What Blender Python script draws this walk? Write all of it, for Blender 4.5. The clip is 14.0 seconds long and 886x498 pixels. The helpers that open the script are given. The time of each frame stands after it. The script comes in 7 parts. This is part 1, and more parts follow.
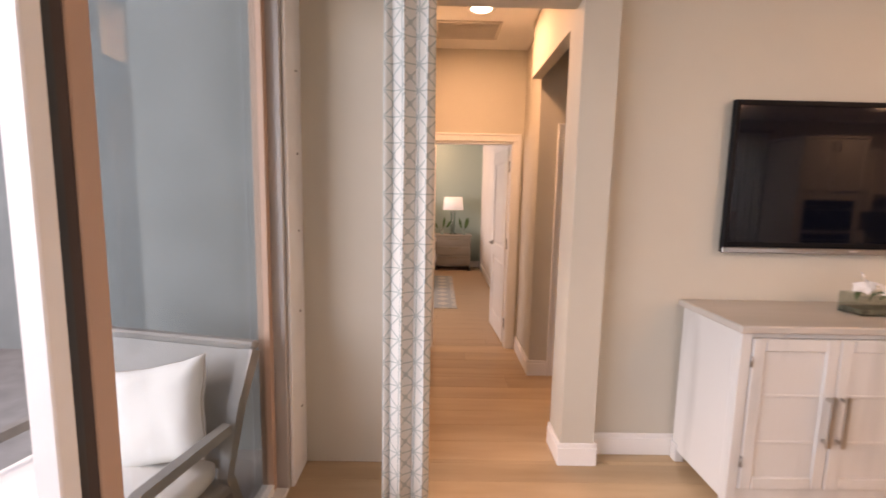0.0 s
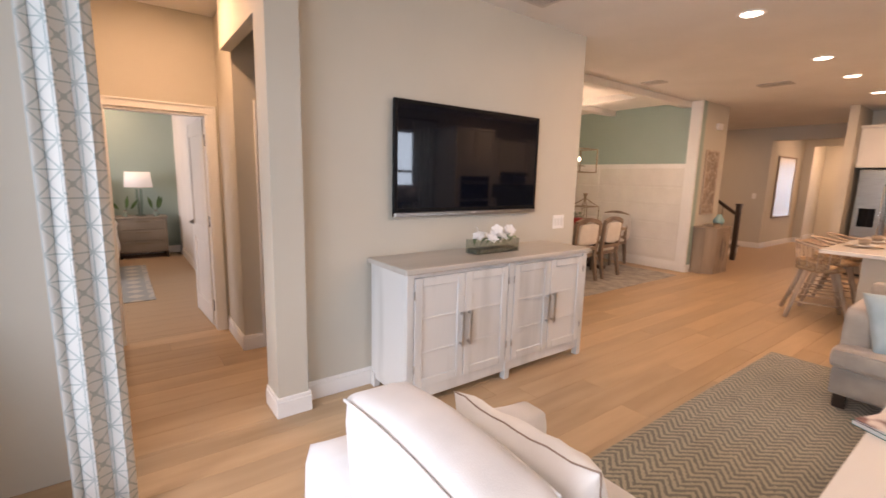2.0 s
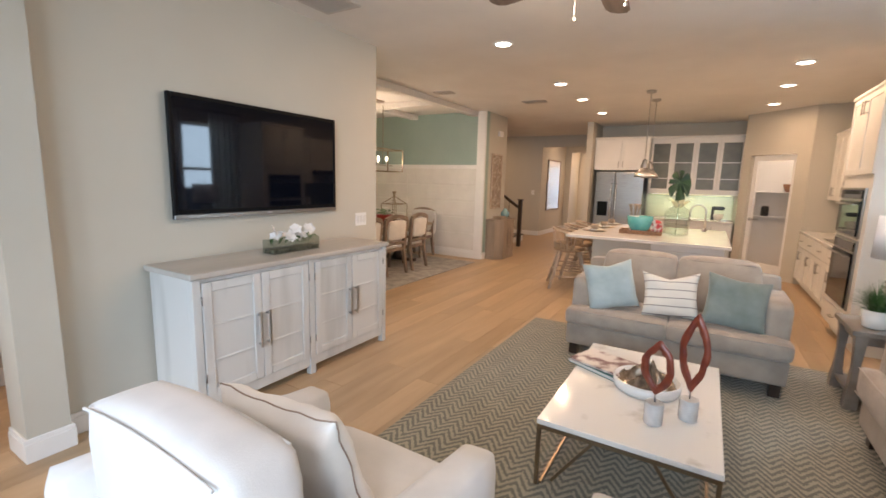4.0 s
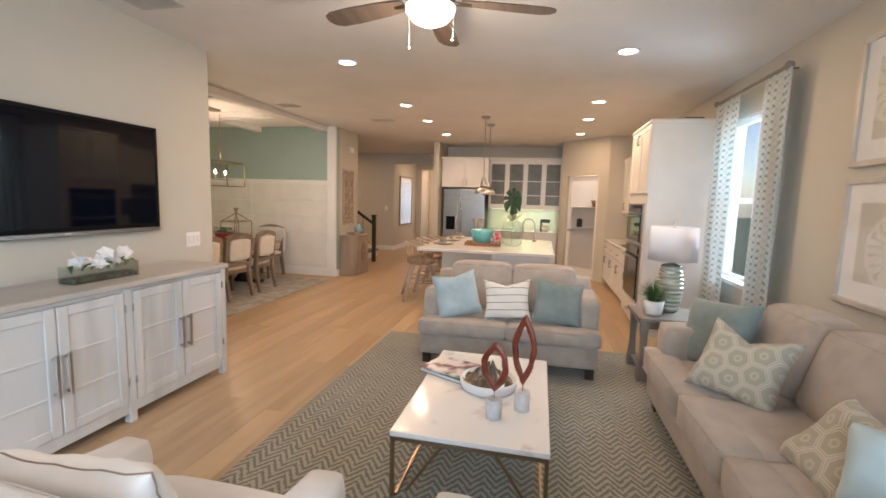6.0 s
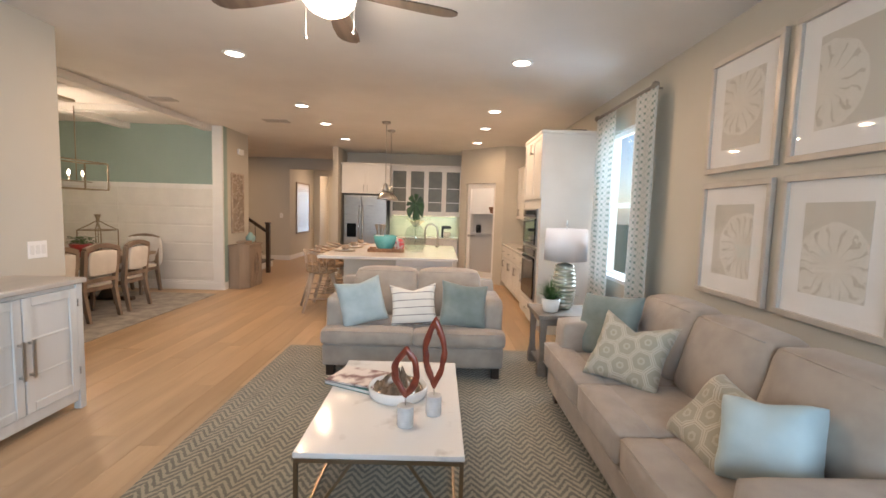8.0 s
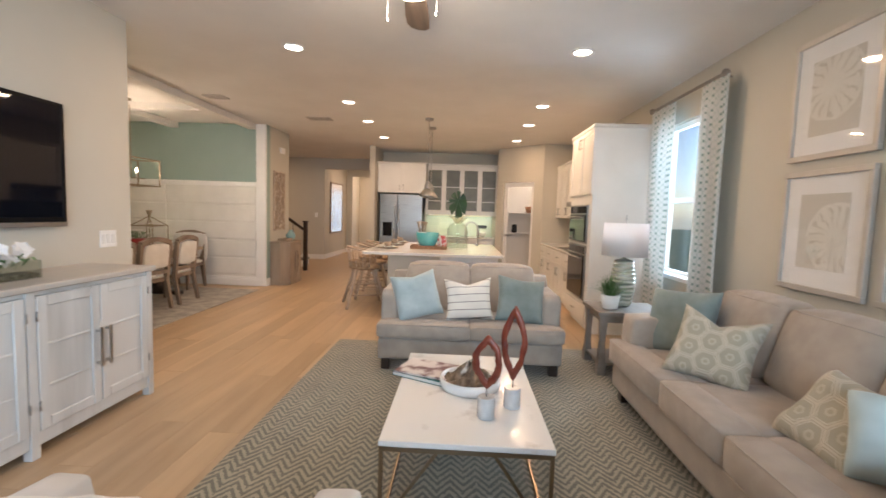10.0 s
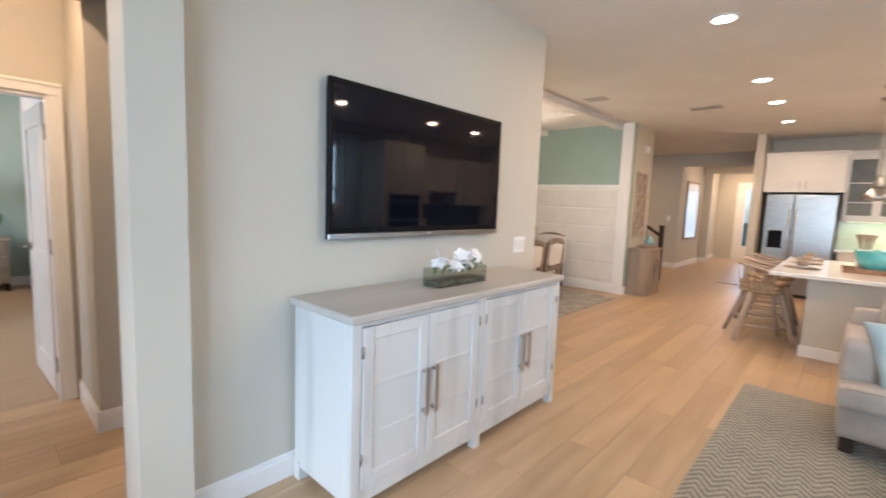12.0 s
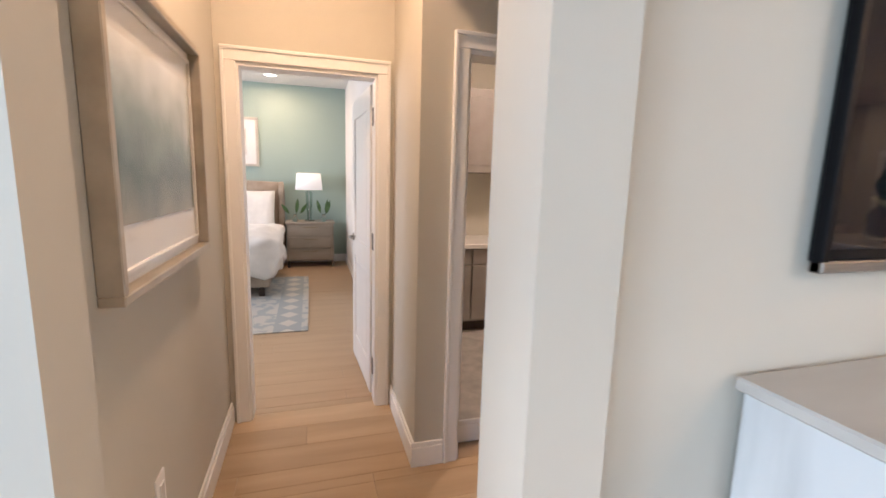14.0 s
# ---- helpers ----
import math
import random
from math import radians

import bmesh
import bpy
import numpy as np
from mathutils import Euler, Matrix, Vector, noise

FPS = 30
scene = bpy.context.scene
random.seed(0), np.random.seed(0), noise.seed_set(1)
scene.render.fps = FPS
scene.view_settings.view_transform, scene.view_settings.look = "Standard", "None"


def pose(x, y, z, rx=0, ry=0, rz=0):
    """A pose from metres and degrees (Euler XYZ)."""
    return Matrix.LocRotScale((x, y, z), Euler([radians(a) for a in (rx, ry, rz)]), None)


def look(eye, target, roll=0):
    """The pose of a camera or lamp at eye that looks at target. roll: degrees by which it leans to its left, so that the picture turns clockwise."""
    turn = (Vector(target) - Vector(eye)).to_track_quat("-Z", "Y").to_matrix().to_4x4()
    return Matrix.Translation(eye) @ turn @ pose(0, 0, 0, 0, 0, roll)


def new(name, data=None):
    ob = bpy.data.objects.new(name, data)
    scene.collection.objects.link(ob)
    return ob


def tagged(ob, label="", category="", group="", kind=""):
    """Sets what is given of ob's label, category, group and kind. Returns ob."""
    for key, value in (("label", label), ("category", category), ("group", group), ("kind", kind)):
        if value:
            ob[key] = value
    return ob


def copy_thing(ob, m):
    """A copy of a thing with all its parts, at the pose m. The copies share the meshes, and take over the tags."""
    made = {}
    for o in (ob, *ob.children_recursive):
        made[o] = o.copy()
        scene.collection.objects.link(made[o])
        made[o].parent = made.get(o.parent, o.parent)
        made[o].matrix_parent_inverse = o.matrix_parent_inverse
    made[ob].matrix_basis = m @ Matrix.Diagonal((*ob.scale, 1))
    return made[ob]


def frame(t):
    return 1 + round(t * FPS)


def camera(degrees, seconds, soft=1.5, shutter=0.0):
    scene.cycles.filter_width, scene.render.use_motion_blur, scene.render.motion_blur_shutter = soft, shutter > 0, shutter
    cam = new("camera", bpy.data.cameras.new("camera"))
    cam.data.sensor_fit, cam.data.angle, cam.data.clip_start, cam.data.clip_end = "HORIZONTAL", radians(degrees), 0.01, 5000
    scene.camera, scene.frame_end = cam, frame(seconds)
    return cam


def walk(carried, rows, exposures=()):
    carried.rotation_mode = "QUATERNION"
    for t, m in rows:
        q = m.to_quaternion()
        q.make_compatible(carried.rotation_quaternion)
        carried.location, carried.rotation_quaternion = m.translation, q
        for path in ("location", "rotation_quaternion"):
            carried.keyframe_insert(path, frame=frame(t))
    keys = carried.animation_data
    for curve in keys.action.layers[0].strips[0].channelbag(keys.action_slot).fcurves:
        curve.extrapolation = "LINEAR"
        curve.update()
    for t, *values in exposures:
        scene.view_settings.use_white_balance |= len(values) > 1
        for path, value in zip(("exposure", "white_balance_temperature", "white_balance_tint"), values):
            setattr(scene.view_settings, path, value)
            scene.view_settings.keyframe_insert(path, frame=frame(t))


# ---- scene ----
cam = camera(90.7, 14.0, soft=1.6, shutter=0.3)
PATH = [
    (0.0, (0.999, 0.154, 1.44), (1.024, 2.139, 1.198), 1.2),
    (0.5, (0.998, 0.062, 1.455), (1.386, 2.003, 1.183), 1.3),
    (1.0, (1.015, -0.055, 1.45), (1.706, 1.804, 1.165), 1.3),
    (1.5, (1.027, -0.124, 1.452), (1.97, 1.614, 1.151), 1.3),
    (2.0, (1.005, -0.145, 1.448), (2.182, 1.439, 1.126), 1.4),
    (2.5, (0.997, -0.177, 1.455), (2.359, 1.249, 1.12), 1.5),
    (3.0, (1.021, -0.272, 1.459), (2.52, 1.009, 1.124), 1.5),
    (5.5, (1.005, -0.492, 1.474), (2.9, 0.099, 1.23), 1.7),
    (6.0, (1.007, -0.487, 1.476), (2.949, -0.063, 1.253), 1.7),
    (6.5, (1.026, -0.484, 1.466), (2.998, -0.222, 1.26), 1.6),
    (7.0, (1.04, -0.478, 1.462), (3.027, -0.359, 1.264), 1.6),
    (9.5, (1.12, -0.268, 1.35), (3.113, -0.326, 1.187), 1.7),
    (10.0, (1.126, -0.155, 1.334), (3.118, -0.074, 1.175), 1.9),
    (10.5, (1.176, -0.041, 1.339), (3.142, 0.294, 1.18), 1.8),
    (11.0, (1.249, 0.116, 1.371), (3.125, 0.79, 1.204), 1.8),
    (11.5, (1.3, 0.32, 1.395), (3.004, 1.349, 1.2), 2.2),
    (12.0, (1.310, 0.570, 1.378), (2.774, 1.916, 1.166), 2.2),
    (12.5, (1.301, 0.834, 1.368), (2.455, 2.395, 1.130), 2.1),
    (13.0, (1.318, 1.142, 1.36), (2.238, 2.894, 1.072), 1.9),
    (13.5, (1.321, 1.416, 1.368), (2.039, 3.258, 1.066), 1.7),
    (14.0, (1.301, 1.692, 1.376), (1.879, 3.581, 1.064), 1.6),
]
EXPOSURES = [(0.0, 0.2, 8300, 38), (1.5, 0.2, 7900, 35), (2.0, 0.15, 7200, 29), (3.0, 0.1, 6500, 18), (9.5, 0.13, 6200, 15),
             (10.5, 0.15, 6050, 14), (11.5, 0.3, 5800, 13), (12.5, 0.5, 5850, 15), (14.0, 0.55, 6150, 19)]
GROW = 1.05
walk(cam, [(t, look(Vector(eye) * GROW, Vector(target) * GROW, roll)) for t, eye, target, roll in PATH], EXPOSURES)
# ---- world and daylight ----
world = bpy.data.worlds.new("sky")
scene.world = world
world.use_nodes = True
wn = world.node_tree
sky = wn.nodes.new("ShaderNodeTexSky")
sky.sky_type, sky.sun_disc = "NISHITA", False
sky.sun_elevation, sky.sun_rotation = radians(40), radians(250)
wn.links.new(sky.outputs[0], wn.nodes["Background"].inputs[0])
wn.nodes["Background"].inputs[1].default_value = 0.15


def sun(strength, angle, elevation, rotation):
    d = bpy.data.lights.new("sun", "SUN")
    d.energy, d.angle, d.color = strength, radians(angle), (1, 0.96, 0.9)
    ob = new("sun", d)
    e, r = radians(elevation), radians(rotation)
    way = Vector((math.sin(r) * math.cos(e), math.cos(r) * math.cos(e), math.sin(e)))
    ob.matrix_world = Matrix.Translation((0, 0, 20)) @ way.to_track_quat("Z", "Y").to_matrix().to_4x4()


sun(1.0, 12, 40, 250)


def area(name, eye, target, w, h, watts, colour):
    d = bpy.data.lights.new(name, "AREA")
    d.shape, d.size, d.size_y, d.energy, d.color = "RECTANGLE", w, h, watts, colour
    ob = new(name, d)
    ob.matrix_world = look(eye, target)
    return ob


DAY = (0.62, 0.84, 1.0)
WARM = (1.0, 0.66, 0.39)
area("daylight_west", (-3.2, -0.9, 2.0), (1.0, 0.0, 1.1), 5.0, 3.0, 420, DAY)
area("daylight_south", (6.0, -3.0, 2.1), (4.7, 0, 1.0), 1.1, 1.9, 150, DAY)
area("daylight_foyer", (17.25, 2.6, 1.25), (12, 2.6, 0.9), 0.6, 1.7, 14, DAY)
# Added fill: no bedroom window is in view.
area("daylight_bedroom", (-2.3, 6.6, 1.5), (0, 6.8, 1.2), 1.6, 1.5, 70, (0.9, 0.95, 1.0))


def downlight(x, y, z, watts):
    d = bpy.data.lights.new("downlight_lamp", "AREA")
    d.shape, d.size, d.energy, d.color = "DISK", 0.13, watts, WARM
    ob = new("downlight_lamp", d)
    ob.location = (x, y, z - 0.012)


CANS = [(x, y) for x in (4.97, 6.82, 7.98, 9.40) for y in (1.35, -1.12)]
for cx, cy in CANS:
    downlight(cx, cy, 2.73, 9.0 if cx > 9 and cy < 0 else 15.5)
# Last three are added, unseen lights that warm the foyer and stair walls.
HALL_AND_ADDED_CANS = [(1.27, 3.35), (0.815, 8.40), (13.9, 2.7), (16.1, 2.7), (11.3, 5.0)]
for (cx, cy), w in zip(HALL_AND_ADDED_CANS, (18, 14, 16, 30, 26)):
    downlight(cx, cy, 2.73, w)

# ---- materials ----


def mat(name, colour, rough=0.5, metal=0.0, coat=0.0, emit=None, strength=0.0, trans=0.0, spec=0.5, sheen=0.0):
    m = bpy.data.materials.new(name)
    m.use_nodes = True
    p = m.node_tree.nodes["Principled BSDF"]
    p.inputs["Base Color"].default_value = (*colour, 1)
    p.inputs["Roughness"].default_value = rough
    p.inputs["Metallic"].default_value = metal
    p.inputs["Coat Weight"].default_value = coat
    p.inputs["Transmission Weight"].default_value = trans
    p.inputs["Specular IOR Level"].default_value = spec
    p.inputs["Sheen Weight"].default_value = sheen
    if emit:
        p.inputs["Emission Color"].default_value = (*emit, 1)
        p.inputs["Emission Strength"].default_value = strength
    return m


def node(m, kind, **inputs):
    n = m.node_tree.nodes.new(kind)
    for key, value in inputs.items():
        n.inputs[key.replace("_", " ")].default_value = value
    return n


def link(m, a, b):
    m.node_tree.links.new(a, b)


def coords(m, scale=(1, 1, 1), where="Object"):
    c, s = node(m, "ShaderNodeTexCoord"), node(m, "ShaderNodeMapping")
    s.inputs["Scale"].default_value = scale
    link(m, c.outputs[where], s.inputs["Vector"])
    return s.outputs[0]


def varied(m, colour, colour2, scale=3.0, detail=4.0, stretch=(1, 1, 1), bump=0.0, bump_scale=80.0, contrast=(0.35, 0.65), rough=None, per_object=0.0):
    """Mottled colour at a large scale, fine relief at a small one."""
    p = m.node_tree.nodes["Principled BSDF"]
    v = coords(m, stretch)
    n = node(m, "ShaderNodeTexNoise", Scale=scale, Detail=detail)
    link(m, v, n.inputs["Vector"])
    r = node(m, "ShaderNodeValToRGB")
    r.color_ramp.elements[0].position, r.color_ramp.elements[1].position = contrast
    r.color_ramp.elements[0].color, r.color_ramp.elements[1].color = (*colour, 1), (*colour2, 1)
    link(m, n.outputs[0], r.inputs[0])
    out = r.outputs[0]
    if per_object:
        info, hsv = node(m, "ShaderNodeObjectInfo"), node(m, "ShaderNodeHueSaturation")
        mr = node(m, "ShaderNodeMapRange")
        mr.inputs["To Min"].default_value, mr.inputs["To Max"].default_value = 1 - per_object, 1 + per_object
        link(m, info.outputs["Random"], mr.inputs[0])
        link(m, mr.outputs[0], hsv.inputs["Value"])
        link(m, out, hsv.inputs["Color"])
        out = hsv.outputs[0]
    link(m, out, p.inputs["Base Color"])
    if rough:
        rr = node(m, "ShaderNodeMapRange")
        rr.inputs["To Min"].default_value, rr.inputs["To Max"].default_value = rough
        link(m, n.outputs[0], rr.inputs[0])
        link(m, rr.outputs[0], p.inputs["Roughness"])
    if bump:
        f = node(m, "ShaderNodeTexNoise", Scale=bump_scale, Detail=3.0)
        link(m, v, f.inputs["Vector"])
        b = node(m, "ShaderNodeBump", Strength=bump, Distance=0.002)
        link(m, f.outputs[0], b.inputs["Height"])
        link(m, b.outputs[0], p.inputs["Normal"])
    return m


def translucent(m, amount):
    """Lets some light through thin cloth."""
    nt = m.node_tree
    p, out = nt.nodes["Principled BSDF"], nt.nodes["Material Output"]
    t, x = node(m, "ShaderNodeBsdfTranslucent"), node(m, "ShaderNodeMixShader", Fac=amount)
    if p.inputs["Base Color"].links:
        link(m, p.inputs["Base Color"].links[0].from_socket, t.inputs[0])
    else:
        t.inputs[0].default_value = p.inputs["Base Color"].default_value
    link(m, p.outputs[0], x.inputs[1])
    link(m, t.outputs[0], x.inputs[2])
    link(m, x.outputs[0], out.inputs[0])
    return m


WALL = varied(mat("wall_paint", (0.54, 0.50, 0.43), 0.75), (0.535, 0.505, 0.435), (0.56, 0.53, 0.455), 1.5, bump=0.12, bump_scale=160)
CEIL = varied(mat("ceiling_paint", (0.75, 0.73, 0.70), 0.85), (0.74, 0.72, 0.69), (0.78, 0.76, 0.73), 2.0, bump=0.25, bump_scale=90)
TEAL = varied(mat("teal_paint", (0.30, 0.43, 0.38), 0.7), (0.32, 0.42, 0.38), (0.34, 0.44, 0.40), 1.5, bump=0.12, bump_scale=160)
TRIM = varied(mat("white_trim", (0.78, 0.77, 0.75), 0.35), (0.80, 0.79, 0.77), (0.83, 0.82, 0.80), 4, bump=0.04, bump_scale=60)
WHITEWOOD = varied(mat("white_washed_wood", (0.72, 0.71, 0.69), 0.5), (0.46, 0.46, 0.445), (0.62, 0.62, 0.605), 6, 6, (1, 1, 0.12), 0.3, 50, contrast=(0.25, 0.5))
CABINET = varied(mat("cabinet_white", (0.75, 0.74, 0.71), 0.35), (0.74, 0.73, 0.70), (0.78, 0.77, 0.74), 3)
OAK = varied(mat("oak_plank", (0.42, 0.29, 0.18), 0.42), (0.395, 0.275, 0.16), (0.50, 0.36, 0.225), 2.2, 7, (0.55, 4.5, 1), 0.25, 30, contrast=(0.3, 0.68), rough=(0.30, 0.5), per_object=0.12)
BLACKGLASS = mat("black_glass", (0.003, 0.004, 0.008), 0.04, spec=0.32)
BLACK = varied(mat("black_plastic", (0.012, 0.012, 0.013), 0.3), (0.011, 0.011, 0.012), (0.016, 0.016, 0.017), 8)
STEEL = varied(mat("brushed_steel", (0.45, 0.45, 0.45), 0.3, 1.0), (0.34, 0.335, 0.325), (0.40, 0.395, 0.385), 4, 4, (1, 1, 30), rough=(0.22, 0.38))
DARKSTEEL = mat("dark_steel", (0.16, 0.16, 0.165), 0.4, 1.0)
NICKEL = mat("nickel", (0.50, 0.49, 0.475), 0.28, 1.0)
BRONZE = mat("bronze_metal", (0.30, 0.24, 0.17), 0.35, 1.0)
DARKWOOD = varied(mat("dark_wood", (0.03, 0.018, 0.012), 0.35), (0.022, 0.013, 0.009), (0.05, 0.03, 0.02), 5, 5, (1, 1, 0.2))
GREYWOOD = varied(mat("weathered_wood", (0.28, 0.21, 0.15), 0.6), (0.20, 0.15, 0.11), (0.36, 0.285, 0.215), 6, 7, (1.0, 1.0, 0.12), 0.4, 40, contrast=(0.3, 0.7))
GREYTABLE = varied(mat("grey_wood", (0.24, 0.21, 0.18), 0.5), (0.19, 0.165, 0.14), (0.31, 0.275, 0.24), 6, 7, (0.15, 1.0, 1.0), 0.3, 40)
FABRIC = varied(mat("grey_fabric", (0.36, 0.31, 0.265), 0.9, sheen=0.3), (0.345, 0.293, 0.242), (0.41, 0.352, 0.293), 9, 5, bump=0.6, bump_scale=420)
IVORY = varied(mat("ivory_fabric", (0.72, 0.67, 0.60), 0.9, sheen=0.3), (0.60, 0.59, 0.575), (0.66, 0.645, 0.63), 9, 5, bump=0.5, bump_scale=380)
LINEN = varied(mat("white_linen", (0.76, 0.74, 0.70), 0.9, sheen=0.2), (0.72, 0.70, 0.66), (0.80, 0.78, 0.74), 7, 5, bump=0.4, bump_scale=200)
AQUA = varied(mat("aqua_fabric", (0.33, 0.47, 0.47), 0.85, sheen=0.3), (0.33, 0.41, 0.42), (0.41, 0.49, 0.50), 8, 5, bump=0.5, bump_scale=350)
SAGE = varied(mat("sage_fabric", (0.22, 0.30, 0.27), 0.85, sheen=0.3), (0.165, 0.205, 0.19), (0.22, 0.265, 0.25), 8, 5, bump=0.5, bump_scale=350)
SKYBLUE = varied(mat("pale_blue_satin", (0.40, 0.56, 0.60), 0.5, sheen=0.3), (0.38, 0.50, 0.53), (0.46, 0.58, 0.60), 6, 4, bump=0.3, bump_scale=200)
LEAF = varied(mat("leaf_green", (0.04, 0.11, 0.03), 0.45), (0.03, 0.085, 0.025), (0.08, 0.17, 0.05), 12)
DARKLEAF = varied(mat("monstera_green", (0.012, 0.05, 0.02), 0.4), (0.01, 0.04, 0.016), (0.025, 0.08, 0.03), 10)
PETAL = mat("petal_white", (0.82, 0.80, 0.78), 0.6)
CERAMIC = mat("white_ceramic", (0.78, 0.77, 0.74), 0.25, coat=0.4)
GLASS = mat("clear_glass", (0.95, 0.98, 0.97), 0.02, trans=1.0)
RUST = varied(mat("red_agate", (0.20, 0.035, 0.015), 0.35, coat=0.3), (0.13, 0.018, 0.008), (0.25, 0.05, 0.02), 14, 5, bump=0.6, bump_scale=40)
QUARTZ = varied(mat("white_quartz", (0.78, 0.76, 0.72), 0.12), (0.74, 0.72, 0.68), (0.80, 0.785, 0.75), 5, 6)
SHADE = translucent(mat("lamp_shade", (0.86, 0.84, 0.83), 0.8), 0.6)


def math_node(m, op, a, b=None, clamp=False):
    n = node(m, "ShaderNodeMath")
    n.operation, n.use_clamp = op, clamp
    for i, v in enumerate((a, b)):
        if v is None:
            continue
        if isinstance(v, (int, float)):
            n.inputs[i].default_value = v
        else:
            link(m, v, n.inputs[i])
    return n.outputs[0]


def pane_mat(name, tint=(1, 1, 1), gloss=0.03, edge=0.6):
    m = mat(name, tint, gloss)
    nt = m.node_tree
    out = nt.nodes["Material Output"]
    t, g = node(m, "ShaderNodeBsdfTransparent"), node(m, "ShaderNodeBsdfGlossy")
    t.inputs[0].default_value = (*tint, 1)
    g.inputs["Roughness"].default_value = gloss
    f = node(m, "ShaderNodeLayerWeight", Blend=0.5)
    x = node(m, "ShaderNodeMixShader")
    link(m, math_node(m, "ADD", math_node(m, "MULTIPLY", math_node(m, "POWER", f.outputs["Facing"], 4.0), edge), 0.035), x.inputs[0])
    link(m, t.outputs[0], x.inputs[1])
    link(m, g.outputs[0], x.inputs[2])
    link(m, x.outputs[0], out.inputs[0])
    return m


SMOKED = pane_mat("smoked_glass", (0.88, 0.90, 0.88), 0.03)

# ---- mesh helpers ----


def quads(bm, pts, faces):
    vs = [bm.verts.new(p) for p in pts]
    for f in faces:
        bm.faces.new([vs[i] for i in f])
    return vs


def bx(bm, x0, x1, y0, y1, z0, z1, bevel=0.0, seg=1):
    """A block, its edges rounded by bevel."""
    vs = quads(bm, [(x, y, z) for x in (x0, x1) for y in (y0, y1) for z in (z0, z1)],
               [(0, 1, 3, 2), (4, 6, 7, 5), (0, 4, 5, 1), (2, 3, 7, 6), (0, 2, 6, 4), (1, 5, 7, 3)])
    if bevel:
        edges = list({e for v in vs for e in v.link_edges})
        bmesh.ops.bevel(bm, geom=edges, offset=bevel, segments=seg, profile=0.6, affect="EDGES", clamp_overlap=True)
    return bm


def block(*a, **k):
    return bx(bmesh.new(), *a, **k)


def lathe(bm, profile, seg=24, c=(0, 0), axis="z"):
    """A turned solid: profile of (radius, height) from bottom to top."""
    rings = []
    for r, z in profile:
        ring = []
        for i in range(seg):
            a = 2 * math.pi * i / seg
            p = (c[0] + r * math.cos(a), c[1] + r * math.sin(a), z)
            ring.append(bm.verts.new(p))
        rings.append(ring)
    for a, b in zip(rings, rings[1:]):
        for i in range(seg):
            j = (i + 1) % seg
            f = bm.faces.new((a[i], a[j], b[j], b[i]))
            f.smooth = True
    if profile[0][0] > 0.0005:
        bm.faces.new(rings[0][::-1])
    if profile[-1][0] > 0.0005:
        bm.faces.new(rings[-1])
    return bm


def tube(bm, pts, r=0.01, seg=8, square=False):
    """A rod along points; r may be one radius or one a point."""
    pts = [Vector(p) for p in pts]
    rs = r if isinstance(r, (list, tuple)) else [r] * len(pts)
    rings, side = [], None
    n = 4 if square else seg
    for i, p in enumerate(pts):
        d = (pts[min(i + 1, len(pts) - 1)] - pts[max(i - 1, 0)]).normalized()
        if side is None:
            side = d.orthogonal().normalized() if abs(d.z) < 0.99 else Vector((1, 0, 0))
            if square and abs(d.z) < 0.99:
                side = d.cross(Vector((0, 0, 1))).normalized()
        side = (side - d * side.dot(d)).normalized()
        up = d.cross(side)
        off = math.pi / 4 if square else 0
        k = 1.414 if square else 1
        rings.append([bm.verts.new(p + (side * math.cos(2 * math.pi * j / n + off) + up * math.sin(2 * math.pi * j / n + off)) * rs[i] * k) for j in range(n)])
    for a, b in zip(rings, rings[1:]):
        for j in range(n):
            f = bm.faces.new((a[j], a[(j + 1) % n], b[(j + 1) % n], b[j]))
            f.smooth = not square
    bm.faces.new(rings[0][::-1])
    bm.faces.new(rings[-1])
    return bm


def cushion(bm, w, d, h, puff=0.35, n=10, c=(0, 0, 0), m=None, corner=0.0):
    """A soft block w x d x h on its middle c: rounded, fuller in the middle; corner pulls the corners out to points."""
    m = m or Matrix.Identity(4)
    top, bot = {}, {}
    for i in range(n + 1):
        for j in range(n + 1):
            u, v = -math.cos(math.pi * i / n), -math.cos(math.pi * j / n)
            e = max(0.0, (1 - u ** 4) * (1 - v ** 4)) ** 0.5
            k = (1 - puff) * min(1.0, e * 2.0) + puff * e
            ru, rv = u * (1 - 0.04 * (1 - abs(v)) * 2 * corner + corner * 0.0), v * (1 - 0.04 * (1 - abs(u)) * 2 * corner)
            if corner:
                ru, rv = u * (1 - corner * (1 - v * v)), v * (1 - corner * (1 - u * u))
            wob = 0.04 * h * noise.noise(Vector((u * 1.7 + w * 9, v * 1.7, h * 7)))
            p = Vector((ru * w / 2, rv * d / 2, k * h / 2 + wob * k))
            q = Vector((ru * w / 2, rv * d / 2, -k * h / 2 + wob * k))
            top[i, j] = bm.verts.new(m @ (p + Vector(c)))
            edge = i in (0, n) or j in (0, n)
            bot[i, j] = top[i, j] if edge else bm.verts.new(m @ (q + Vector(c)))
    for i in range(n):
        for j in range(n):
            f = bm.faces.new((top[i, j], top[i + 1, j], top[i + 1, j + 1], top[i, j + 1]))
            f.smooth = True
            g = (bot[i, j], bot[i, j + 1], bot[i + 1, j + 1], bot[i + 1, j])
            if len(set(g)) == 4:
                f = bm.faces.new(g)
                f.smooth = True
    return bm


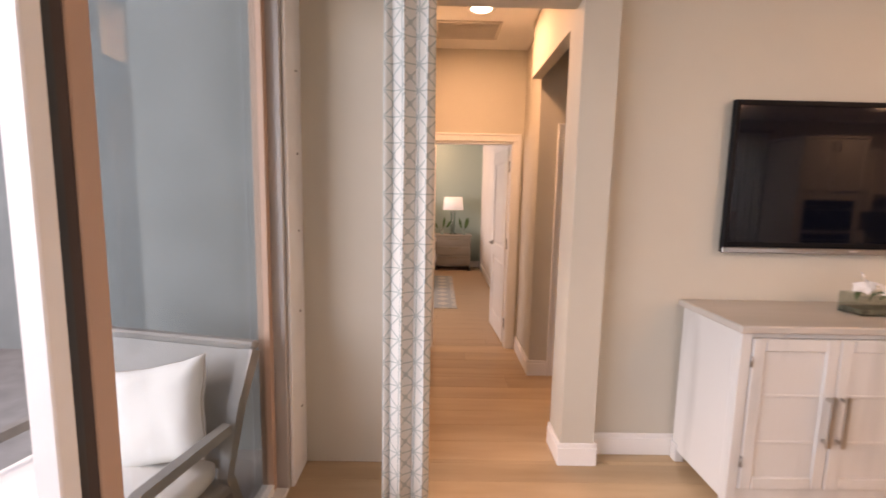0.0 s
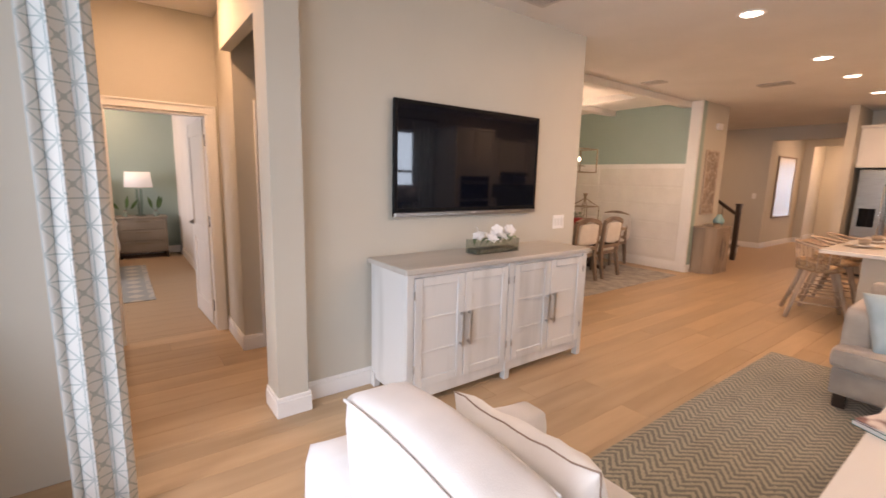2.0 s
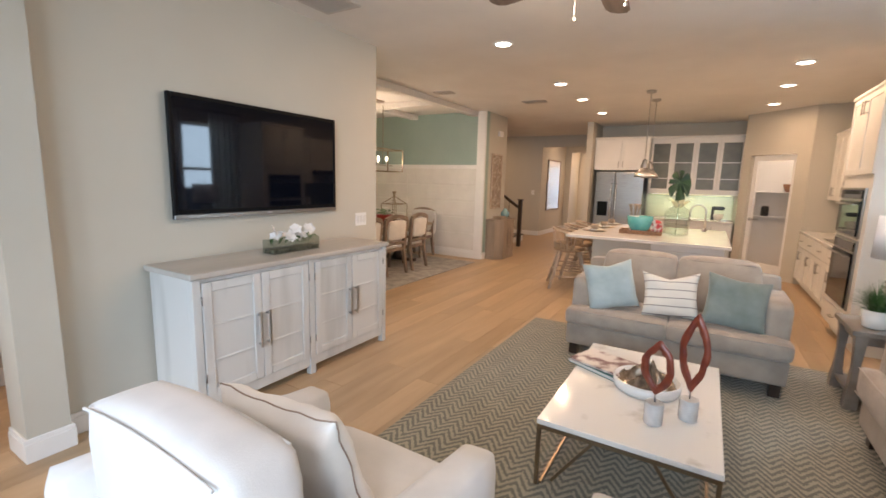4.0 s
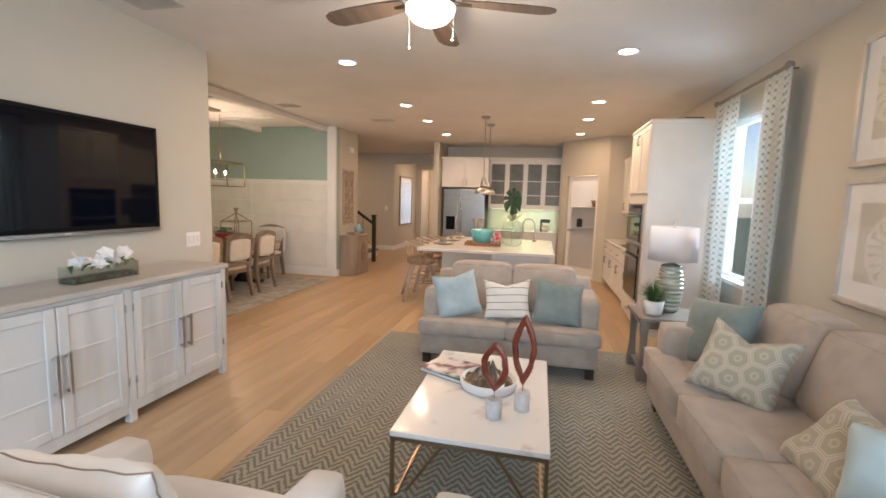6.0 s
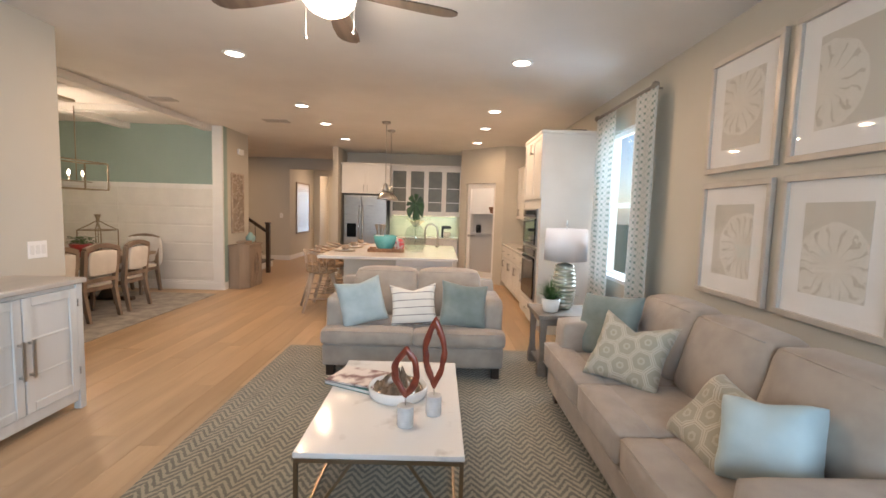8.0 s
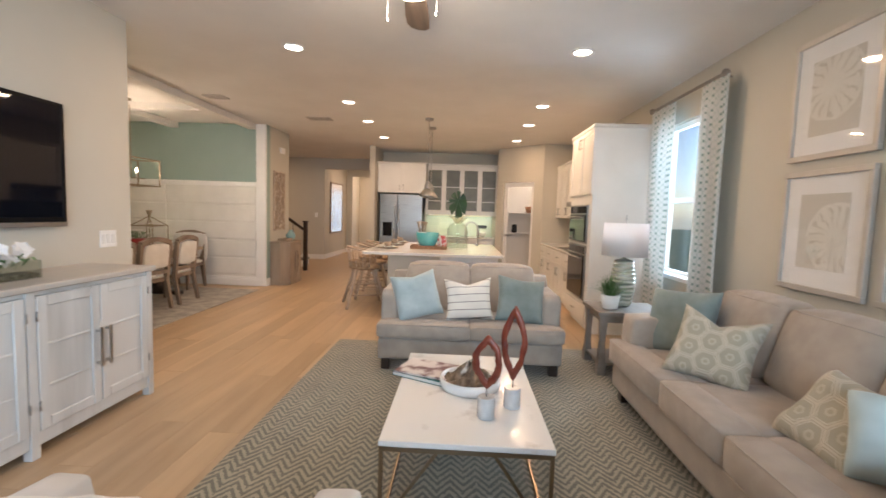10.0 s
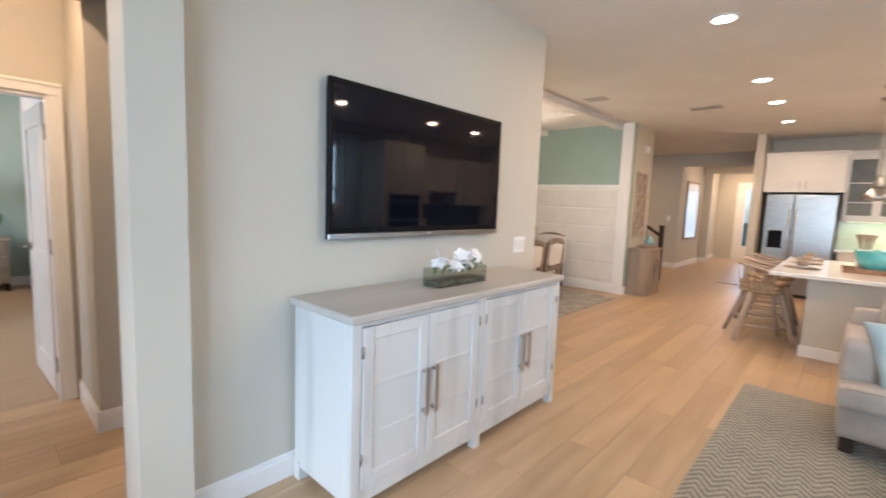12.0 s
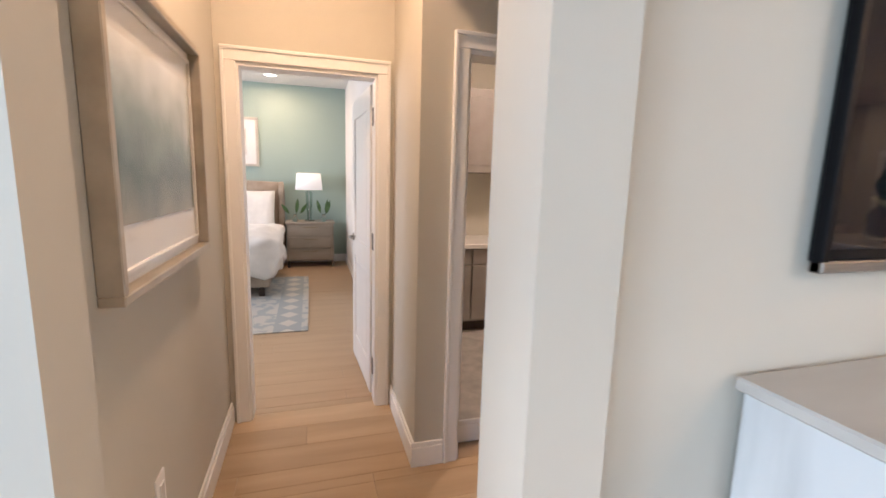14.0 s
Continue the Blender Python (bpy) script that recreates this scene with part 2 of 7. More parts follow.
def softbox(bm, x0, x1, y0, y1, z0, z1, r=0.04, bulge=0.02, n=6):
    """An upholstered block: rounded edges, sides a little full."""
    c = Vector(((x0 + x1) / 2, (y0 + y1) / 2, (z0 + z1) / 2))
    s = Vector(((x1 - x0) / 2, (y1 - y0) / 2, (z1 - z0) / 2))
    t = bmesh.new()
    bmesh.ops.create_cube(t, size=2)
    bmesh.ops.subdivide_edges(t, edges=t.edges[:], cuts=n, use_grid_fill=True)
    for v in t.verts:
        p = v.co.copy()
        q = Vector([max(-1 + r / s[i], min(1 - r / s[i], p[i])) for i in range(3)])
        full = Vector([p[i] * s[i] for i in range(3)])
        inner = Vector([q[i] * s[i] for i in range(3)])
        d = full - inner
        if d.length > r:
            full = inner + d.normalized() * r
        b = [1 - p[i] ** 2 for i in range(3)]
        out = Vector([p[i] * bulge * b[(i + 1) % 3] * b[(i + 2) % 3] for i in range(3)])
        v.co = c + full + out + Vector((1, 1, 1)) * 0.004 * noise.noise((c + full) * 6)
    idx = {v: bm.verts.new(v.co) for v in t.verts}
    for f in t.faces:
        g = bm.faces.new([idx[v] for v in f.verts])
        g.smooth = True
    t.free()
    return bm


def thing(name, label, category, at=(0, 0, 0), rz=0.0, group=""):
    ob = new(name)
    ob.empty_display_size = 0.1
    ob.matrix_world = pose(*at, 0, 0, rz)
    return tagged(ob, label, category, group)


def part(name, bm, material, parent=None, label="", kind="", smooth=False):
    me = bpy.data.meshes.new(name)
    bmesh.ops.recalc_face_normals(bm, faces=bm.faces[:])
    if smooth:
        for f in bm.faces:
            f.smooth = True
    bm.to_mesh(me)
    bm.free()
    me.materials.append(material)
    ob = new(name, me)
    if parent:
        ob.parent = parent
    return tagged(ob, label, kind=kind)


def sub(name, bm, material, parent, label=""):
    """A part of a part: the mesh is in the same space as its thing."""
    return part(name, bm, material, parent, label)


def single(name, bm, material, label, category, at=(0, 0, 0), rz=0.0, group=""):
    ob = part(name, bm, material)
    ob.matrix_world = pose(*at, 0, 0, rz)
    return tagged(ob, label, category, group)


def structure(name, bm, material, label="", parent=None):
    return part(name, bm, material, parent, label, "structure")


# ---- the large structure ----
C = 2.73
T = 0.12
south = bmesh.new()
bx(south, 0.16, 5.16, -2.47, -2.32, 0, C)
bx(south, 6.06, 11.5, -2.47, -2.32, 0, C)
bx(south, 5.16, 6.06, -2.47, -2.32, 0, 0.78)
bx(south, 5.16, 6.06, -2.47, -2.32, 2.33, C)
structure("wall_south", south, WALL, "beige painted wall")
west = bmesh.new()
bx(west, 0.16, 0.31, -2.32, -1.9, 0, C)
bx(west, 0.16, 0.31, -1.9, 2.375, 2.42, C)
structure("wall_west", west, WALL, "beige painted wall with a wide opening")
north = bmesh.new()
bx(north, 0.31, 0.95, 2.375, 2.52, 0, C)
bx(north, 0.16, 0.31, 2.375, 2.52, 0, C)
bx(north, 0.95, 1.685, 2.375, 2.52, 2.40, C)
structure("wall_north", north, WALL, "beige painted pier and header")
col = block(1.685, 1.865, 2.375, 2.60, 0, C)
structure("pillar", col, WALL, "beige painted corner column")
tvw = block(1.865, 4.52, 2.487, 2.60, 0, C)
structure("wall_television", tvw, WALL, "beige painted wall")
hall = bmesh.new()
bx(hall, 0.74, 0.86, 2.52, 4.20, 0, C)
structure("wall_hall_west", hall, WALL, "warm beige hall wall")
hall = bmesh.new()
bx(hall, 1.92, 1.966, 3.577, 3.70, 0, C)
bx(hall, 1.966, 2.686, 3.577, 3.70, 1.94, C)
bx(hall, 2.686, 2.78, 3.577, 3.70, 0, C)
bx(hall, 2.78, 4.4, 3.577, 3.70, 0, C)
structure("wall_laundry_door", hall, WALL, "beige wall around the laundry door")
structure("wall_hall_east", block(1.76, 1.92, 3.577, 4.20, 0, C), WALL, "warm beige hall wall")
structure("wall_hall_header", block(1.685, 1.76, 2.60, 3.577, 2.33, C), WALL, "warm beige header over an opening")
bw = bmesh.new()
bx(bw, -2.4, 0.952, 4.20, 4.32, 0, C)
bx(bw, 1.674, 2.0, 4.20, 4.32, 0, C)
bx(bw, 0.952, 1.674, 4.20, 4.32, 1.94, C)
structure("wall_bedroom_door", bw, WALL, "beige wall around the bedroom door")
structure("wall_bedroom_north", block(-2.5, 2.0, 9.0, 9.12, 0, C), TEAL, "pale teal painted bedroom wall")
bw = bmesh.new()
bx(bw, 1.86, 1.98, 4.32, 9.0, 0, C)
structure("wall_bedroom_east", bw, CEIL, "pale bedroom side wall")
# Opening is made up, out of view, to go with the bedroom fill.
bw = bmesh.new()
bx(bw, -2.5, -2.4, 4.20, 5.7, 0, C)
bx(bw, -2.5, -2.4, 7.5, 9.12, 0, C)
bx(bw, -2.5, -2.4, 5.7, 7.5, 0, 0.75)
bx(bw, -2.5, -2.4, 5.7, 7.5, 2.25, C)
structure("wall_bedroom_west", bw, CEIL, "pale bedroom wall with an added, unseen opening")
lw = bmesh.new()
bx(lw, 2.02, 4.4, 5.9, 6.0, 0, C)
bx(lw, 4.3, 4.4, 2.60, 5.9, 0, C)
bx(lw, 1.98, 2.02, 3.70, 6.0, 0, C)
structure("wall_laundry", lw, WALL, "beige laundry wall")
dw = bmesh.new()
bx(dw, 4.40, 4.52, 2.60, 7.2, 0, C)
bx(dw, 4.52, 8.44, 7.1, 7.2, 0, C)
structure("wall_dining", dw, TEAL, "pale teal painted dining wall")
pw = bmesh.new()
bx(pw, 8.46, 8.58, 3.16, 7.2, 0, C)
structure("wall_dining_east", pw, TEAL, "pale teal painted wall above white boards")
cw = bmesh.new()
bx(cw, 8.58, 9.40, 3.16, 3.30, 0, C)
bx(cw, 9.28, 9.40, 3.30, 7.2, 0, C)
structure("wall_console", cw, WALL, "beige painted wall behind the console")
sw = bmesh.new()
bx(sw, 12.9, 13.05, 3.58, 7.2, 0, C)
bx(sw, 9.40, 12.9, 7.1, 7.2, 0, C)
bx(sw, 13.05, 17.0, 3.58, 3.71, 0, C)
bx(sw, 12.9, 13.05, 1.84, 3.58, 2.44, C)
structure("wall_stair", sw, WALL, "beige painted wall beyond the stairs")
kw = bmesh.new()
bx(kw, 10.45, 11.45, 1.72, 1.84, 0, C)
bx(kw, 11.35, 11.47, -0.94, 1.72, 0, C)
bx(kw, 10.50, 11.35, -1.05, -0.94, 0, C)
bx(kw, 9.68, 9.80, -2.32, -1.70, 0, C)
bx(kw, 11.45, 17.0, 1.72, 1.84, 0, C)
structure("wall_kitchen", kw, WALL, "beige painted kitchen wall")
fw = bmesh.new()
bx(fw, 17.0, 17.12, 1.72, 2.1, 0, C)
bx(fw, 17.0, 17.12, 3.1, 3.58, 0, C)
bx(fw, 17.0, 17.12, 2.1, 3.1, 2.3, C)
structure("wall_foyer", fw, WALL, "warm beige foyer wall around the entrance")
for x in (15.2,):
    b = bmesh.new()
    bx(b, x, x + 0.12, 1.84, 2.15, 0, C)
    bx(b, x, x + 0.12, 3.40, 3.58, 0, C)
    bx(b, x, x + 0.12, 2.15, 3.40, 2.44, C)
    structure("wall_foyer_arch", b, WALL, "beige wall with a cased opening")
# corner pantry wall, set at forty-five degrees
dg = math.hypot(0.80, 0.80)
pan = bmesh.new()
bx(pan, 0, 0.16, 0, 0.10, 0, C)
bx(pan, 0.94, dg + 0.02, 0, 0.10, 0, C)
bx(pan, 0.16, 0.94, 0, 0.10, 2.03, C)
pantry_wall = structure("wall_pantry", pan, WALL, "beige painted diagonal pantry wall")
PANTRY = pose(10.50, -0.88, 0, 0, 0, 225)
pantry_wall.matrix_world = PANTRY

ceil = bmesh.new()
bx(ceil, 0.16, 17.2, -2.6, 2.52, C, C + 0.12)
bx(ceil, 0.16, 4.45, 2.52, 4.2, C, C + 0.12)
bx(ceil, -2.6, 4.45, 4.2, 9.2, C, C + 0.12)
bx(ceil, 4.45, 17.2, 2.52, 7.3, C, C + 0.12)
structure("ceiling", ceil, CEIL, "off-white lightly textured ceiling")
SUBFLOOR = mat("subfloor", (0.12, 0.08, 0.05), 0.8)
structure("floor", block(0.161, 17.2, -2.6, 4.2, -0.14, -0.012), SUBFLOOR, "light oak plank floor")
structure("floor_bedroom", block(-2.6, 4.4, 4.201, 9.2, -0.14, -0.012), SUBFLOOR, "light oak plank floor")
structure("floor_dining", block(4.401, 17.2, 4.201, 7.3, -0.14, -0.012), SUBFLOOR, "light oak plank floor")
outside = bmesh.new()
bx(outside, -60, 90, -90, 90, -0.40, -0.15)
LAWN = varied(mat("lawn", (0.05, 0.09, 0.03), 0.9), (0.04, 0.075, 0.025), (0.08, 0.12, 0.04), 3)
structure("ground", outside, LAWN, "mown green lawn")

# ---- television wall ----


def sideboard():
    s = thing("sideboard", "whitewashed wooden sideboard with four panelled doors against the wall", "cabinet", (2.315, 1.97, 0))
    L, D, H = 1.77, 0.50, 0.91
    part("top", block(0, L, 0, D, H - 0.035, H, bevel=0.006), varied(mat("taupe_top", (0.5, 0.46, 0.41), 0.4), (0.44, 0.41, 0.37), (0.52, 0.485, 0.44), 5, 6, (0.2, 1, 1)), s, "taupe wooden top")
    b = bmesh.new()
    bx(b, 0.03, L - 0.03, 0.045, D - 0.01, 0.065, H - 0.035)
    part("body", b, WHITEWOOD, s)
    for x in (0.02, 0.862, L - 0.07):
        part("front_post", block(x, x + 0.05, 0.02, 0.07, 0.0, H - 0.035, bevel=0.003), WHITEWOOD, s)
    for x in (0.02, L - 0.07):
        part("leg", block(x, x + 0.05, D - 0.06, D - 0.01, 0, 0.101, bevel=0.003), WHITEWOOD, s)
    part("bottom_rail", block(0.07, L - 0.07, 0.03, 0.06, 0.062, 0.135, bevel=0.003), WHITEWOOD, s)
    part("top_rail", block(0.07, L - 0.07, 0.03, 0.06, H - 0.06, H - 0.034, bevel=0.002), WHITEWOOD, s)
    side = bmesh.new()
    bx(side, 0.022, 0.031, 0.07, D - 0.02, 0.12, H - 0.04, bevel=0.003)
    part("side_panel", side, WHITEWOOD, s)
    for x0, hinge in ((0.075, -1), (0.468, 1), (0.917, -1), (1.312, 1)):
        w = 0.388
        z0, z1 = 0.138, 0.848
        y0, y1 = 0.018, 0.046
        f = 0.058
        door = part("door", block(x0 + 0.002, x0 + w - 0.002, y0 + 0.012, y1 + 0.002, z0 + 0.002, z1 - 0.002), WHITEWOOD, s)
        for a in (x0, x0 + w - f):
            sub("stile", block(a, a + f, y0, y0 + 0.012, z0, z1, bevel=0.004), WHITEWOOD, door)
        for za, zb in ((z0, z0 + f), (z1 - f, z1)):
            sub("rail", block(x0 + f, x0 + w - f, y0 + 0.001, y0 + 0.012, za, zb, bevel=0.004), WHITEWOOD, door)
        for zz in (0.365, 0.585):
            sub("cross_rail", block(x0 + f, x0 + w - f, y0 + 0.006, y0 + 0.012, zz - 0.008, zz + 0.008, bevel=0.003), WHITEWOOD, door)
        hx = x0 + w - 0.03 if hinge < 0 else x0 + 0.03
        h = bmesh.new()
        bx(h, hx - 0.011, hx + 0.011, -0.018, -0.008, 0.36, 0.60, bevel=0.003)
        bx(h, hx - 0.008, hx + 0.008, -0.010, 0.02, 0.375, 0.39)
        bx(h, hx - 0.008, hx + 0.008, -0.010, 0.02, 0.57, 0.585)
        sub("handle", h, NICKEL, door, "brushed nickel bar handle")
        for hz in (0.25, 0.72):
            hg = bmesh.new()
            ex = x0 - 0.004 if hinge < 0 else x0 + w + 0.004
            tube(hg, [(ex, 0.016, hz), (ex, 0.016, hz + 0.05)], 0.005, 6)
            sub("hinge", hg, STEEL, door, "small steel hinge")


sideboard()


def television():
    GLOSSBLACK = mat("gloss_black", (0.003, 0.003, 0.004), 0.5, spec=0.12)
    t = thing("television", "large black flat television hung on the beige wall", "television", (2.500, 2.432, 1.172))
    W, H = 1.40, 0.785
    part("housing", block(0.01, W - 0.01, 0.012, 0.045, 0.02, H - 0.005, bevel=0.008), GLOSSBLACK, t)
    part("wall_bracket", block(0.3, W - 0.3, 0.045, 0.054, 0.2, 0.6), BLACK, t, "black steel wall bracket")
    b = bmesh.new()
    bx(b, 0, 0.028, 0, 0.03, 0.0, H, bevel=0.004)
    bx(b, W - 0.028, W, 0, 0.03, 0.0, H, bevel=0.004)
    bx(b, 0.028, W - 0.028, 0, 0.03, H - 0.028, H, bevel=0.004)
    bx(b, 0.028, W - 0.028, 0, 0.03, 0.04, 0.06)
    part("bezel", b, GLOSSBLACK, t, "glossy black bezel")
    part("screen", block(0.028, W - 0.028, 0.004, 0.02, 0.058, H - 0.028), BLACKGLASS, t, "dark reflective screen")
    part("speaker_bar", block(0.0, W, -0.003, 0.032, 0.0, 0.030, bevel=0.004), STEEL, t, "silver strip along the bottom")
    part("badge", block(W / 2 - 0.02, W / 2 + 0.02, -0.006, -0.002, 0.014, 0.024), mat("badge_grey", (0.6, 0.6, 0.6), 0.4, 0.5), t, "small pale badge")


television()


def switch_plate(x, y, z, w, h, rz=0, n=2, kind="switch"):
    s = thing("light_switch" if kind == "switch" else "outlet", "white plastic %s plate on the beige wall" % ("rocker switch" if kind == "switch" else "outlet"), "switch" if kind == "switch" else "outlet", (x, y, z), rz)
    part("plate", block(-w / 2, w / 2, -0.006, 0, -h / 2, h / 2, bevel=0.002), TRIM, s)
    for i in range(n):
        cx = (i - (n - 1) / 2) * 0.046
        part("rocker" if kind == "switch" else "socket", block(cx - 0.016, cx + 0.016, -0.010, -0.005, -0.033, 0.033, bevel=0.002), CERAMIC, s)


switch_plate(4.287, 2.487, 1.068, 0.155, 0.125, n=3)
switch_plate(12.9, 3.80, 1.2, 0.08, 0.12, -90, n=1)
switch_plate(0.86, 3.04, 0.44, 0.075, 0.12, 90, n=1, kind="outlet")


def orchid_box(x, y, z):
    s = thing("orchid_planter", "glass box of white orchids and moss standing on the sideboard", "planter", (x, y, z))
    g = bmesh.new()
    bx(g, 0, 0.42, 0, 0.004, 0, 0.10)
    bx(g, 0, 0.42, 0.126, 0.13, 0, 0.10)
    bx(g, 0, 0.004, 0.004, 0.126, 0, 0.10)
    bx(g, 0.416, 0.42, 0.004, 0.126, 0, 0.10)
    bx(g, 0.004, 0.416, 0.004, 0.126, 0, 0.005)
    part("glass_box", g, SMOKED, s, "smoky glass trough")
    rnd = random.Random(4)
    st = bmesh.new()
    for i in range(40):
        lathe(st, [(0.001, 0), (0.014, 0.008), (0.001, 0.02)], 6, (rnd.uniform(0.02, 0.40), rnd.uniform(0.02, 0.11)))
    bx(st, 0.008, 0.412, 0.010, 0.120, 0.007, 0.030)
    part("moss", st, varied(mat("moss", (0.05, 0.06, 0.03), 0.9), (0.05, 0.045, 0.03), (0.20, 0.19, 0.14), 40, bump=1.0, bump_scale=60), s, "dark green and grey moss")
    for i in range(11):
        cx, cy, cz = 0.05 + i * 0.031 + rnd.uniform(-0.01, 0.01), 0.065 + rnd.uniform(-0.04, 0.04), 0.10 + rnd.uniform(0.0, 0.065)
        if i > 8:
            cx += 0.02
        f = bmesh.new()
        m = Matrix.Translation((cx, cy, cz)) @ Euler((rnd.uniform(0.4, 1.3), rnd.uniform(-0.5, 0.5), rnd.uniform(-1, 1))).to_matrix().to_4x4()
        for k in range(5):
            a = Matrix.Rotation(2 * math.pi * k / 5, 4, "Z")
            quadsv = [(0, 0, 0), (0.026, -0.026, 0.012), (0.052, 0.0, 0.004), (0.026, 0.026, 0.012)]
            quads(f, [m @ a @ Vector(p) for p in quadsv], [(0, 1, 2, 3)])
        lathe_c = [m @ Vector(p) for p in ((0, 0, 0.012), (0.005, 0, 0.004), (-0.003, 0.005, 0.004), (-0.003, -0.005, 0.004))]
        quads(f, lathe_c, [(0, 1, 2), (0, 2, 3), (0, 3, 1)])
        part("orchid_bloom", f, PETAL, s, "white orchid flower")
    for i in range(7):
        l = bmesh.new()
        x0, a = 0.03 + i * 0.057, rnd.uniform(-0.7, 0.7)
        pts = []
        for k in range(6):
            u = k / 5
            w = 0.016 * math.sin(math.pi * min(1, u * 0.9 + 0.08))
            px, py, pz = x0 + math.sin(a) * 0.10 * u, 0.065 - 0.06 * u * math.cos(a * 2), 0.06 + 0.05 * math.sin(u * 2.4)
            pts += [(px - w, py, pz), (px + w, py, pz + 0.004)]
        quads(l, pts, [(2 * k, 2 * k + 1, 2 * k + 3, 2 * k + 2) for k in range(5)])
        part("leaf", l, LEAF, s, "dark green orchid leaf", smooth=True)
    tw = bmesh.new()
    tube(tw, [(0.33, 0.06, 0.05), (0.36, 0.06, 0.12), (0.41, 0.06, 0.15)], 0.002, 5)
    for k in range(5):
        lathe(tw, [(0.0, 0.11 + 0.008 * k), (0.007, 0.117 + 0.008 * k), (0.0, 0.125 + 0.008 * k)], 6, (0.35 + 0.014 * k, 0.06))
    part("bud_stem", tw, LEAF, s, "green stem of buds")


orchid_box(3.02, 2.16, 0.91)


def armchair(x, y, rz=0):
    """Faces +x; its middle on the floor at x, y."""
    s = thing("armchair", "white upholstered armchair with low square arms on the herringbone rug", "armchair", (x, y, 0), rz, "white armchairs")
    part("base", softbox(bmesh.new(), -0.42, 0.40, -0.41, 0.41, 0.10, 0.32, 0.03, 0.0), IVORY, s)
    part("seat_cushion", softbox(bmesh.new(), -0.24, 0.44, -0.292, 0.292, 0.325, 0.47, 0.05, 0.02), IVORY, s, "plump ivory seat cushion")
    rise = lambda x: 0.13 * max(0.0, 0.28 - x) / 0.75
    for sg in (-1, 1):
        a, b = sorted((sg * 0.298, sg * 0.452))
        bm = softbox(bmesh.new(), -0.47, 0.42, a, b, 0.12, 0.60, 0.045, 0.010)
        for v in bm.verts:
            if v.co.z > 0.4:
                v.co.z += rise(v.co.x)
        part("arm", bm, IVORY, s)
    bm = softbox(bmesh.new(), -0.405, -0.215, -0.290, 0.290, 0.14, 0.945, 0.045, 0.018, 8)
    for v in bm.verts:
        v.co.x -= 0.05 * max(0, v.co.z - 0.40)
        v.co.z -= 0.022 * (v.co.y / 0.29) ** 2 * max(0.0, v.co.z - 0.60) / 0.35
        v.co.x += 0.004 * noise.noise(v.co * 6)
    part("backrest", bm, IVORY, s, "loose ivory back cushion with rounded top")
    pp = bmesh.new()
    for xx in (-0.425, -0.258):
        tube(pp, [(xx, y, 0.933 - 0.022 * (y / 0.29) ** 2) for y in [-0.255 + 0.051 * k for k in range(11)]], 0.004, 6)
    part("piping", pp, IVORY, s)
    for lx in (-0.38, 0.36):
        for ly in (-0.38, 0.38):
            bm = bmesh.new()
            tube(bm, [(lx, ly, 0.012), (lx, ly, 0.11)], [0.016, 0.024], 8)
            part("leg", bm, DARKWOOD, s, "short dark wooden leg")
    return s


chair_a = armchair(1.83, 0.52)
chair_b = copy_thing(chair_a, pose(1.83, -0.66, 0))


def pillow(x, y, z, w, h, t, material, label, m, name="throw_pillow", corner=0.09, group="", chop=0.0, edge=None):
    """A square pillow whose face looks along the local z of m; chop dents its top edge."""
    n = 16
    bm = cushion(bmesh.new(), w, h, t, 0.75, n, corner=corner)
    sink = random.Random(round(x * 100 + y * 10))
    fx, fy = sink.uniform(-0.2, 0.2) * w, sink.uniform(-0.2, 0.2) * h

    def shaped(p):
        p = p.copy()
        up, mid = max(0.0, -p.x * 2 / w), max(0.0, 1 - abs(p.y) * 2 / h) ** 1.3
        p.x += chop * w * up * mid
        p.z -= 0.5 * chop * t * mid * up
        p.z += 0.012 * noise.noise(p * 9) + 0.006 * noise.noise(p * 24)
        d = math.hypot(p.x - fx, p.y - fy)
        p.z += 0.006 * math.sin(math.atan2(p.y - fy, p.x - fx) * 7 + fx * 40) * max(0.0, 1 - abs(d - 0.13) / 0.10)
        return p

    rim = []
    for i in range(4 * n):
        k, q = i // n, -math.cos(math.pi * (i % n) / n)
        u, v = ((q, -1), (1, q), (-q, 1), (-1, -q))[k]
        rim.append(shaped(Vector((u * (1 - corner * (1 - v * v)) * w / 2, v * (1 - corner * (1 - u * u)) * h / 2, 0))))
    for v in bm.verts:
        v.co = shaped(v.co)
    ob = part(name, bm, material)
    ob.matrix_world = Matrix.Translation((x, y, z)) @ m
    if edge:
        part("piping", tube(bmesh.new(), rim + [rim[0]], 0.0024, 6), edge, ob, "thin brown piping")
    return tagged(ob, label, "pillow", group)


def face(az, lean, spin=0):
    """The turn of a pillow that looks to azimuth az (degrees from +x), leaning back by lean, spun by spin in its own plane."""
    return (Matrix.Rotation(radians(az), 4, "Z") @ Matrix.Rotation(radians(90 - lean), 4, "Y") @ Matrix.Rotation(radians(spin), 4, "Z"))


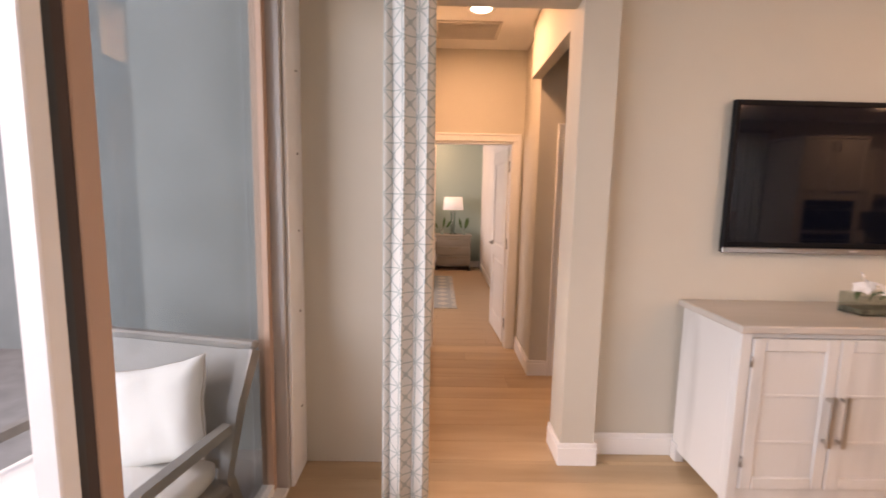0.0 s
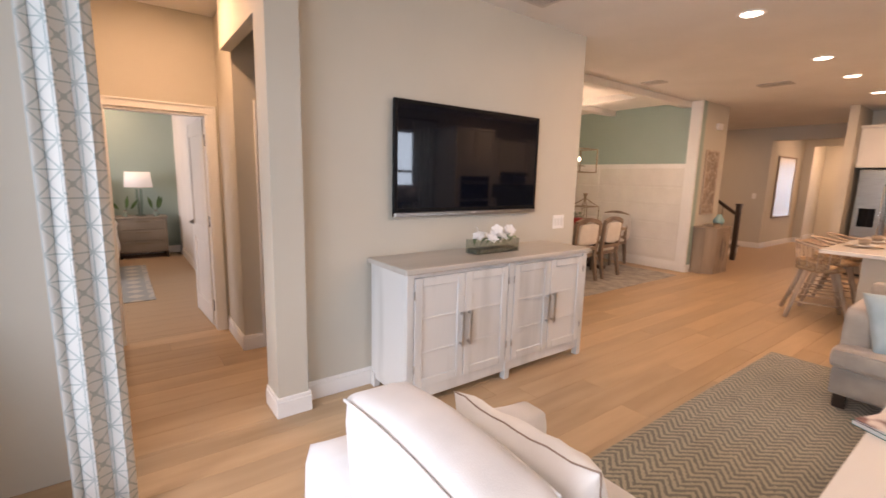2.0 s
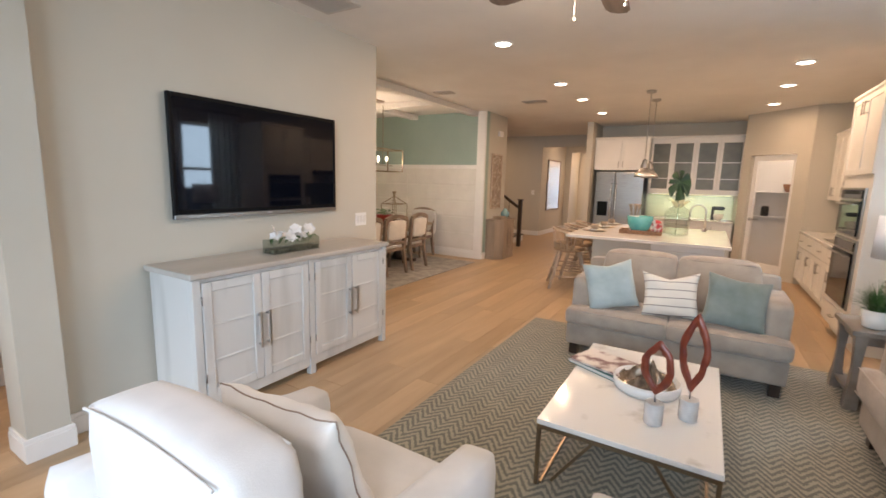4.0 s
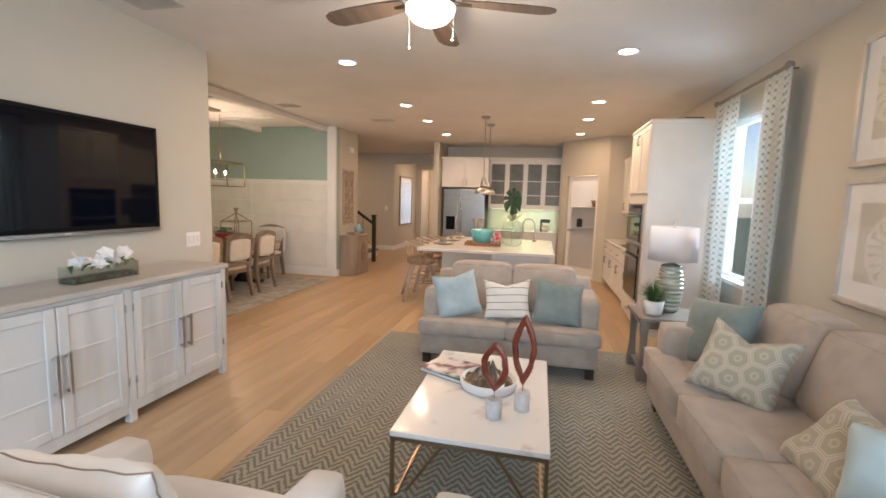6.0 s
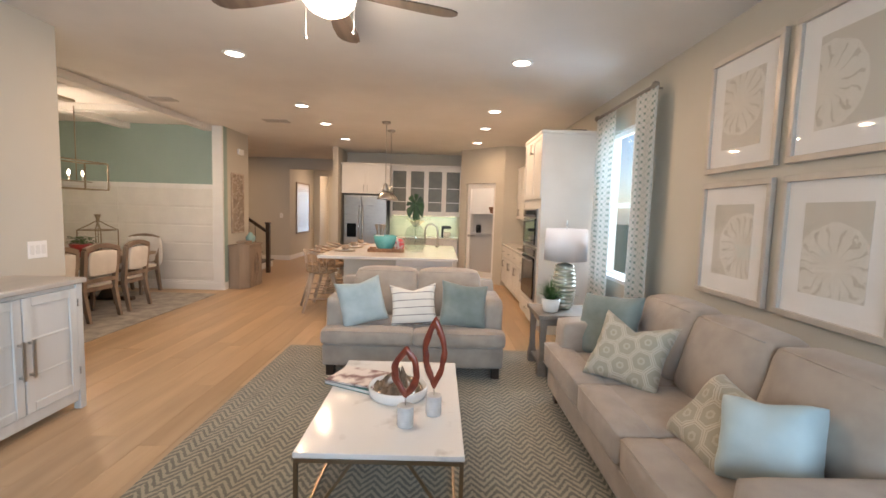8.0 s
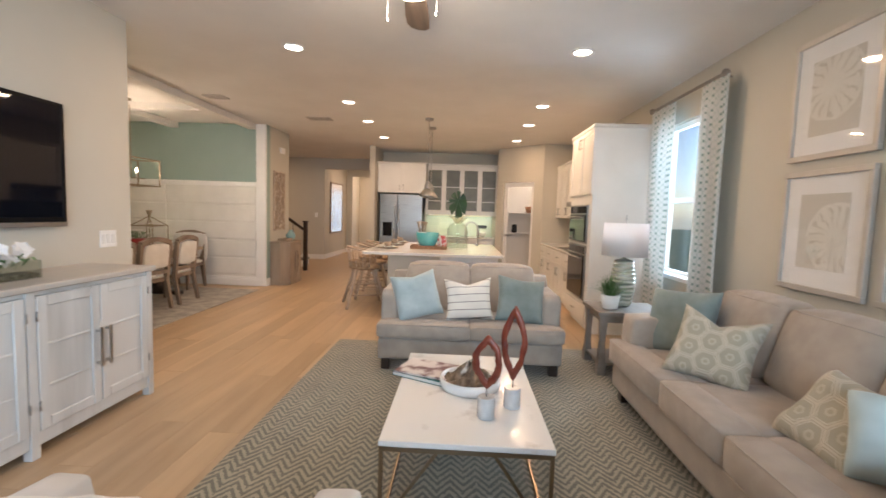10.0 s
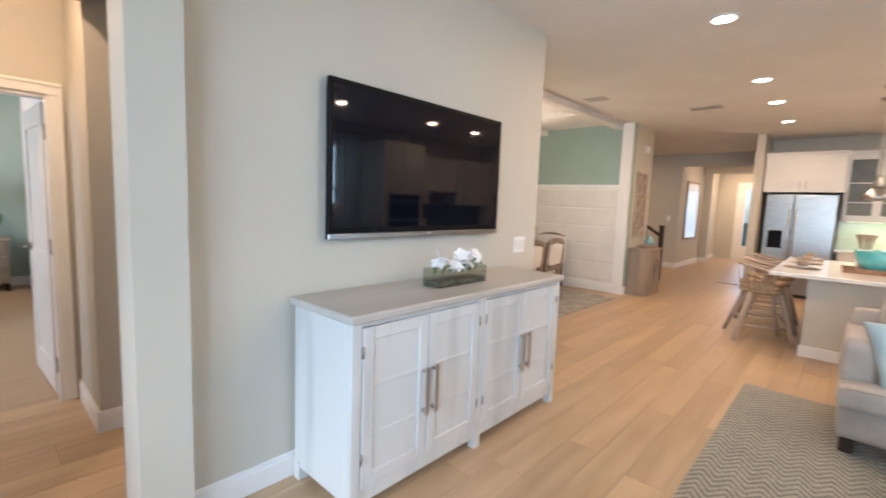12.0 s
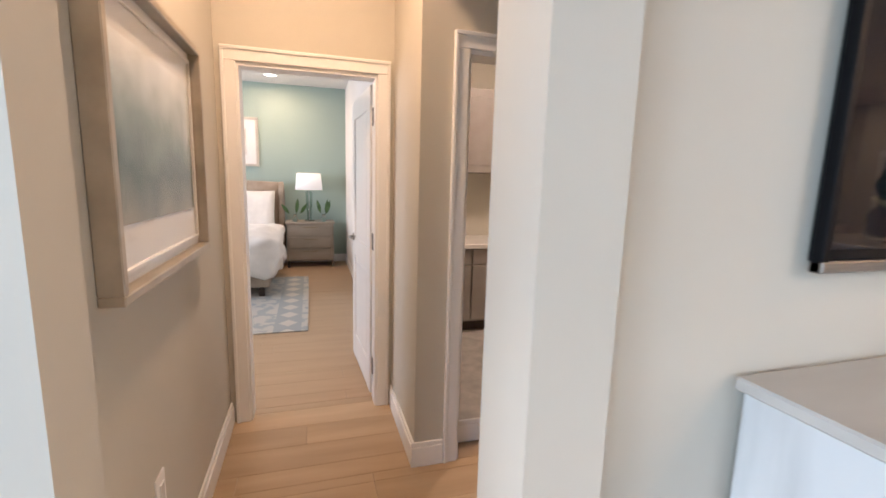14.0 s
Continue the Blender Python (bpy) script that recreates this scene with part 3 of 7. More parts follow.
def striped(name, base, line, period, width, axis=0, phase=0.5):
    m = mat(name, base, 0.9, sheen=0.2)
    p = m.node_tree.nodes["Principled BSDF"]
    v = coords(m)
    sx = node(m, "ShaderNodeSeparateXYZ")
    link(m, v, sx.inputs[0])
    a = node(m, "ShaderNodeMath")
    a.operation = "DIVIDE"
    a.inputs[1].default_value = period
    link(m, sx.outputs[axis], a.inputs[0])
    b = node(m, "ShaderNodeMath")
    b.operation = "ADD"
    b.inputs[1].default_value = phase
    link(m, a.outputs[0], b.inputs[0])
    f = node(m, "ShaderNodeMath")
    f.operation = "FRACT"
    link(m, b.outputs[0], f.inputs[0])
    g = node(m, "ShaderNodeMath")
    g.operation = "LESS_THAN"
    g.inputs[1].default_value = width
    link(m, f.outputs[0], g.inputs[0])
    mx = node(m, "ShaderNodeMix")
    mx.data_type = "RGBA"
    mx.inputs[6].default_value, mx.inputs[7].default_value = (*base, 1), (*line, 1)
    link(m, g.outputs[0], mx.inputs[0])
    link(m, mx.outputs[2], p.inputs["Base Color"])
    return m


STRIPE = striped("striped_linen", (0.72, 0.68, 0.61), (0.13, 0.11, 0.10), 0.066, 0.09)
PIPED = striped("ivory_piped", (0.78, 0.76, 0.74), (0.40, 0.32, 0.24), 0.39, 0.012)
BROWNPIPE = mat("brown_piping", (0.30, 0.22, 0.17), 0.8)
pillow(1.80, 0.51, 0.665, 0.44, 0.46, 0.13, LINEN, "plain white square pillow with brown piping on the white armchair seat", face(2, 20, -3), corner=0.10, edge=BROWNPIPE)


def sofa(name, label, L, D, seats, at, rz, seat_z=0.44, back_z=0.86, group="", cat="sofa", arm=0.17, setback=0.17):
    """Faces local +y... its back along y=0, width along x."""
    s = thing(name, label, cat, at, rz, group)
    part("base", softbox(bmesh.new(), 0.01, L - 0.01, 0.06, D - 0.02, 0.11, 0.30, 0.02, 0.0), FABRIC, s)
    for x0 in (0.0, L - arm):
        part("arm", softbox(bmesh.new(), x0, x0 + arm, 0.04, D - setback, 0.28, 0.665, 0.03, 0.006), FABRIC, s)
    bm = softbox(bmesh.new(), 0.03, L - 0.03, 0.0, 0.18, 0.13, 0.78, 0.04, 0.0)
    part("backrest", bm, FABRIC, s)
    w = (L - 2 * arm) / seats
    for i in range(seats):
        a, b = arm + i * w, arm + (i + 1) * w
        a2 = a - (arm if i == 0 else 0)
        b2 = b + (arm if i == seats - 1 else 0)
        bm = softbox(bmesh.new(), a2 + 0.004, b2 - 0.004, D - 0.175, D + 0.02, 0.295, seat_z, 0.035, 0.012)
        softbox(bm, a + 0.004, b - 0.004, 0.20, D - 0.12, 0.295, seat_z + 0.001, 0.035, 0.01)
        c = part("seat_cushion", bm, FABRIC, s)
        pp = bmesh.new()
        for zz in (seat_z - 0.012, 0.315):
            tube(pp, [(a2 + 0.03, D + 0.017, zz), (b2 - 0.03, D + 0.017, zz)], 0.004, 6)
        sub("piping", pp, FABRIC, c)
        bm = softbox(bmesh.new(), a + 0.006, b - 0.006, 0.12, 0.34, seat_z, back_z, 0.045, 0.020)
        for v in bm.verts:
            v.co.y -= 0.28 * (v.co.z - seat_z)
        c = part("back_cushion", bm, FABRIC, s, "loose grey-beige back cushion")
        pp = bmesh.new()
        yy = 0.34 - 0.28 * (back_z - 0.02 - seat_z) - 0.015
        tube(pp, [(a + 0.05, yy, back_z - 0.014), (b - 0.05, yy, back_z - 0.014)], 0.004, 6)
        sub("piping", pp, FABRIC, c)
    for lx in (0.07, L - 0.07):
        for ly in (0.10, D - 0.10):
            part("foot", block(lx - 0.035, lx + 0.035, ly - 0.035, ly + 0.035, 0.012, 0.125, bevel=0.004), DARKWOOD, s, "dark wooden block foot")
    return s


sofa("sofa", "long grey-beige three-seat sofa under the framed pictures", 2.24, 0.85, 3, (2.12, -2.14, 0), 0, 0.47, 0.90, arm=0.225, setback=0.07)
sofa("loveseat", "grey-beige two-seat sofa facing the coffee table", 1.55, 0.84, 2, (5.49, -1.03, 0), 90, 0.43, 0.86)

pillow(4.85, 0.21, 0.63, 0.40, 0.40, 0.15, AQUA, "pale aqua square pillow on the two-seat sofa", face(200, 20, 10), chop=0.08, corner=0.06)
pillow(4.91, -0.24, 0.60, 0.38, 0.42, 0.14, STRIPE, "cream pillow with thin dark stripes on the two-seat sofa", face(182, 24, 4), chop=0.13, corner=0.12)
pillow(4.85, -0.68, 0.62, 0.40, 0.42, 0.15, SAGE, "grey-green square pillow on the two-seat sofa", face(190, 22, -8), chop=0.04)


def hexcloth(name, ground, line, scale):
    """Six-sided cells with a double outline and a dot, from two crossed lattices."""
    m = mat(name, ground, 0.85, sheen=0.2)
    p = m.node_tree.nodes["Principled BSDF"]
    c = node(m, "ShaderNodeTexCoord")
    sx = node(m, "ShaderNodeSeparateXYZ")
    link(m, c.outputs["Object"], sx.inputs[0])
    f = lambda op, a, b=None: math_node(m, op, a, b)
    x, y = f("MULTIPLY", sx.outputs[0], scale), f("MULTIPLY", sx.outputs[1], scale / 1.732)
    ax, ay = f("SUBTRACT", f("FRACT", x), 0.5), f("MULTIPLY", f("SUBTRACT", f("FRACT", y), 0.5), 1.732)
    bx_, by = f("SUBTRACT", f("FRACT", f("ADD", x, 0.5)), 0.5), f("MULTIPLY", f("SUBTRACT", f("FRACT", f("ADD", y, 0.5)), 0.5), 1.732)

    def far(u, v):
        return f("MAXIMUM", f("ADD", f("MULTIPLY", f("ABSOLUTE", u), 0.5), f("MULTIPLY", f("ABSOLUTE", v), 0.866)), f("ABSOLUTE", u))

    d = f("MINIMUM", far(ax, ay), far(bx_, by))
    outline = f("MULTIPLY", f("GREATER_THAN", d, 0.39), f("SUBTRACT", 1.0, f("MULTIPLY", f("GREATER_THAN", d, 0.435), f("LESS_THAN", d, 0.465))))
    dot = f("MULTIPLY", f("LESS_THAN", d, 0.17), f("GREATER_THAN", d, 0.08))
    mx = node(m, "ShaderNodeMix")
    mx.data_type = "RGBA"
    mx.inputs[6].default_value, mx.inputs[7].default_value = (*ground, 1), (*line, 1)
    link(m, f("MAXIMUM", outline, f("MULTIPLY", dot, 0.6)), mx.inputs[0])
    link(m, mx.outputs[2], p.inputs["Base Color"])
    b = node(m, "ShaderNodeBump", Strength=0.6, Distance=0.002)
    link(m, outline, b.inputs["Height"])
    link(m, b.outputs[0], p.inputs["Normal"])
    return m


HEX = hexcloth("hexagon_fabric", (0.37, 0.335, 0.25), (0.53, 0.48, 0.38), 8.5)
pillow(4.10, -1.66, 0.66, 0.46, 0.46, 0.16, SAGE, "grey-green square pillow in the sofa corner", face(125, 22, 5))
pillow(3.60, -1.60, 0.64, 0.44, 0.44, 0.16, HEX, "olive pillow with a cream hexagon pattern on the sofa", face(138, 34, -6), chop=0.20, corner=0.12)
pillow(2.81, -1.64, 0.585, 0.36, 0.36, 0.15, HEX, "olive pillow with a cream hexagon pattern leaning on a blue pillow", face(98, 40, -8), corner=0.10)
pillow(2.60, -1.68, 0.615, 0.33, 0.33, 0.25, SKYBLUE, "large pale blue satin pillow at the sofa arm", face(118, 34, 14), corner=0.11, chop=0.04)


def coffee_table():
    s = thing("coffee_table", "white marble-topped coffee table on a thin brass frame on the rug", "coffee table", (2.92, -0.59, 0))
    MARBLE = varied(mat("white_marble", (0.75, 0.72, 0.68), 0.12, coat=0.2), (0.56, 0.53, 0.49), (0.76, 0.74, 0.705), 5.0, 9, contrast=(0.30, 0.40))
    part("tabletop", block(0, 1.20, 0, 0.76, 0.330, 0.357, bevel=0.003), MARBLE, s, "veined white marble top")
    fr = bmesh.new()
    for y in (0.012, 0.748):
        tube(fr, [(0.004, y, 0.318), (1.196, y, 0.318)], 0.009, square=True)
    for x in (0.012, 1.188):
        tube(fr, [(x, 0.02, 0.318), (x, 0.74, 0.318)], 0.009, square=True)
    part("frame", fr, BRONZE, s, "thin aged brass rim")
    for x in (0.012, 1.188):
        for y, sg in ((0.012, 1), (0.748, -1)):
            b = bmesh.new()
            tube(b, [(x, y, 0.012), (x, y, 0.31)], 0.009, square=True)
            part("leg", b, BRONZE, s, "thin brass leg")
            b = bmesh.new()
            x2 = x + (0.05 if x < 0.5 else -0.05)
            tube(b, [(x2, y + sg * 0.26, 0.312), (x2, y + sg * 0.06, 0.022)], 0.007, square=True)
            part("brace", b, BRONZE, s, "slanting brass brace")
    for y in (0.03, 0.73):
        b = bmesh.new()
        tube(b, [(0.02, y, 0.020), (1.18, y, 0.020)], 0.007, square=True)
        part("stretcher", b, BRONZE, s)


coffee_table()
TOP = 0.357


GREYSTONE = varied(mat("grey_alabaster", (0.5, 0.49, 0.47), 0.2), (0.50, 0.49, 0.475), (0.66, 0.65, 0.63), 14, 6)


def agate(x, y, H, h0, W, rz, seed):
    s = thing("agate_sculpture", "red-brown agate ring sculpture on a white marble block", "sculpture", (x, y, TOP), rz, "agate sculptures")
    part("plinth", lathe(bmesh.new(), [(0.041, 0), (0.043, 0.004), (0.043, h0 * 0.70 - 0.004), (0.040, h0 * 0.70)], 8), GREYSTONE, s, "white marble block")
    b = bmesh.new()
    tube(b, [(0, 0, h0 * 0.70), (0, 0, h0 + 0.03)], 0.004, 8)
    part("rod", b, NICKEL, s, "thin metal rod")
    rnd = random.Random(seed)
    b = bmesh.new()
    n = 40
    rows = []
    for i in range(n):
        a = 2 * math.pi * i / n
        taper = 1 - 0.35 * abs(math.sin(a)) ** 3
        j = 1 + 0.22 * noise.noise(Vector((math.cos(a) * 2.4, math.sin(a) * 2.4, seed)))
        ox, oz = W / 2 * math.cos(a) * (1 - 0.62 * abs(math.sin(a)) ** 2.5) * j, (H - h0) / 2 * math.sin(a) * (1 + 0.05 * j)
        k = 0.56 + 0.10 * noise.noise(Vector((math.cos(a) * 3, math.sin(a) * 3, seed + 5)))
        ix, iz = ox * k, oz * (k + 0.12)
        z = h0 + (H - h0) / 2
        rows.append([b.verts.new((ox, -0.006, z + oz)), b.verts.new((ox * 1.02, 0.006, z + oz)), b.verts.new((ix, 0.006, z + iz)), b.verts.new((ix, -0.006, z + iz))])
    for i in range(n):
        p, q = rows[i], rows[(i + 1) % n]
        for k in range(4):
            b.faces.new((p[k], p[(k + 1) % 4], q[(k + 1) % 4], q[k]))
    part("ring", b, RUST, s, "red-brown polished stone ring", smooth=True)


agate(3.19, -0.305, 0.40, 0.15, 0.145, 78, 3)
agate(3.32, -0.445, 0.52, 0.15, 0.125, 76, 8)


def bowl():
    s = thing("decorative_bowl", "shallow white bowl with ruffled bronze glass on the coffee table", "bowl", (3.56, -0.235, TOP))
    b = lathe(bmesh.new(), [(0.14, 0.0), (0.164, 0.004), (0.170, 0.02), (0.172, 0.062), (0.163, 0.062), (0.160, 0.03), (0.0, 0.012)], 40)
    part("tray", b, CERAMIC, s, "white ceramic tray")
    b = bmesh.new()
    n, rr = 48, 10
    grid = []
    for j in range(rr):
        ring = []
        for i in range(n):
            a = 2 * math.pi * i / n
            r = 0.02 + 0.132 * j / (rr - 1)
            z = 0.035 + 0.10 * (1 - j / (rr - 1)) ** 1.3 + 0.028 * math.sin(a * 6 + j * 0.8) * (1 - j / rr * 0.6) + 0.03 * noise.noise(Vector((r * 20 * math.cos(a), r * 20 * math.sin(a), 2)))
            ring.append(b.verts.new((r * math.cos(a), r * math.sin(a), max(0.02, z))))
        grid.append(ring)
    for j in range(rr - 1):
        for i in range(n):
            b.faces.new((grid[j][i], grid[j][(i + 1) % n], grid[j + 1][(i + 1) % n], grid[j + 1][i])).smooth = True
    part("ruffled_glass", b, varied(mat("bronze_shell", (0.16, 0.10, 0.07), 0.2, 0.5), (0.14, 0.10, 0.07), (0.34, 0.26, 0.19), 30, 5, bump=0.5, bump_scale=60, contrast=(0.38, 0.66)), s, "ruffled bronze glass inset")


bowl()


def books():
    cover = varied(mat("magazine_cover", (0.4, 0.3, 0.28), 0.35), (0.14, 0.05, 0.05), (0.62, 0.56, 0.52), 9, 5, contrast=(0.42, 0.55))
    greenc = mat("teal_cover", (0.02, 0.12, 0.10), 0.4)
    page = mat("paper", (0.72, 0.69, 0.64), 0.8)
    for i, (z, w, d, c, lab, rz) in enumerate(((0, 0.36, 0.27, greenc, "dark teal hardback book under a magazine", 8), (0.026, 0.35, 0.26, cover, "glossy brown and white magazine on a teal book", 14))):
        h = 0.024 if i == 0 else 0.010
        s = thing("book" if i == 0 else "magazine", lab, "book", (3.73, 0.01, TOP + z), 56 + rz)
        part("pages", block(-w / 2 + 0.004, w / 2 - 0.004, -d / 2 + 0.004, d / 2 - 0.004, 0.003, h - 0.002), page, s, "cream page block")
        part("front_cover", block(-w / 2, w / 2, -d / 2, d / 2, h - 0.002, h + 0.001), c, s)
        part("back_cover", block(-w / 2, w / 2, -d / 2, d / 2, 0.0005, 0.003), c, s)


books()

# ---- rugs and cloth patterns ----


def mix(m, fac, a, b):
    n = node(m, "ShaderNodeMix")
    n.data_type = "RGBA"
    for i, v in ((0, fac), (6, a), (7, b)):
        if isinstance(v, tuple):
            n.inputs[i].default_value = (*v, 1)
        elif isinstance(v, (int, float)):
            n.inputs[i].default_value = v
        else:
            link(m, v, n.inputs[i])
    return n.outputs[2]


def xyz(m, where="Object"):
    s = node(m, "ShaderNodeSeparateXYZ")
    link(m, coords(m, where=where), s.inputs[0])
    return s.outputs


def chevron_rug():
    m = mat("chevron_weave", (0.3, 0.3, 0.26), 0.95, sheen=0.3)
    p = m.node_tree.nodes["Principled BSDF"]
    o = xyz(m)
    n = node(m, "ShaderNodeTexNoise", Scale=60.0, Detail=3.0)
    link(m, coords(m), n.inputs["Vector"])
    tri = math_node(m, "PINGPONG", math_node(m, "ADD", o[1], 10.0), 0.064)
    wob = math_node(m, "MULTIPLY", n.outputs[0], 0.018)
    v = math_node(m, "ADD", math_node(m, "ADD", o[0], 10.0), math_node(m, "ADD", math_node(m, "MULTIPLY", tri, 1.35), wob))
    f = math_node(m, "FRACT", math_node(m, "DIVIDE", v, 0.054))
    g = math_node(m, "GREATER_THAN", math_node(m, "ADD", f, math_node(m, "MULTIPLY", math_node(m, "SUBTRACT", n.outputs[0], 0.5), 0.7)), 0.5)
    n2 = node(m, "ShaderNodeTexNoise", Scale=5.0, Detail=5.0)
    link(m, coords(m), n2.inputs["Vector"])
    pale = mix(m, n2.outputs[0], (0.28, 0.26, 0.20), (0.38, 0.35, 0.265))
    dark = mix(m, n2.outputs[0], (0.10, 0.10, 0.08), (0.17, 0.17, 0.135))
    link(m, mix(m, g, pale, dark), p.inputs["Base Color"])
    b = node(m, "ShaderNodeBump", Strength=0.8, Distance=0.003)
    link(m, math_node(m, "ADD", n.outputs[0], math_node(m, "MULTIPLY", g, 0.4)), b.inputs["Height"])
    link(m, b.outputs[0], p.inputs["Normal"])
    return m


single("area_rug", block(1.75, 5.52, -1.78, 1.06, 0.0015, 0.012, bevel=0.004), chevron_rug(), "large herringbone rug in grey-green and cream on the oak floor", "rug")
GREYRUG = varied(mat("grey_rug", (0.36, 0.35, 0.32), 0.95), (0.28, 0.275, 0.26), (0.44, 0.42, 0.39), 7, 8, bump=0.8, bump_scale=150)
single("dining_rug", block(4.75, 8.05, 3.10, 6.0, 0.0015, 0.011, bevel=0.003), GREYRUG, "mottled pale grey rug under the dining table", "rug")


def bedroom_rug_mat():
    m = mat("bordered_rug", (0.45, 0.45, 0.42), 0.95)
    p = m.node_tree.nodes["Principled BSDF"]
    o = xyz(m)
    d = math_node(m, "SUBTRACT", 1.265, o[0])
    band = math_node(m, "MULTIPLY", math_node(m, "GREATER_THAN", d, 0.06), math_node(m, "LESS_THAN", d, 0.30))
    dx = math_node(m, "ABSOLUTE", math_node(m, "SUBTRACT", d, 0.18))
    dy = math_node(m, "PINGPONG", math_node(m, "ADD", o[1], 0.1), 0.13)
    diamond = math_node(m, "LESS_THAN", math_node(m, "ADD", dx, math_node(m, "MULTIPLY", dy, 0.9)), 0.085)
    n = node(m, "ShaderNodeTexNoise", Scale=9.0, Detail=6.0)
    link(m, coords(m), n.inputs["Vector"])
    field = mix(m, math_node(m, "GREATER_THAN", n.outputs[0], 0.52), (0.46, 0.44, 0.39), (0.33, 0.35, 0.34))
    inner = mix(m, diamond, (0.32, 0.34, 0.33), (0.50, 0.47, 0.41))
    link(m, mix(m, band, field, inner), p.inputs["Base Color"])
    return m


single("bedroom_rug", block(-1.3, 1.265, 5.64, 7.9, 0.0015, 0.010, bevel=0.003), bedroom_rug_mat(), "blue-grey and cream bordered rug beside the bed", "rug")


# ---- armchair-side: end table, lamp, plant ----
def end_table():
    s = thing("end_table", "weathered grey wooden end table between sofa and loveseat", "side table", (4.79, -1.93, 0))
    W, D, H = 0.50, 0.60, 0.56
    part("tabletop", block(0, W, 0, D, H - 0.035, H, bevel=0.004), GREYTABLE, s)
    part("apron", block(0.05, W - 0.05, 0.05, D - 0.05, H - 0.10, H - 0.035), GREYTABLE, s)
    part("shelf", block(0.04, W - 0.04, 0.04, D - 0.04, 0.09, 0.115, bevel=0.003), GREYTABLE, s)
    for x in (0.05, W - 0.05):
        for y in (0.055, D - 0.055):
            b = bmesh.new()
            tube(b, [(x, y, 0.0), (x, y, 0.09), (x, y, 0.16), (x, y, 0.30), (x, y, 0.46), (x, y, H - 0.035)], [0.036, 0.036, 0.026, 0.021, 0.029, 0.036], square=True)
            part("leg", b, GREYTABLE, s, "shaped square leg")


end_table()


def table_lamp(x, y, z):
    s = thing("table_lamp", "ribbed silver-green table lamp with white drum shade on the end table", "lamp", (x, y, z))
    prof = [(0.06, 0.0), (0.075, 0.01)]
    for i in range(11):
        zz = 0.02 + i * 0.036
        r = 0.075 + 0.025 * math.sin(math.pi * (i + 0.5) / 11)
        prof += [(r - 0.010, zz), (r + 0.008, zz + 0.012), (r + 0.008, zz + 0.024), (r - 0.010, zz + 0.036)]
    prof += [(0.045, 0.42), (0.012, 0.435), (0.012, 0.48)]
    part("lamp_base", lathe(bmesh.new(), prof, 32), varied(mat("mercury_glass", (0.5, 0.5, 0.4), 0.25, 0.4), (0.38, 0.40, 0.30), (0.75, 0.73, 0.64), 8, 4, (1, 1, 5)), s, "ribbed silver-green base")
    b = bmesh.new()
    lathe(b, [(0.195, 0.455), (0.188, 0.745), (0.185, 0.745), (0.192, 0.455), (0.195, 0.455)], 40)
    part("shade", b, SHADE, s, "white linen drum shade")
    b = bmesh.new()
    tube(b, [(0, 0, 0.48), (0, 0, 0.775)], 0.004, 6)
    for a in (0, 2.09, 4.19):
        tube(b, [(0, 0, 0.737), (0.186 * math.cos(a), 0.186 * math.sin(a), 0.737)], 0.0025, 5)
    h = part("harp", b, NICKEL, s, "thin metal harp")
    sub("finial", lathe(bmesh.new(), [(0.004, 0.770), (0.011, 0.783), (0.003, 0.80), (0.008, 0.81), (0.001, 0.825)], 10), NICKEL, h)


table_lamp(5.12, -1.63, 0.56)


def grass_pot(x, y, z):
    s = thing("potted_plant", "small green grass plant in a white pot on the end table", "plant", (x, y, z))
    part("pot", lathe(bmesh.new(), [(0.05, 0), (0.068, 0.01), (0.082, 0.125), (0.075, 0.125), (0.069, 0.108), (0.0, 0.102)], 24), CERAMIC, s, "white ceramic pot")
    rnd = random.Random(7)
    b = bmesh.new()
    for i in range(260):
        a, sp, h = rnd.uniform(0, 6.283), rnd.uniform(0.02, 0.25), rnd.uniform(0.17, 0.29)
        r0 = rnd.uniform(0, 0.03)
        w = 0.0040
        pts = []
        for k in range(4):
            u = k / 3
            r = r0 + sp * u ** 1.6
            zz = 0.075 + h * (u - 0.35 * u * u * sp / 0.13)
            ww = w * (1 - u * 0.85)
            px, py = r * math.cos(a), r * math.sin(a)
            tx, ty = -math.sin(a) * ww, math.cos(a) * ww
            pts += [(px - tx, py - ty, zz), (px + tx, py + ty, zz)]
        quads(b, pts, [(0, 1, 3, 2), (2, 3, 5, 4), (4, 5, 7, 6)])
    part("grass_blades", b, LEAF, s, "fine green blades", "stuff")


grass_pot(4.95, -1.47, 0.56)


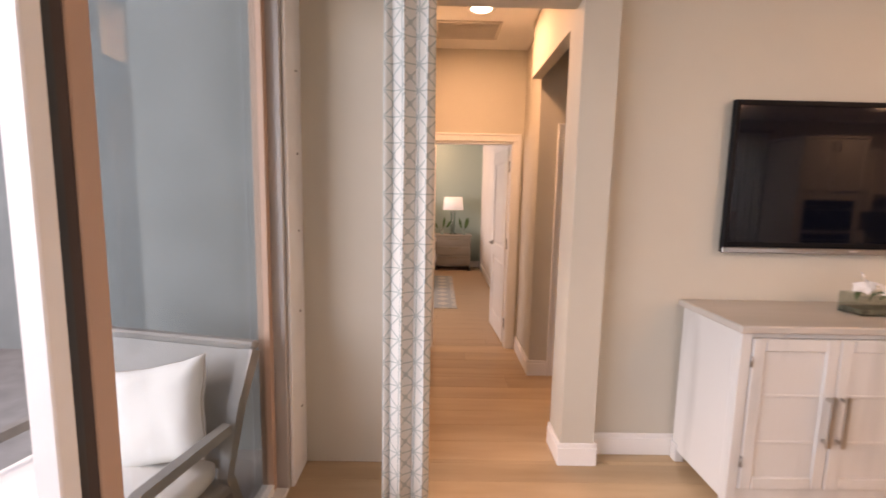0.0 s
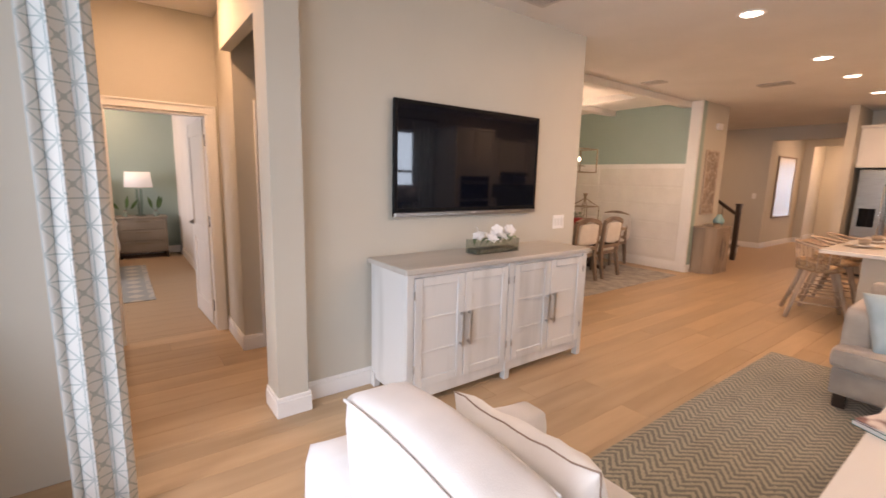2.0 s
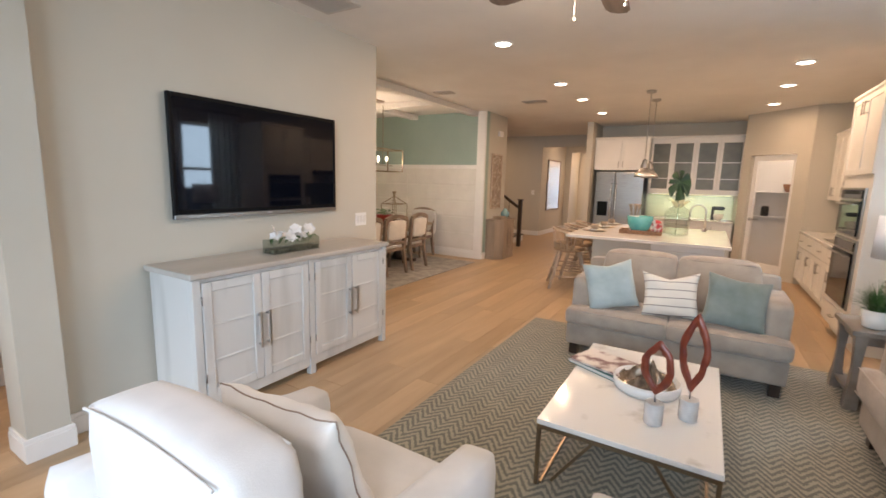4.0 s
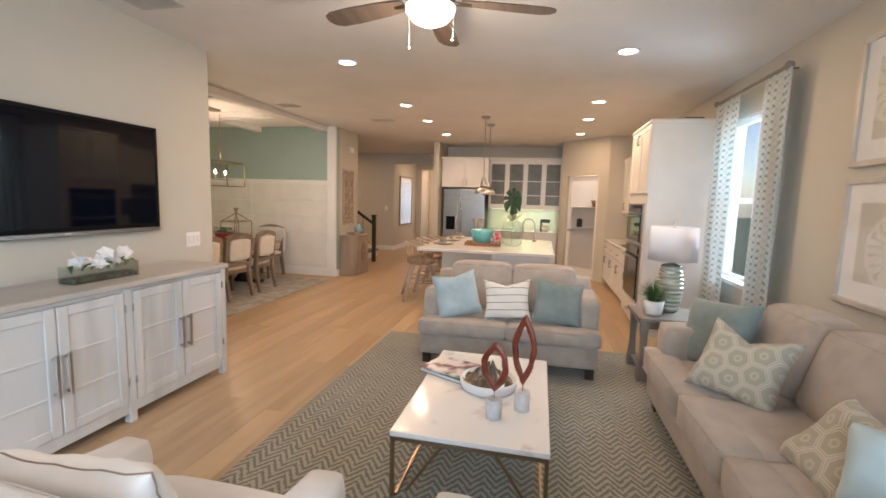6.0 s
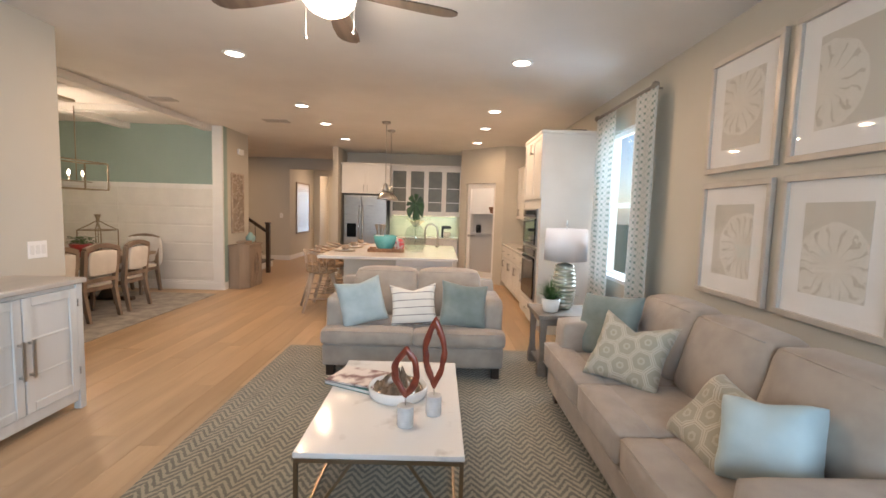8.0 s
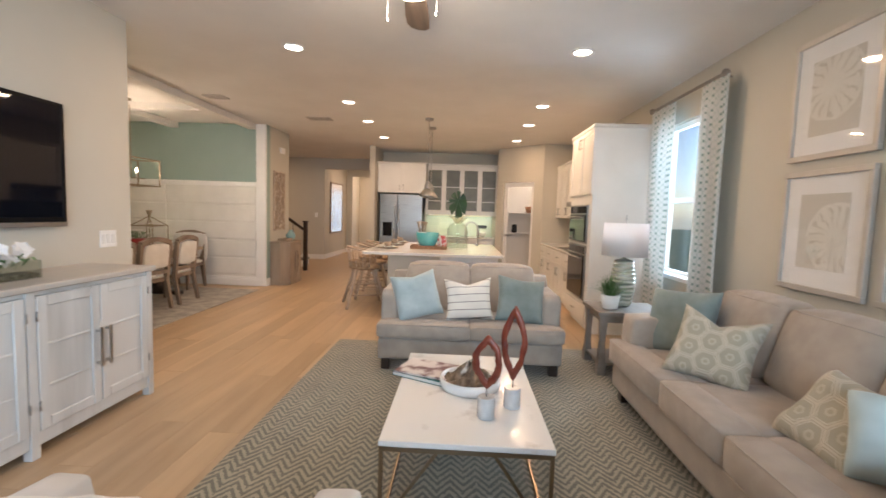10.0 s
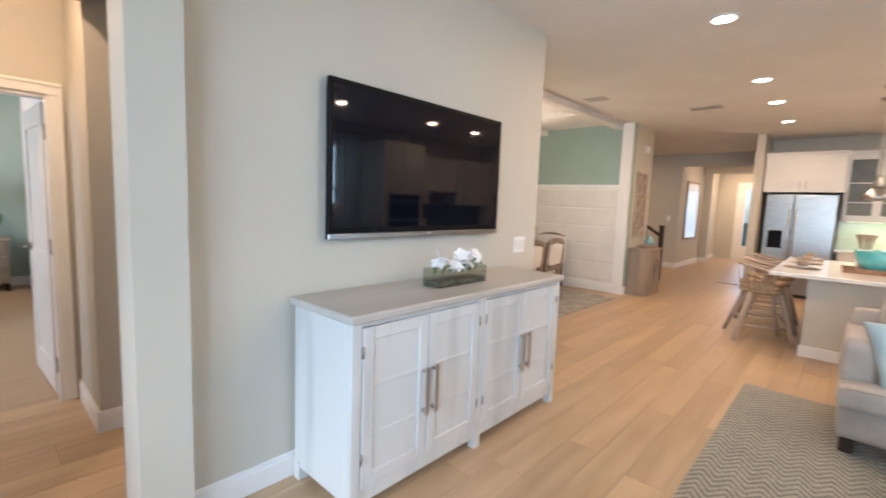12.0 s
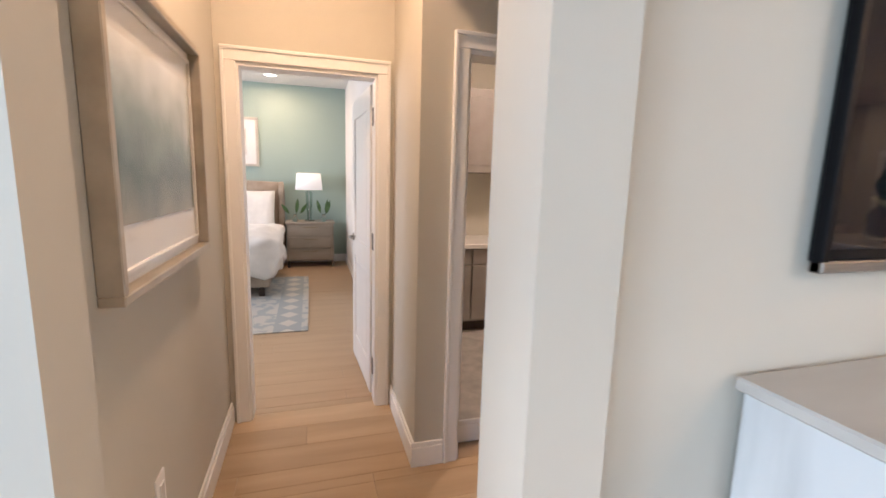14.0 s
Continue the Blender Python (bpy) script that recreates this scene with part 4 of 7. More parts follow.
# ---- south wall: pictures and window ----
def picture(name, label, x, z, w, h, seed, frame_mat, rz=180, y=-2.32, fw=0.035):
    s = thing(name, label, "picture", (x, y, z), rz, "framed prints" if name == "framed_print" else "")
    for n, (a, b_, c, d) in enumerate(((-w / 2, w / 2, -h / 2, -h / 2 + fw), (-w / 2, w / 2, h / 2 - fw, h / 2), (-w / 2, -w / 2 + fw, -h / 2 + fw, h / 2 - fw), (w / 2 - fw, w / 2, -h / 2 + fw, h / 2 - fw))):
        part("frame", block(a, b_, -0.034, -0.002, c, d, bevel=0.003), frame_mat, s)
    part("mat_board", block(-w / 2 + fw, w / 2 - fw, -0.014, -0.008, -h / 2 + fw, h / 2 - fw), MATBOARD, s, "white mat board")
    art = mat("print_%d" % seed, (0.6, 0.58, 0.53), 0.7)
    p = art.node_tree.nodes["Principled BSDF"]
    o = xyz(art)
    f = lambda op, a, b=None: math_node(art, op, a, b)
    cx, cz = ((0.0, -0.08), (-0.02, 0.06), (0.10, -0.04), (-0.12, -0.02))[seed % 4]
    u, v = f("SUBTRACT", o[0], cx), f("SUBTRACT", o[2], cz)
    n = node(art, "ShaderNodeTexNoise", Scale=8.0 + seed, Detail=5.0)
    link(art, coords(art), n.inputs["Vector"])
    ang = f("ADD", f("ARCTAN2", v, u), f("MULTIPLY", n.outputs[0], 0.9))
    r = f("ADD", f("SQRT", f("ADD", f("MULTIPLY", u, u), f("MULTIPLY", v, v))), f("MULTIPLY", n.outputs[0], 0.05))
    cut = f("GREATER_THAN", f("SINE", f("MULTIPLY", ang, 13.0 + 2 * (seed % 3))), f("SUBTRACT", 1.25, f("MULTIPLY", r, 2.6)))
    band = f("MULTIPLY", f("GREATER_THAN", r, 0.075), f("LESS_THAN", r, 0.215))
    rim = f("GREATER_THAN", r, 0.235)
    paper = mix(art, n.outputs[0], (0.72, 0.70, 0.65), (0.60, 0.575, 0.51))
    tone = mix(art, n.outputs[0], (0.30, 0.265, 0.21), (0.52, 0.485, 0.41))
    link(art, mix(art, f("MAXIMUM", f("MULTIPLY", f("MULTIPLY", cut, f("MULTIPLY", band, n.outputs[0])), 1.1), f("MULTIPLY", rim, 0.38)), paper, tone), p.inputs["Base Color"])
    m_ = 0.145 if w < 0.8 else 0.17
    part("print", block(-w / 2 + m_, w / 2 - m_, -0.0165, -0.0142, -h / 2 + m_, h / 2 - m_), art, s, "beige and grey botanical print")
    g = part("glazing", block(-w / 2 + fw, w / 2 - fw, -0.024, -0.022, -h / 2 + fw, h / 2 - fw), PANE, s, "clear picture glass")
    g.visible_shadow = False
    return s


MATBOARD = varied(mat("mat_board", (0.78, 0.77, 0.75), 0.85), (0.77, 0.76, 0.74), (0.80, 0.79, 0.77), 5)
PALEFRAME = varied(mat("silvered_frame", (0.5, 0.46, 0.41), 0.4, 0.3), (0.50, 0.46, 0.41), (0.58, 0.54, 0.48), 8, 6)


PANE = pane_mat("pane_glass")
for i, (px, pz) in enumerate(((3.838, 2.112), (3.838, 1.302), (3.115, 2.112), (3.115, 1.302))):
    picture("framed_print", "silvery framed beige leaf print behind glass above the sofa", px, pz, 0.645, 0.745, i + 1, PALEFRAME)


def window(name, x0, x1, y, z0, z1):
    w = structure(name, block(x0 - 0.07, x1 + 0.07, y + 0.001, y + 0.022, z0 - 0.03, z0, bevel=0.003), TRIM, "white double-hung window")
    for a, b_, c, d in ((x0, x0 + 0.04, z0, z1), (x1 - 0.04, x1, z0, z1), (x0 + 0.04, x1 - 0.04, z0, z0 + 0.05), (x0 + 0.04, x1 - 0.04, z1 - 0.05, z1), (x0 + 0.04, x1 - 0.04, (z0 + z1) / 2 - 0.03, (z0 + z1) / 2 + 0.02)):
        structure("window_frame", block(a, b_, y - 0.10, y - 0.05, c, d, bevel=0.003), TRIM, "white sash frame", w)
    for c, d in ((z0 + 0.05, (z0 + z1) / 2 - 0.03), ((z0 + z1) / 2 + 0.02, z1 - 0.05)):
        g = structure("pane", block(x0 + 0.04, x1 - 0.04, y - 0.078, y - 0.074, c, d), PANE, "clear pane", w)
        g.visible_shadow = False
    structure("window_sill", block(x0 - 0.04, x1 + 0.04, y - 0.05, y + 0.05, z0 + 0.0005, z0 + 0.02, bevel=0.004), TRIM, "white sill", w)


window("window_1", 5.16, 6.06, -2.32, 0.78, 2.33)


def lattice_cloth(name, scale, dots=False):
    m = mat(name, (0.70, 0.71, 0.68), 0.9, sheen=0.2)
    p = m.node_tree.nodes["Principled BSDF"]
    o = xyz(m, "UV")
    u = math_node(m, "MULTIPLY", o[0], scale)
    v = math_node(m, "MULTIPLY", o[1], scale)
    fu, fv = math_node(m, "FRACT", u), math_node(m, "FRACT", v)
    a = math_node(m, "ABSOLUTE", math_node(m, "SUBTRACT", fu, fv))
    b_ = math_node(m, "ABSOLUTE", math_node(m, "SUBTRACT", math_node(m, "ADD", fu, fv), 1.0))
    d1 = math_node(m, "LESS_THAN", a, 0.045)
    d2 = math_node(m, "LESS_THAN", b_, 0.045)
    e = math_node(m, "MINIMUM", fv, math_node(m, "SUBTRACT", 1.0, fv))
    e2 = math_node(m, "MINIMUM", fu, math_node(m, "SUBTRACT", 1.0, fu))
    d3 = math_node(m, "LESS_THAN", math_node(m, "MINIMUM", e, e2), 0.028)
    cu, cv = math_node(m, "SUBTRACT", fu, 0.5), math_node(m, "SUBTRACT", fv, 0.5)
    rr = math_node(m, "ADD", math_node(m, "MULTIPLY", cu, cu), math_node(m, "MULTIPLY", cv, cv))
    dot = math_node(m, "LESS_THAN", rr, 0.035 if dots else 0.012)
    lines = math_node(m, "MAXIMUM", math_node(m, "MAXIMUM", d1, d2), math_node(m, "MAXIMUM", d3, dot))
    if dots:
        lines = math_node(m, "MAXIMUM", dot, math_node(m, "MULTIPLY", math_node(m, "MAXIMUM", d1, d2), 0.5))
    link(m, mix(m, lines, (0.74, 0.75, 0.73), (0.30, 0.40, 0.36) if dots else (0.47, 0.53, 0.52)), p.inputs["Base Color"])
    return m


def drape(name, label, at, rz, width, z0, z1, folds, depth, material, seed=0, sheer=0.0, lean=0.0):
    """A pleated curtain: width along local x, depth along y; cloth mapped by its true length."""
    s = thing(name, label, "curtain", at, rz)
    b = bmesh.new()
    uvl = b.loops.layers.uv.new("UVMap")
    n, rows = folds * 14, 14
    rnd = random.Random(seed)
    ph = [rnd.uniform(-0.4, 0.4) for _ in range(folds + 1)]
    vs, us, acc = [], [], 0.0
    prev = None
    for i in range(n + 1):
        u = i / n
        a = u * folds * 2 * math.pi
        k = ph[int(u * folds)]
        p = (u * width + 0.012 * math.sin(a * 2 + k), depth * math.sin(a + k * 0.6) * (0.8 + 0.2 * math.sin(a * 0.37 + seed)))
        if prev:
            acc += math.hypot(p[0] - prev[0], p[1] - prev[1])
        prev = p
        us.append(acc)
        col = []
        for j in range(rows + 1):
            t = j / rows
            pinch = 1 - 0.35 * max(0, t - 0.86) / 0.14
            sway = 0.008 * noise.noise(Vector((u * 5, t * 2.5, seed)))
            col.append(b.verts.new((p[0] + sway + lean * (1 - t) * u, p[1] * pinch + sway, z0 + (z1 - z0) * t)))
        vs.append(col)
    for i in range(n):
        for j in range(rows):
            f = b.faces.new((vs[i][j], vs[i + 1][j], vs[i + 1][j + 1], vs[i][j + 1]))
            f.smooth = True
            for lp, (ii, jj) in zip(f.loops, ((i, j), (i + 1, j), (i + 1, j + 1), (i, j + 1))):
                lp[uvl].uv = (us[ii], z0 + (z1 - z0) * jj / rows)
    ob = part("cloth", b, material, s)
    sol = ob.modifiers.new("thickness", "SOLIDIFY")
    sol.thickness = 0.003
    return s


LATTICE = translucent(lattice_cloth("lattice_cloth", 9.7), 0.3)
DOTS = translucent(lattice_cloth("dotted_cloth", 17.0, True), 0.4)
drape("curtain", "white curtain with a grey lattice pattern beside the glass door", (0.775, 1.97, 0), 0, 0.200, 0.01, 2.62, 2, 0.024, LATTICE, 1)
drape("curtain", "white curtain with small green dots at the window", (4.71, -2.20, 0), 0, 0.40, 0.02, 2.50, 4, 0.034, DOTS, 2)
drape("curtain", "white curtain with small green dots at the far window side", (5.58, -2.20, 0), 0, 0.54, 0.02, 2.50, 5, 0.030, DOTS, 3)


def rod(at0, at1, r, label, fin_at=None):
    s = thing("curtain_rod", label, "curtain rod", at0)
    d = Vector(at1) - Vector(at0)
    part("rod", tube(bmesh.new(), [(0, 0, 0), d], r, 12), GREYTABLE, s)
    for k in (0, 1):
        c = d * k
        side = -1 if k == 0 else 1
        u = d.normalized() * side
        part("finial", tube(bmesh.new(), [c + u * 0.0, c + u * 0.02, c + u * 0.045, c + u * 0.07, c + u * 0.085], [r, r * 1.8, r * 2.4, r * 1.6, 0.004], 12), GREYTABLE, s)
        part("bracket", tube(bmesh.new(), [c - u * 0.04, c - u * 0.04 + Vector((0, -0.10, 0))], 0.008, 8), GREYTABLE, s)


rod((4.86, -2.219, 2.535), (6.12, -2.219, 2.535), 0.014, "grey wooden curtain rod with round finials above the window")

# ---- sliding glass door in the west wall and the lanai ----
FRAMEW = varied(mat("white_aluminium", (0.72, 0.73, 0.73), 0.4), (0.70, 0.71, 0.71), (0.76, 0.77, 0.77), 5)
BROWNSTRIP = mat("brown_strip", (0.42, 0.29, 0.22), 0.6)
door = structure("door_glass", block(0.19, 0.245, 0.985, 1.035, 0.02, 2.40, bevel=0.004), FRAMEW, "white framed sliding glass door, half open")
structure("gasket", block(0.195, 0.24, 1.037, 1.058, 0.02, 2.40), BLACK, "black weather strip", door)
structure("brush_seal", block(0.20, 0.236, 1.059, 1.092, 0.02, 2.40), mat("dark_brown", (0.055, 0.04, 0.035), 0.9), "dark brown strip", door)
# Tan strip colours in the brown reflection beside the glass.
structure("seal", block(0.20, 0.240, 1.093, 1.16, 0.02, 2.40, bevel=0.003), BROWNSTRIP, "tan strip painting a reflection beside the glass", door)
pn = structure("pane", block(0.213, 0.219, 1.16, 2.09, 0.06, 2.36), pane_mat("door_glass", (0.80, 0.84, 0.85), 0.015), "tall tinted glass pane", door)
pn.visible_shadow = False
structure("bottom_rail", block(0.19, 0.245, 1.16, 2.09, 0.02, 0.06), FRAMEW, "", door)
structure("top_rail", block(0.19, 0.245, 1.16, 2.09, 2.36, 2.40), FRAMEW, "", door)
structure("stile", block(0.19, 0.245, 2.09, 2.13, 0.02, 2.40, bevel=0.003), BROWNSTRIP, "", door)
jm = structure("door_jamb", block(0.18, 0.30, 2.135, 2.29, 0.0, 2.42, bevel=0.004), mat("anodised_grey", (0.42, 0.40, 0.38), 0.45, 0.3), "grey metal door jamb")
structure("jamb_strip", block(0.302, 0.318, 2.16, 2.372, 0.0, 2.42, bevel=0.003), FRAMEW, "white jamb strip", jm)
for z in (0.35, 0.85, 1.25, 1.62, 2.0):
    structure("screw", block(0.318, 0.321, 2.29, 2.30, z, z + 0.01), BLACK, "", jm)
structure("track", block(0.17, 0.30, -1.9, 2.13, -0.011, 0.018, bevel=0.003), FRAMEW, "white door track")
EXTERIOR = varied(mat("grey_stucco", (0.24, 0.26, 0.26), 0.9), (0.22, 0.245, 0.24), (0.26, 0.285, 0.28), 3, 6, bump=0.15, bump_scale=50)
structure("wall_lanai", block(-0.6, 0.739, 2.521, 4.199, -0.15, 3.0), EXTERIOR, "blue-grey stucco outside wall")
structure("wall_lanai", block(-5.0, -0.602, 4.05, 4.199, -0.15, 3.0), EXTERIOR, "blue-grey stucco outside wall")
PATIO = varied(mat("concrete", (0.22, 0.22, 0.21), 0.85), (0.19, 0.19, 0.185), (0.26, 0.26, 0.25), 4, 7, bump=0.4)
structure("patio", block(-5.0, 0.16, -4.0, 4.05, -0.14, -0.03), PATIO, "plain grey concrete patio")


def patio_chair():
    s = thing("patio_chair", "taupe outdoor lounge chair with white cushions on the patio", "armchair", (-0.28, 1.60, -0.03), 258)
    MET = varied(mat("taupe_frame", (0.25, 0.24, 0.22), 0.5), (0.20, 0.19, 0.175), (0.27, 0.255, 0.235), 5)
    for sg in (-1, 1):
        y = sg * 0.40
        part("arm_frame", tube(bmesh.new(), [(0.30, y, 0.0), (0.33, y, 0.25), (0.33, y, 0.47), (0.10, y, 0.52), (-0.30, y, 0.53)], 0.020, square=True), MET, s)
        part("rear_leg", tube(bmesh.new(), [(-0.40, y, 0.0), (-0.28, y, 0.34), (-0.36, y, 0.60), (-0.46, y, 0.80)], [0.020, 0.022, 0.026, 0.030], square=True), MET, s)
    b = bmesh.new()
    n = 10
    for i in range(n):
        z0, z1 = 0.36 + 0.44 * i / n, 0.36 + 0.44 * (i + 1) / n
        x0, x1 = -0.285 - 0.40 * (z0 - 0.34) ** 1.1, -0.285 - 0.40 * (z1 - 0.34) ** 1.1
        quads(b, [(x0, -0.385, z0), (x0, 0.385, z0), (x1, 0.385, z1), (x1, -0.385, z1), (x0 - 0.02, -0.385, z0), (x0 - 0.02, 0.385, z0), (x1 - 0.02, 0.385, z1), (x1 - 0.02, -0.385, z1)],
              [(0, 1, 2, 3), (7, 6, 5, 4), (0, 3, 7, 4), (1, 5, 6, 2)])
    part("back_panel", b, MET, s, "taupe woven back panel")
    part("back_rail", block(-0.50, -0.45, -0.42, 0.42, 0.795, 0.835, bevel=0.010), MET, s)
    part("seat_frame", block(-0.30, 0.34, -0.42, 0.42, 0.26, 0.31, bevel=0.01), MET, s)
    part("seat_cushion", softbox(bmesh.new(), -0.28, 0.36, -0.375, 0.375, 0.31, 0.42, 0.04, 0.02), LINEN, s, "white seat cushion")


patio_chair()
pillow(-0.10, 1.80, 0.56, 0.40, 0.42, 0.14, LINEN, "white square pillow on the outdoor lounge chair", face(262, 24, 14), edge=BROWNPIPE)

# neighbouring house seen through the window
NB = varied(mat("white_siding", (0.6, 0.6, 0.6), 0.8), (0.55, 0.56, 0.57), (0.64, 0.65, 0.66), 3)
ROOF = varied(mat("shingle_roof", (0.07, 0.075, 0.085), 0.9), (0.055, 0.06, 0.07), (0.10, 0.105, 0.115), 6, bump=0.5)
nb = thing("neighbour_house", "white two-storey house with a grey shingled roof beyond the lawn", "house", (9, -17, -0.2))
part("wall", block(-7, 7, -4, 4, 0, 3.2), NB, nb)
rb = bmesh.new()
quads(rb, [(-7.6, 4.6, 3.2), (7.6, 4.6, 3.2), (7.6, -4.6, 3.2), (-7.6, -4.6, 3.2), (-4.5, 0, 5.4), (4.5, 0, 5.4)], [(0, 1, 5, 4), (1, 2, 5), (2, 3, 4, 5), (3, 0, 4), (3, 2, 1, 0)])
part("roof", rb, ROOF, nb, "grey hipped shingle roof")
part("gable", block(-2.2, 1.6, 0.4, 3.2, 3.4, 5.8), NB, nb)
for wx in (-4.5, -1.2, 2.5, 5.2):
    w = part("window", block(wx - 0.5, wx + 0.5, 4.0, 4.04, 1.0, 2.4), TRIM, nb)
    sub("pane", block(wx - 0.43, wx + 0.43, 4.042, 4.05, 1.07, 2.33), BLACKGLASS, w)

# ---- trim ----
TILE_GREY = varied(mat("patterned_tile", (0.4, 0.38, 0.35), 0.5), (0.33, 0.31, 0.29), (0.45, 0.42, 0.39), 10)


def base(x0, x1, y0, y1, h=0.125):
    """A baseboard with a thinner cap along a wall face."""
    b = bmesh.new()
    bx(b, x0, x1, y0, y1, 0.0, h - 0.025, bevel=0.002)
    c = 0.005
    if x1 - x0 > y1 - y0:
        ya, yb = (y0 + c, y1) if facing[-1] < 0 else (y0, y1 - c)
        bx(b, x0, x1, ya, yb, h - 0.0255, h, bevel=0.003)
    else:
        xa, xb = (x0 + c, x1) if facing[-1] < 0 else (x0, x1 - c)
        bx(b, xa, xb, y0, y1, h - 0.0255, h, bevel=0.003)
    return structure("baseboard", b, TRIM, "white moulded baseboard")


facing = [0]
G = 0.016
for f, spec in (
    (1, (0.86, 0.86 + G, 2.52, 4.198)), (-1, (1.76 - G, 1.76, 3.577, 4.198)), (-1, (1.76 - G, 1.90, 3.577 - G, 3.577)),
    (-1, (1.685 - G, 1.685, 2.375, 2.60)), (-1, (1.685 - G, 1.865 + G, 2.375 - G, 2.375)), (1, (1.865, 1.865 + G, 2.375, 2.487)), (-1, (1.865 + G, 4.52, 2.487 - G, 2.487)),
    (1, (4.52, 4.52 + G, 2.487, 7.1)), (1, (0.95, 0.95 + G, 2.36, 2.52)), (1, (0.32, 6.18, -2.32, -2.32 + G)), (-1, (8.42 - G, 8.42, 3.16, 7.1)),
    (-1, (8.42, 9.40, 3.16 - G, 3.16)), (1, (9.40, 9.40 + G, 3.16, 3.4)), (-1, (12.9 - G, 12.9, 3.58, 7.1)), (-1, (12.9, 15.2, 3.58 - G, 3.58)), (1, (11.4, 17.0, 1.84, 1.84 + G)),
    (-1, (1.86 - G, 1.86, 5.2, 9.0)), (-1, (-2.4, 1.86, 9.0 - G, 9.0)), (-1, (10.45 - G, 10.45, 1.72, 1.84)), (1, (2.02, 4.3, 3.70, 3.70 + G)), (-1, (15.32, 17.0, 3.58 - G, 3.58)), (-1, (15.2 - G, 15.2, 3.40, 3.58 - G)),
):
    facing.append(f)
    base(*spec)


def casing(name, x0, x1, y, z1, out=-1, w=0.07, rz=None):
    """White door casing round an opening in a wall that faces -y; outer edges x0, x1, z1."""
    b = bmesh.new()
    for a, c in ((x0, x0 + w), (x1 - w, x1)):
        bx(b, a, c, y - 0.016, y - 0.001, 0, z1 - w, bevel=0.003)
    bx(b, x0, x1, y - 0.016, y - 0.001, z1 - w, z1, bevel=0.003)
    bx(b, x0, x0 + 0.018, y - 0.024, y - 0.016, 0, z1 - 0.0185, bevel=0.003)
    bx(b, x1 - 0.018, x1, y - 0.024, y - 0.016, 0, z1 - 0.0185, bevel=0.003)
    bx(b, x0, x1, y - 0.024, y - 0.016, z1 - 0.018, z1, bevel=0.003)
    ob = structure(name, b, TRIM, "white moulded door casing")
    j = bmesh.new()
    bx(j, x0 + w - 0.006, x0 + w + 0.012, y - 0.001, y + 0.119, 0, z1 - w)
    bx(j, x1 - w - 0.012, x1 - w + 0.006, y - 0.001, y + 0.119, 0, z1 - w)
    bx(j, x0 + w + 0.012, x1 - w - 0.012, y - 0.001, y + 0.119, z1 - w - 0.018, z1 - w)
    structure("door_lining", j, TRIM, "", ob)
    return ob


bedroom_casing = casing("trim_bedroom_door", 0.888, 1.738, 4.20, 2.003)
for z in (0.22, 1.0, 1.72):
    structure("hinge", block(1.6515, 1.6555, 4.262, 4.312, z - 0.05, z + 0.05, bevel=0.001), DARKSTEEL, "nickel hinge plate", bedroom_casing)
casing("trim_laundry_door", 1.902, 2.75, 3.577, 2.003)


def panel_door(name, label, w, h, m, glass=False, knob_side=1, hinges=True):
    d = structure(name, bmesh.new(), TRIM, label)
    b = bmesh.new()
    st = 0.075 if glass else 0.11
    zs = [(0.18, 0.80), (0.93, h - 0.13)]
    if glass:
        zs = [(0.20, h - 0.09)]
    bx(b, 0, st, -0.018, 0.018, 0, h, bevel=0.002)
    bx(b, w - st, w, -0.018, 0.018, 0, h, bevel=0.002)
    edges = [0] + [z for pair in zs for z in pair] + [h]
    for k in range(0, len(edges), 2):
        bx(b, st, w - st, -0.017, 0.017, edges[k], edges[k + 1], bevel=0.002)
    if not glass:
        for za, zb in zs:
            bx(b, st, w - st, -0.008, 0.008, za, zb)
            bx(b, st + 0.03, w - st - 0.03, -0.014, 0.014, za + 0.03, zb - 0.03, bevel=0.006)
    me = d.data
    bmesh.ops.recalc_face_normals(b, faces=b.faces[:])
    b.to_mesh(me)
    b.free()
    d.matrix_world = m
    if glass:
        g = structure("pane", block(st, w - st, -0.003, 0.003, zs[0][0], zs[0][1]), PANE, "clear glass", d)
        g.visible_shadow = False
    kx = w - 0.06 if knob_side > 0 else 0.06
    for sg in (-1, 1):
        k = bmesh.new()
        tube(k, [(kx, sg * 0.018, 0.93), (kx, sg * 0.026, 0.93)], 0.028, 16)
        tube(k, [(kx, sg * 0.026, 0.93), (kx, sg * 0.055, 0.93)], 0.010, 8)
        tube(k, [(kx, sg * 0.052, 0.93), (kx - 0.10 * (1 if knob_side > 0 else -1), sg * 0.052, 0.932)], 0.009, 8)
        structure("door_handle", k, STEEL, "nickel lever handle", d)
    if hinges:
        for z in (0.22, 1.0, h - 0.22):
            k = bmesh.new()
            bx(k, -0.006, 0.02, -0.026, -0.018, z - 0.045, z + 0.045, bevel=0.002)
            tube(k, [(-0.008, -0.022, z - 0.048), (-0.008, -0.022, z + 0.048)], 0.007, 8)
            structure("hinge", k, STEEL, "nickel hinge", d)
    return d


dr = panel_door("door_bedroom", "white two-panel door standing open into the bedroom", 0.72, 1.90, pose(1.665, 4.352, 0.008, 0, 0, 93))
pdoor = panel_door("door_pantry", "white pantry door with a tall clear glass panel", 0.76, 2.01, PANTRY @ pose(0.93, 0.075, 0.008, 0, 0, 180), True)
pc = bmesh.new()
for a, c in ((0.09, 0.155), (0.945, 1.01)):
    bx(pc, a, c, 0.101, 0.117, 0, 2.035, bevel=0.003)
bx(pc, 0.09, 1.01, 0.101, 0.117, 2.035, 2.10, bevel=0.003)
t_ = structure("trim_pantry_door", pc, TRIM, "white door casing")
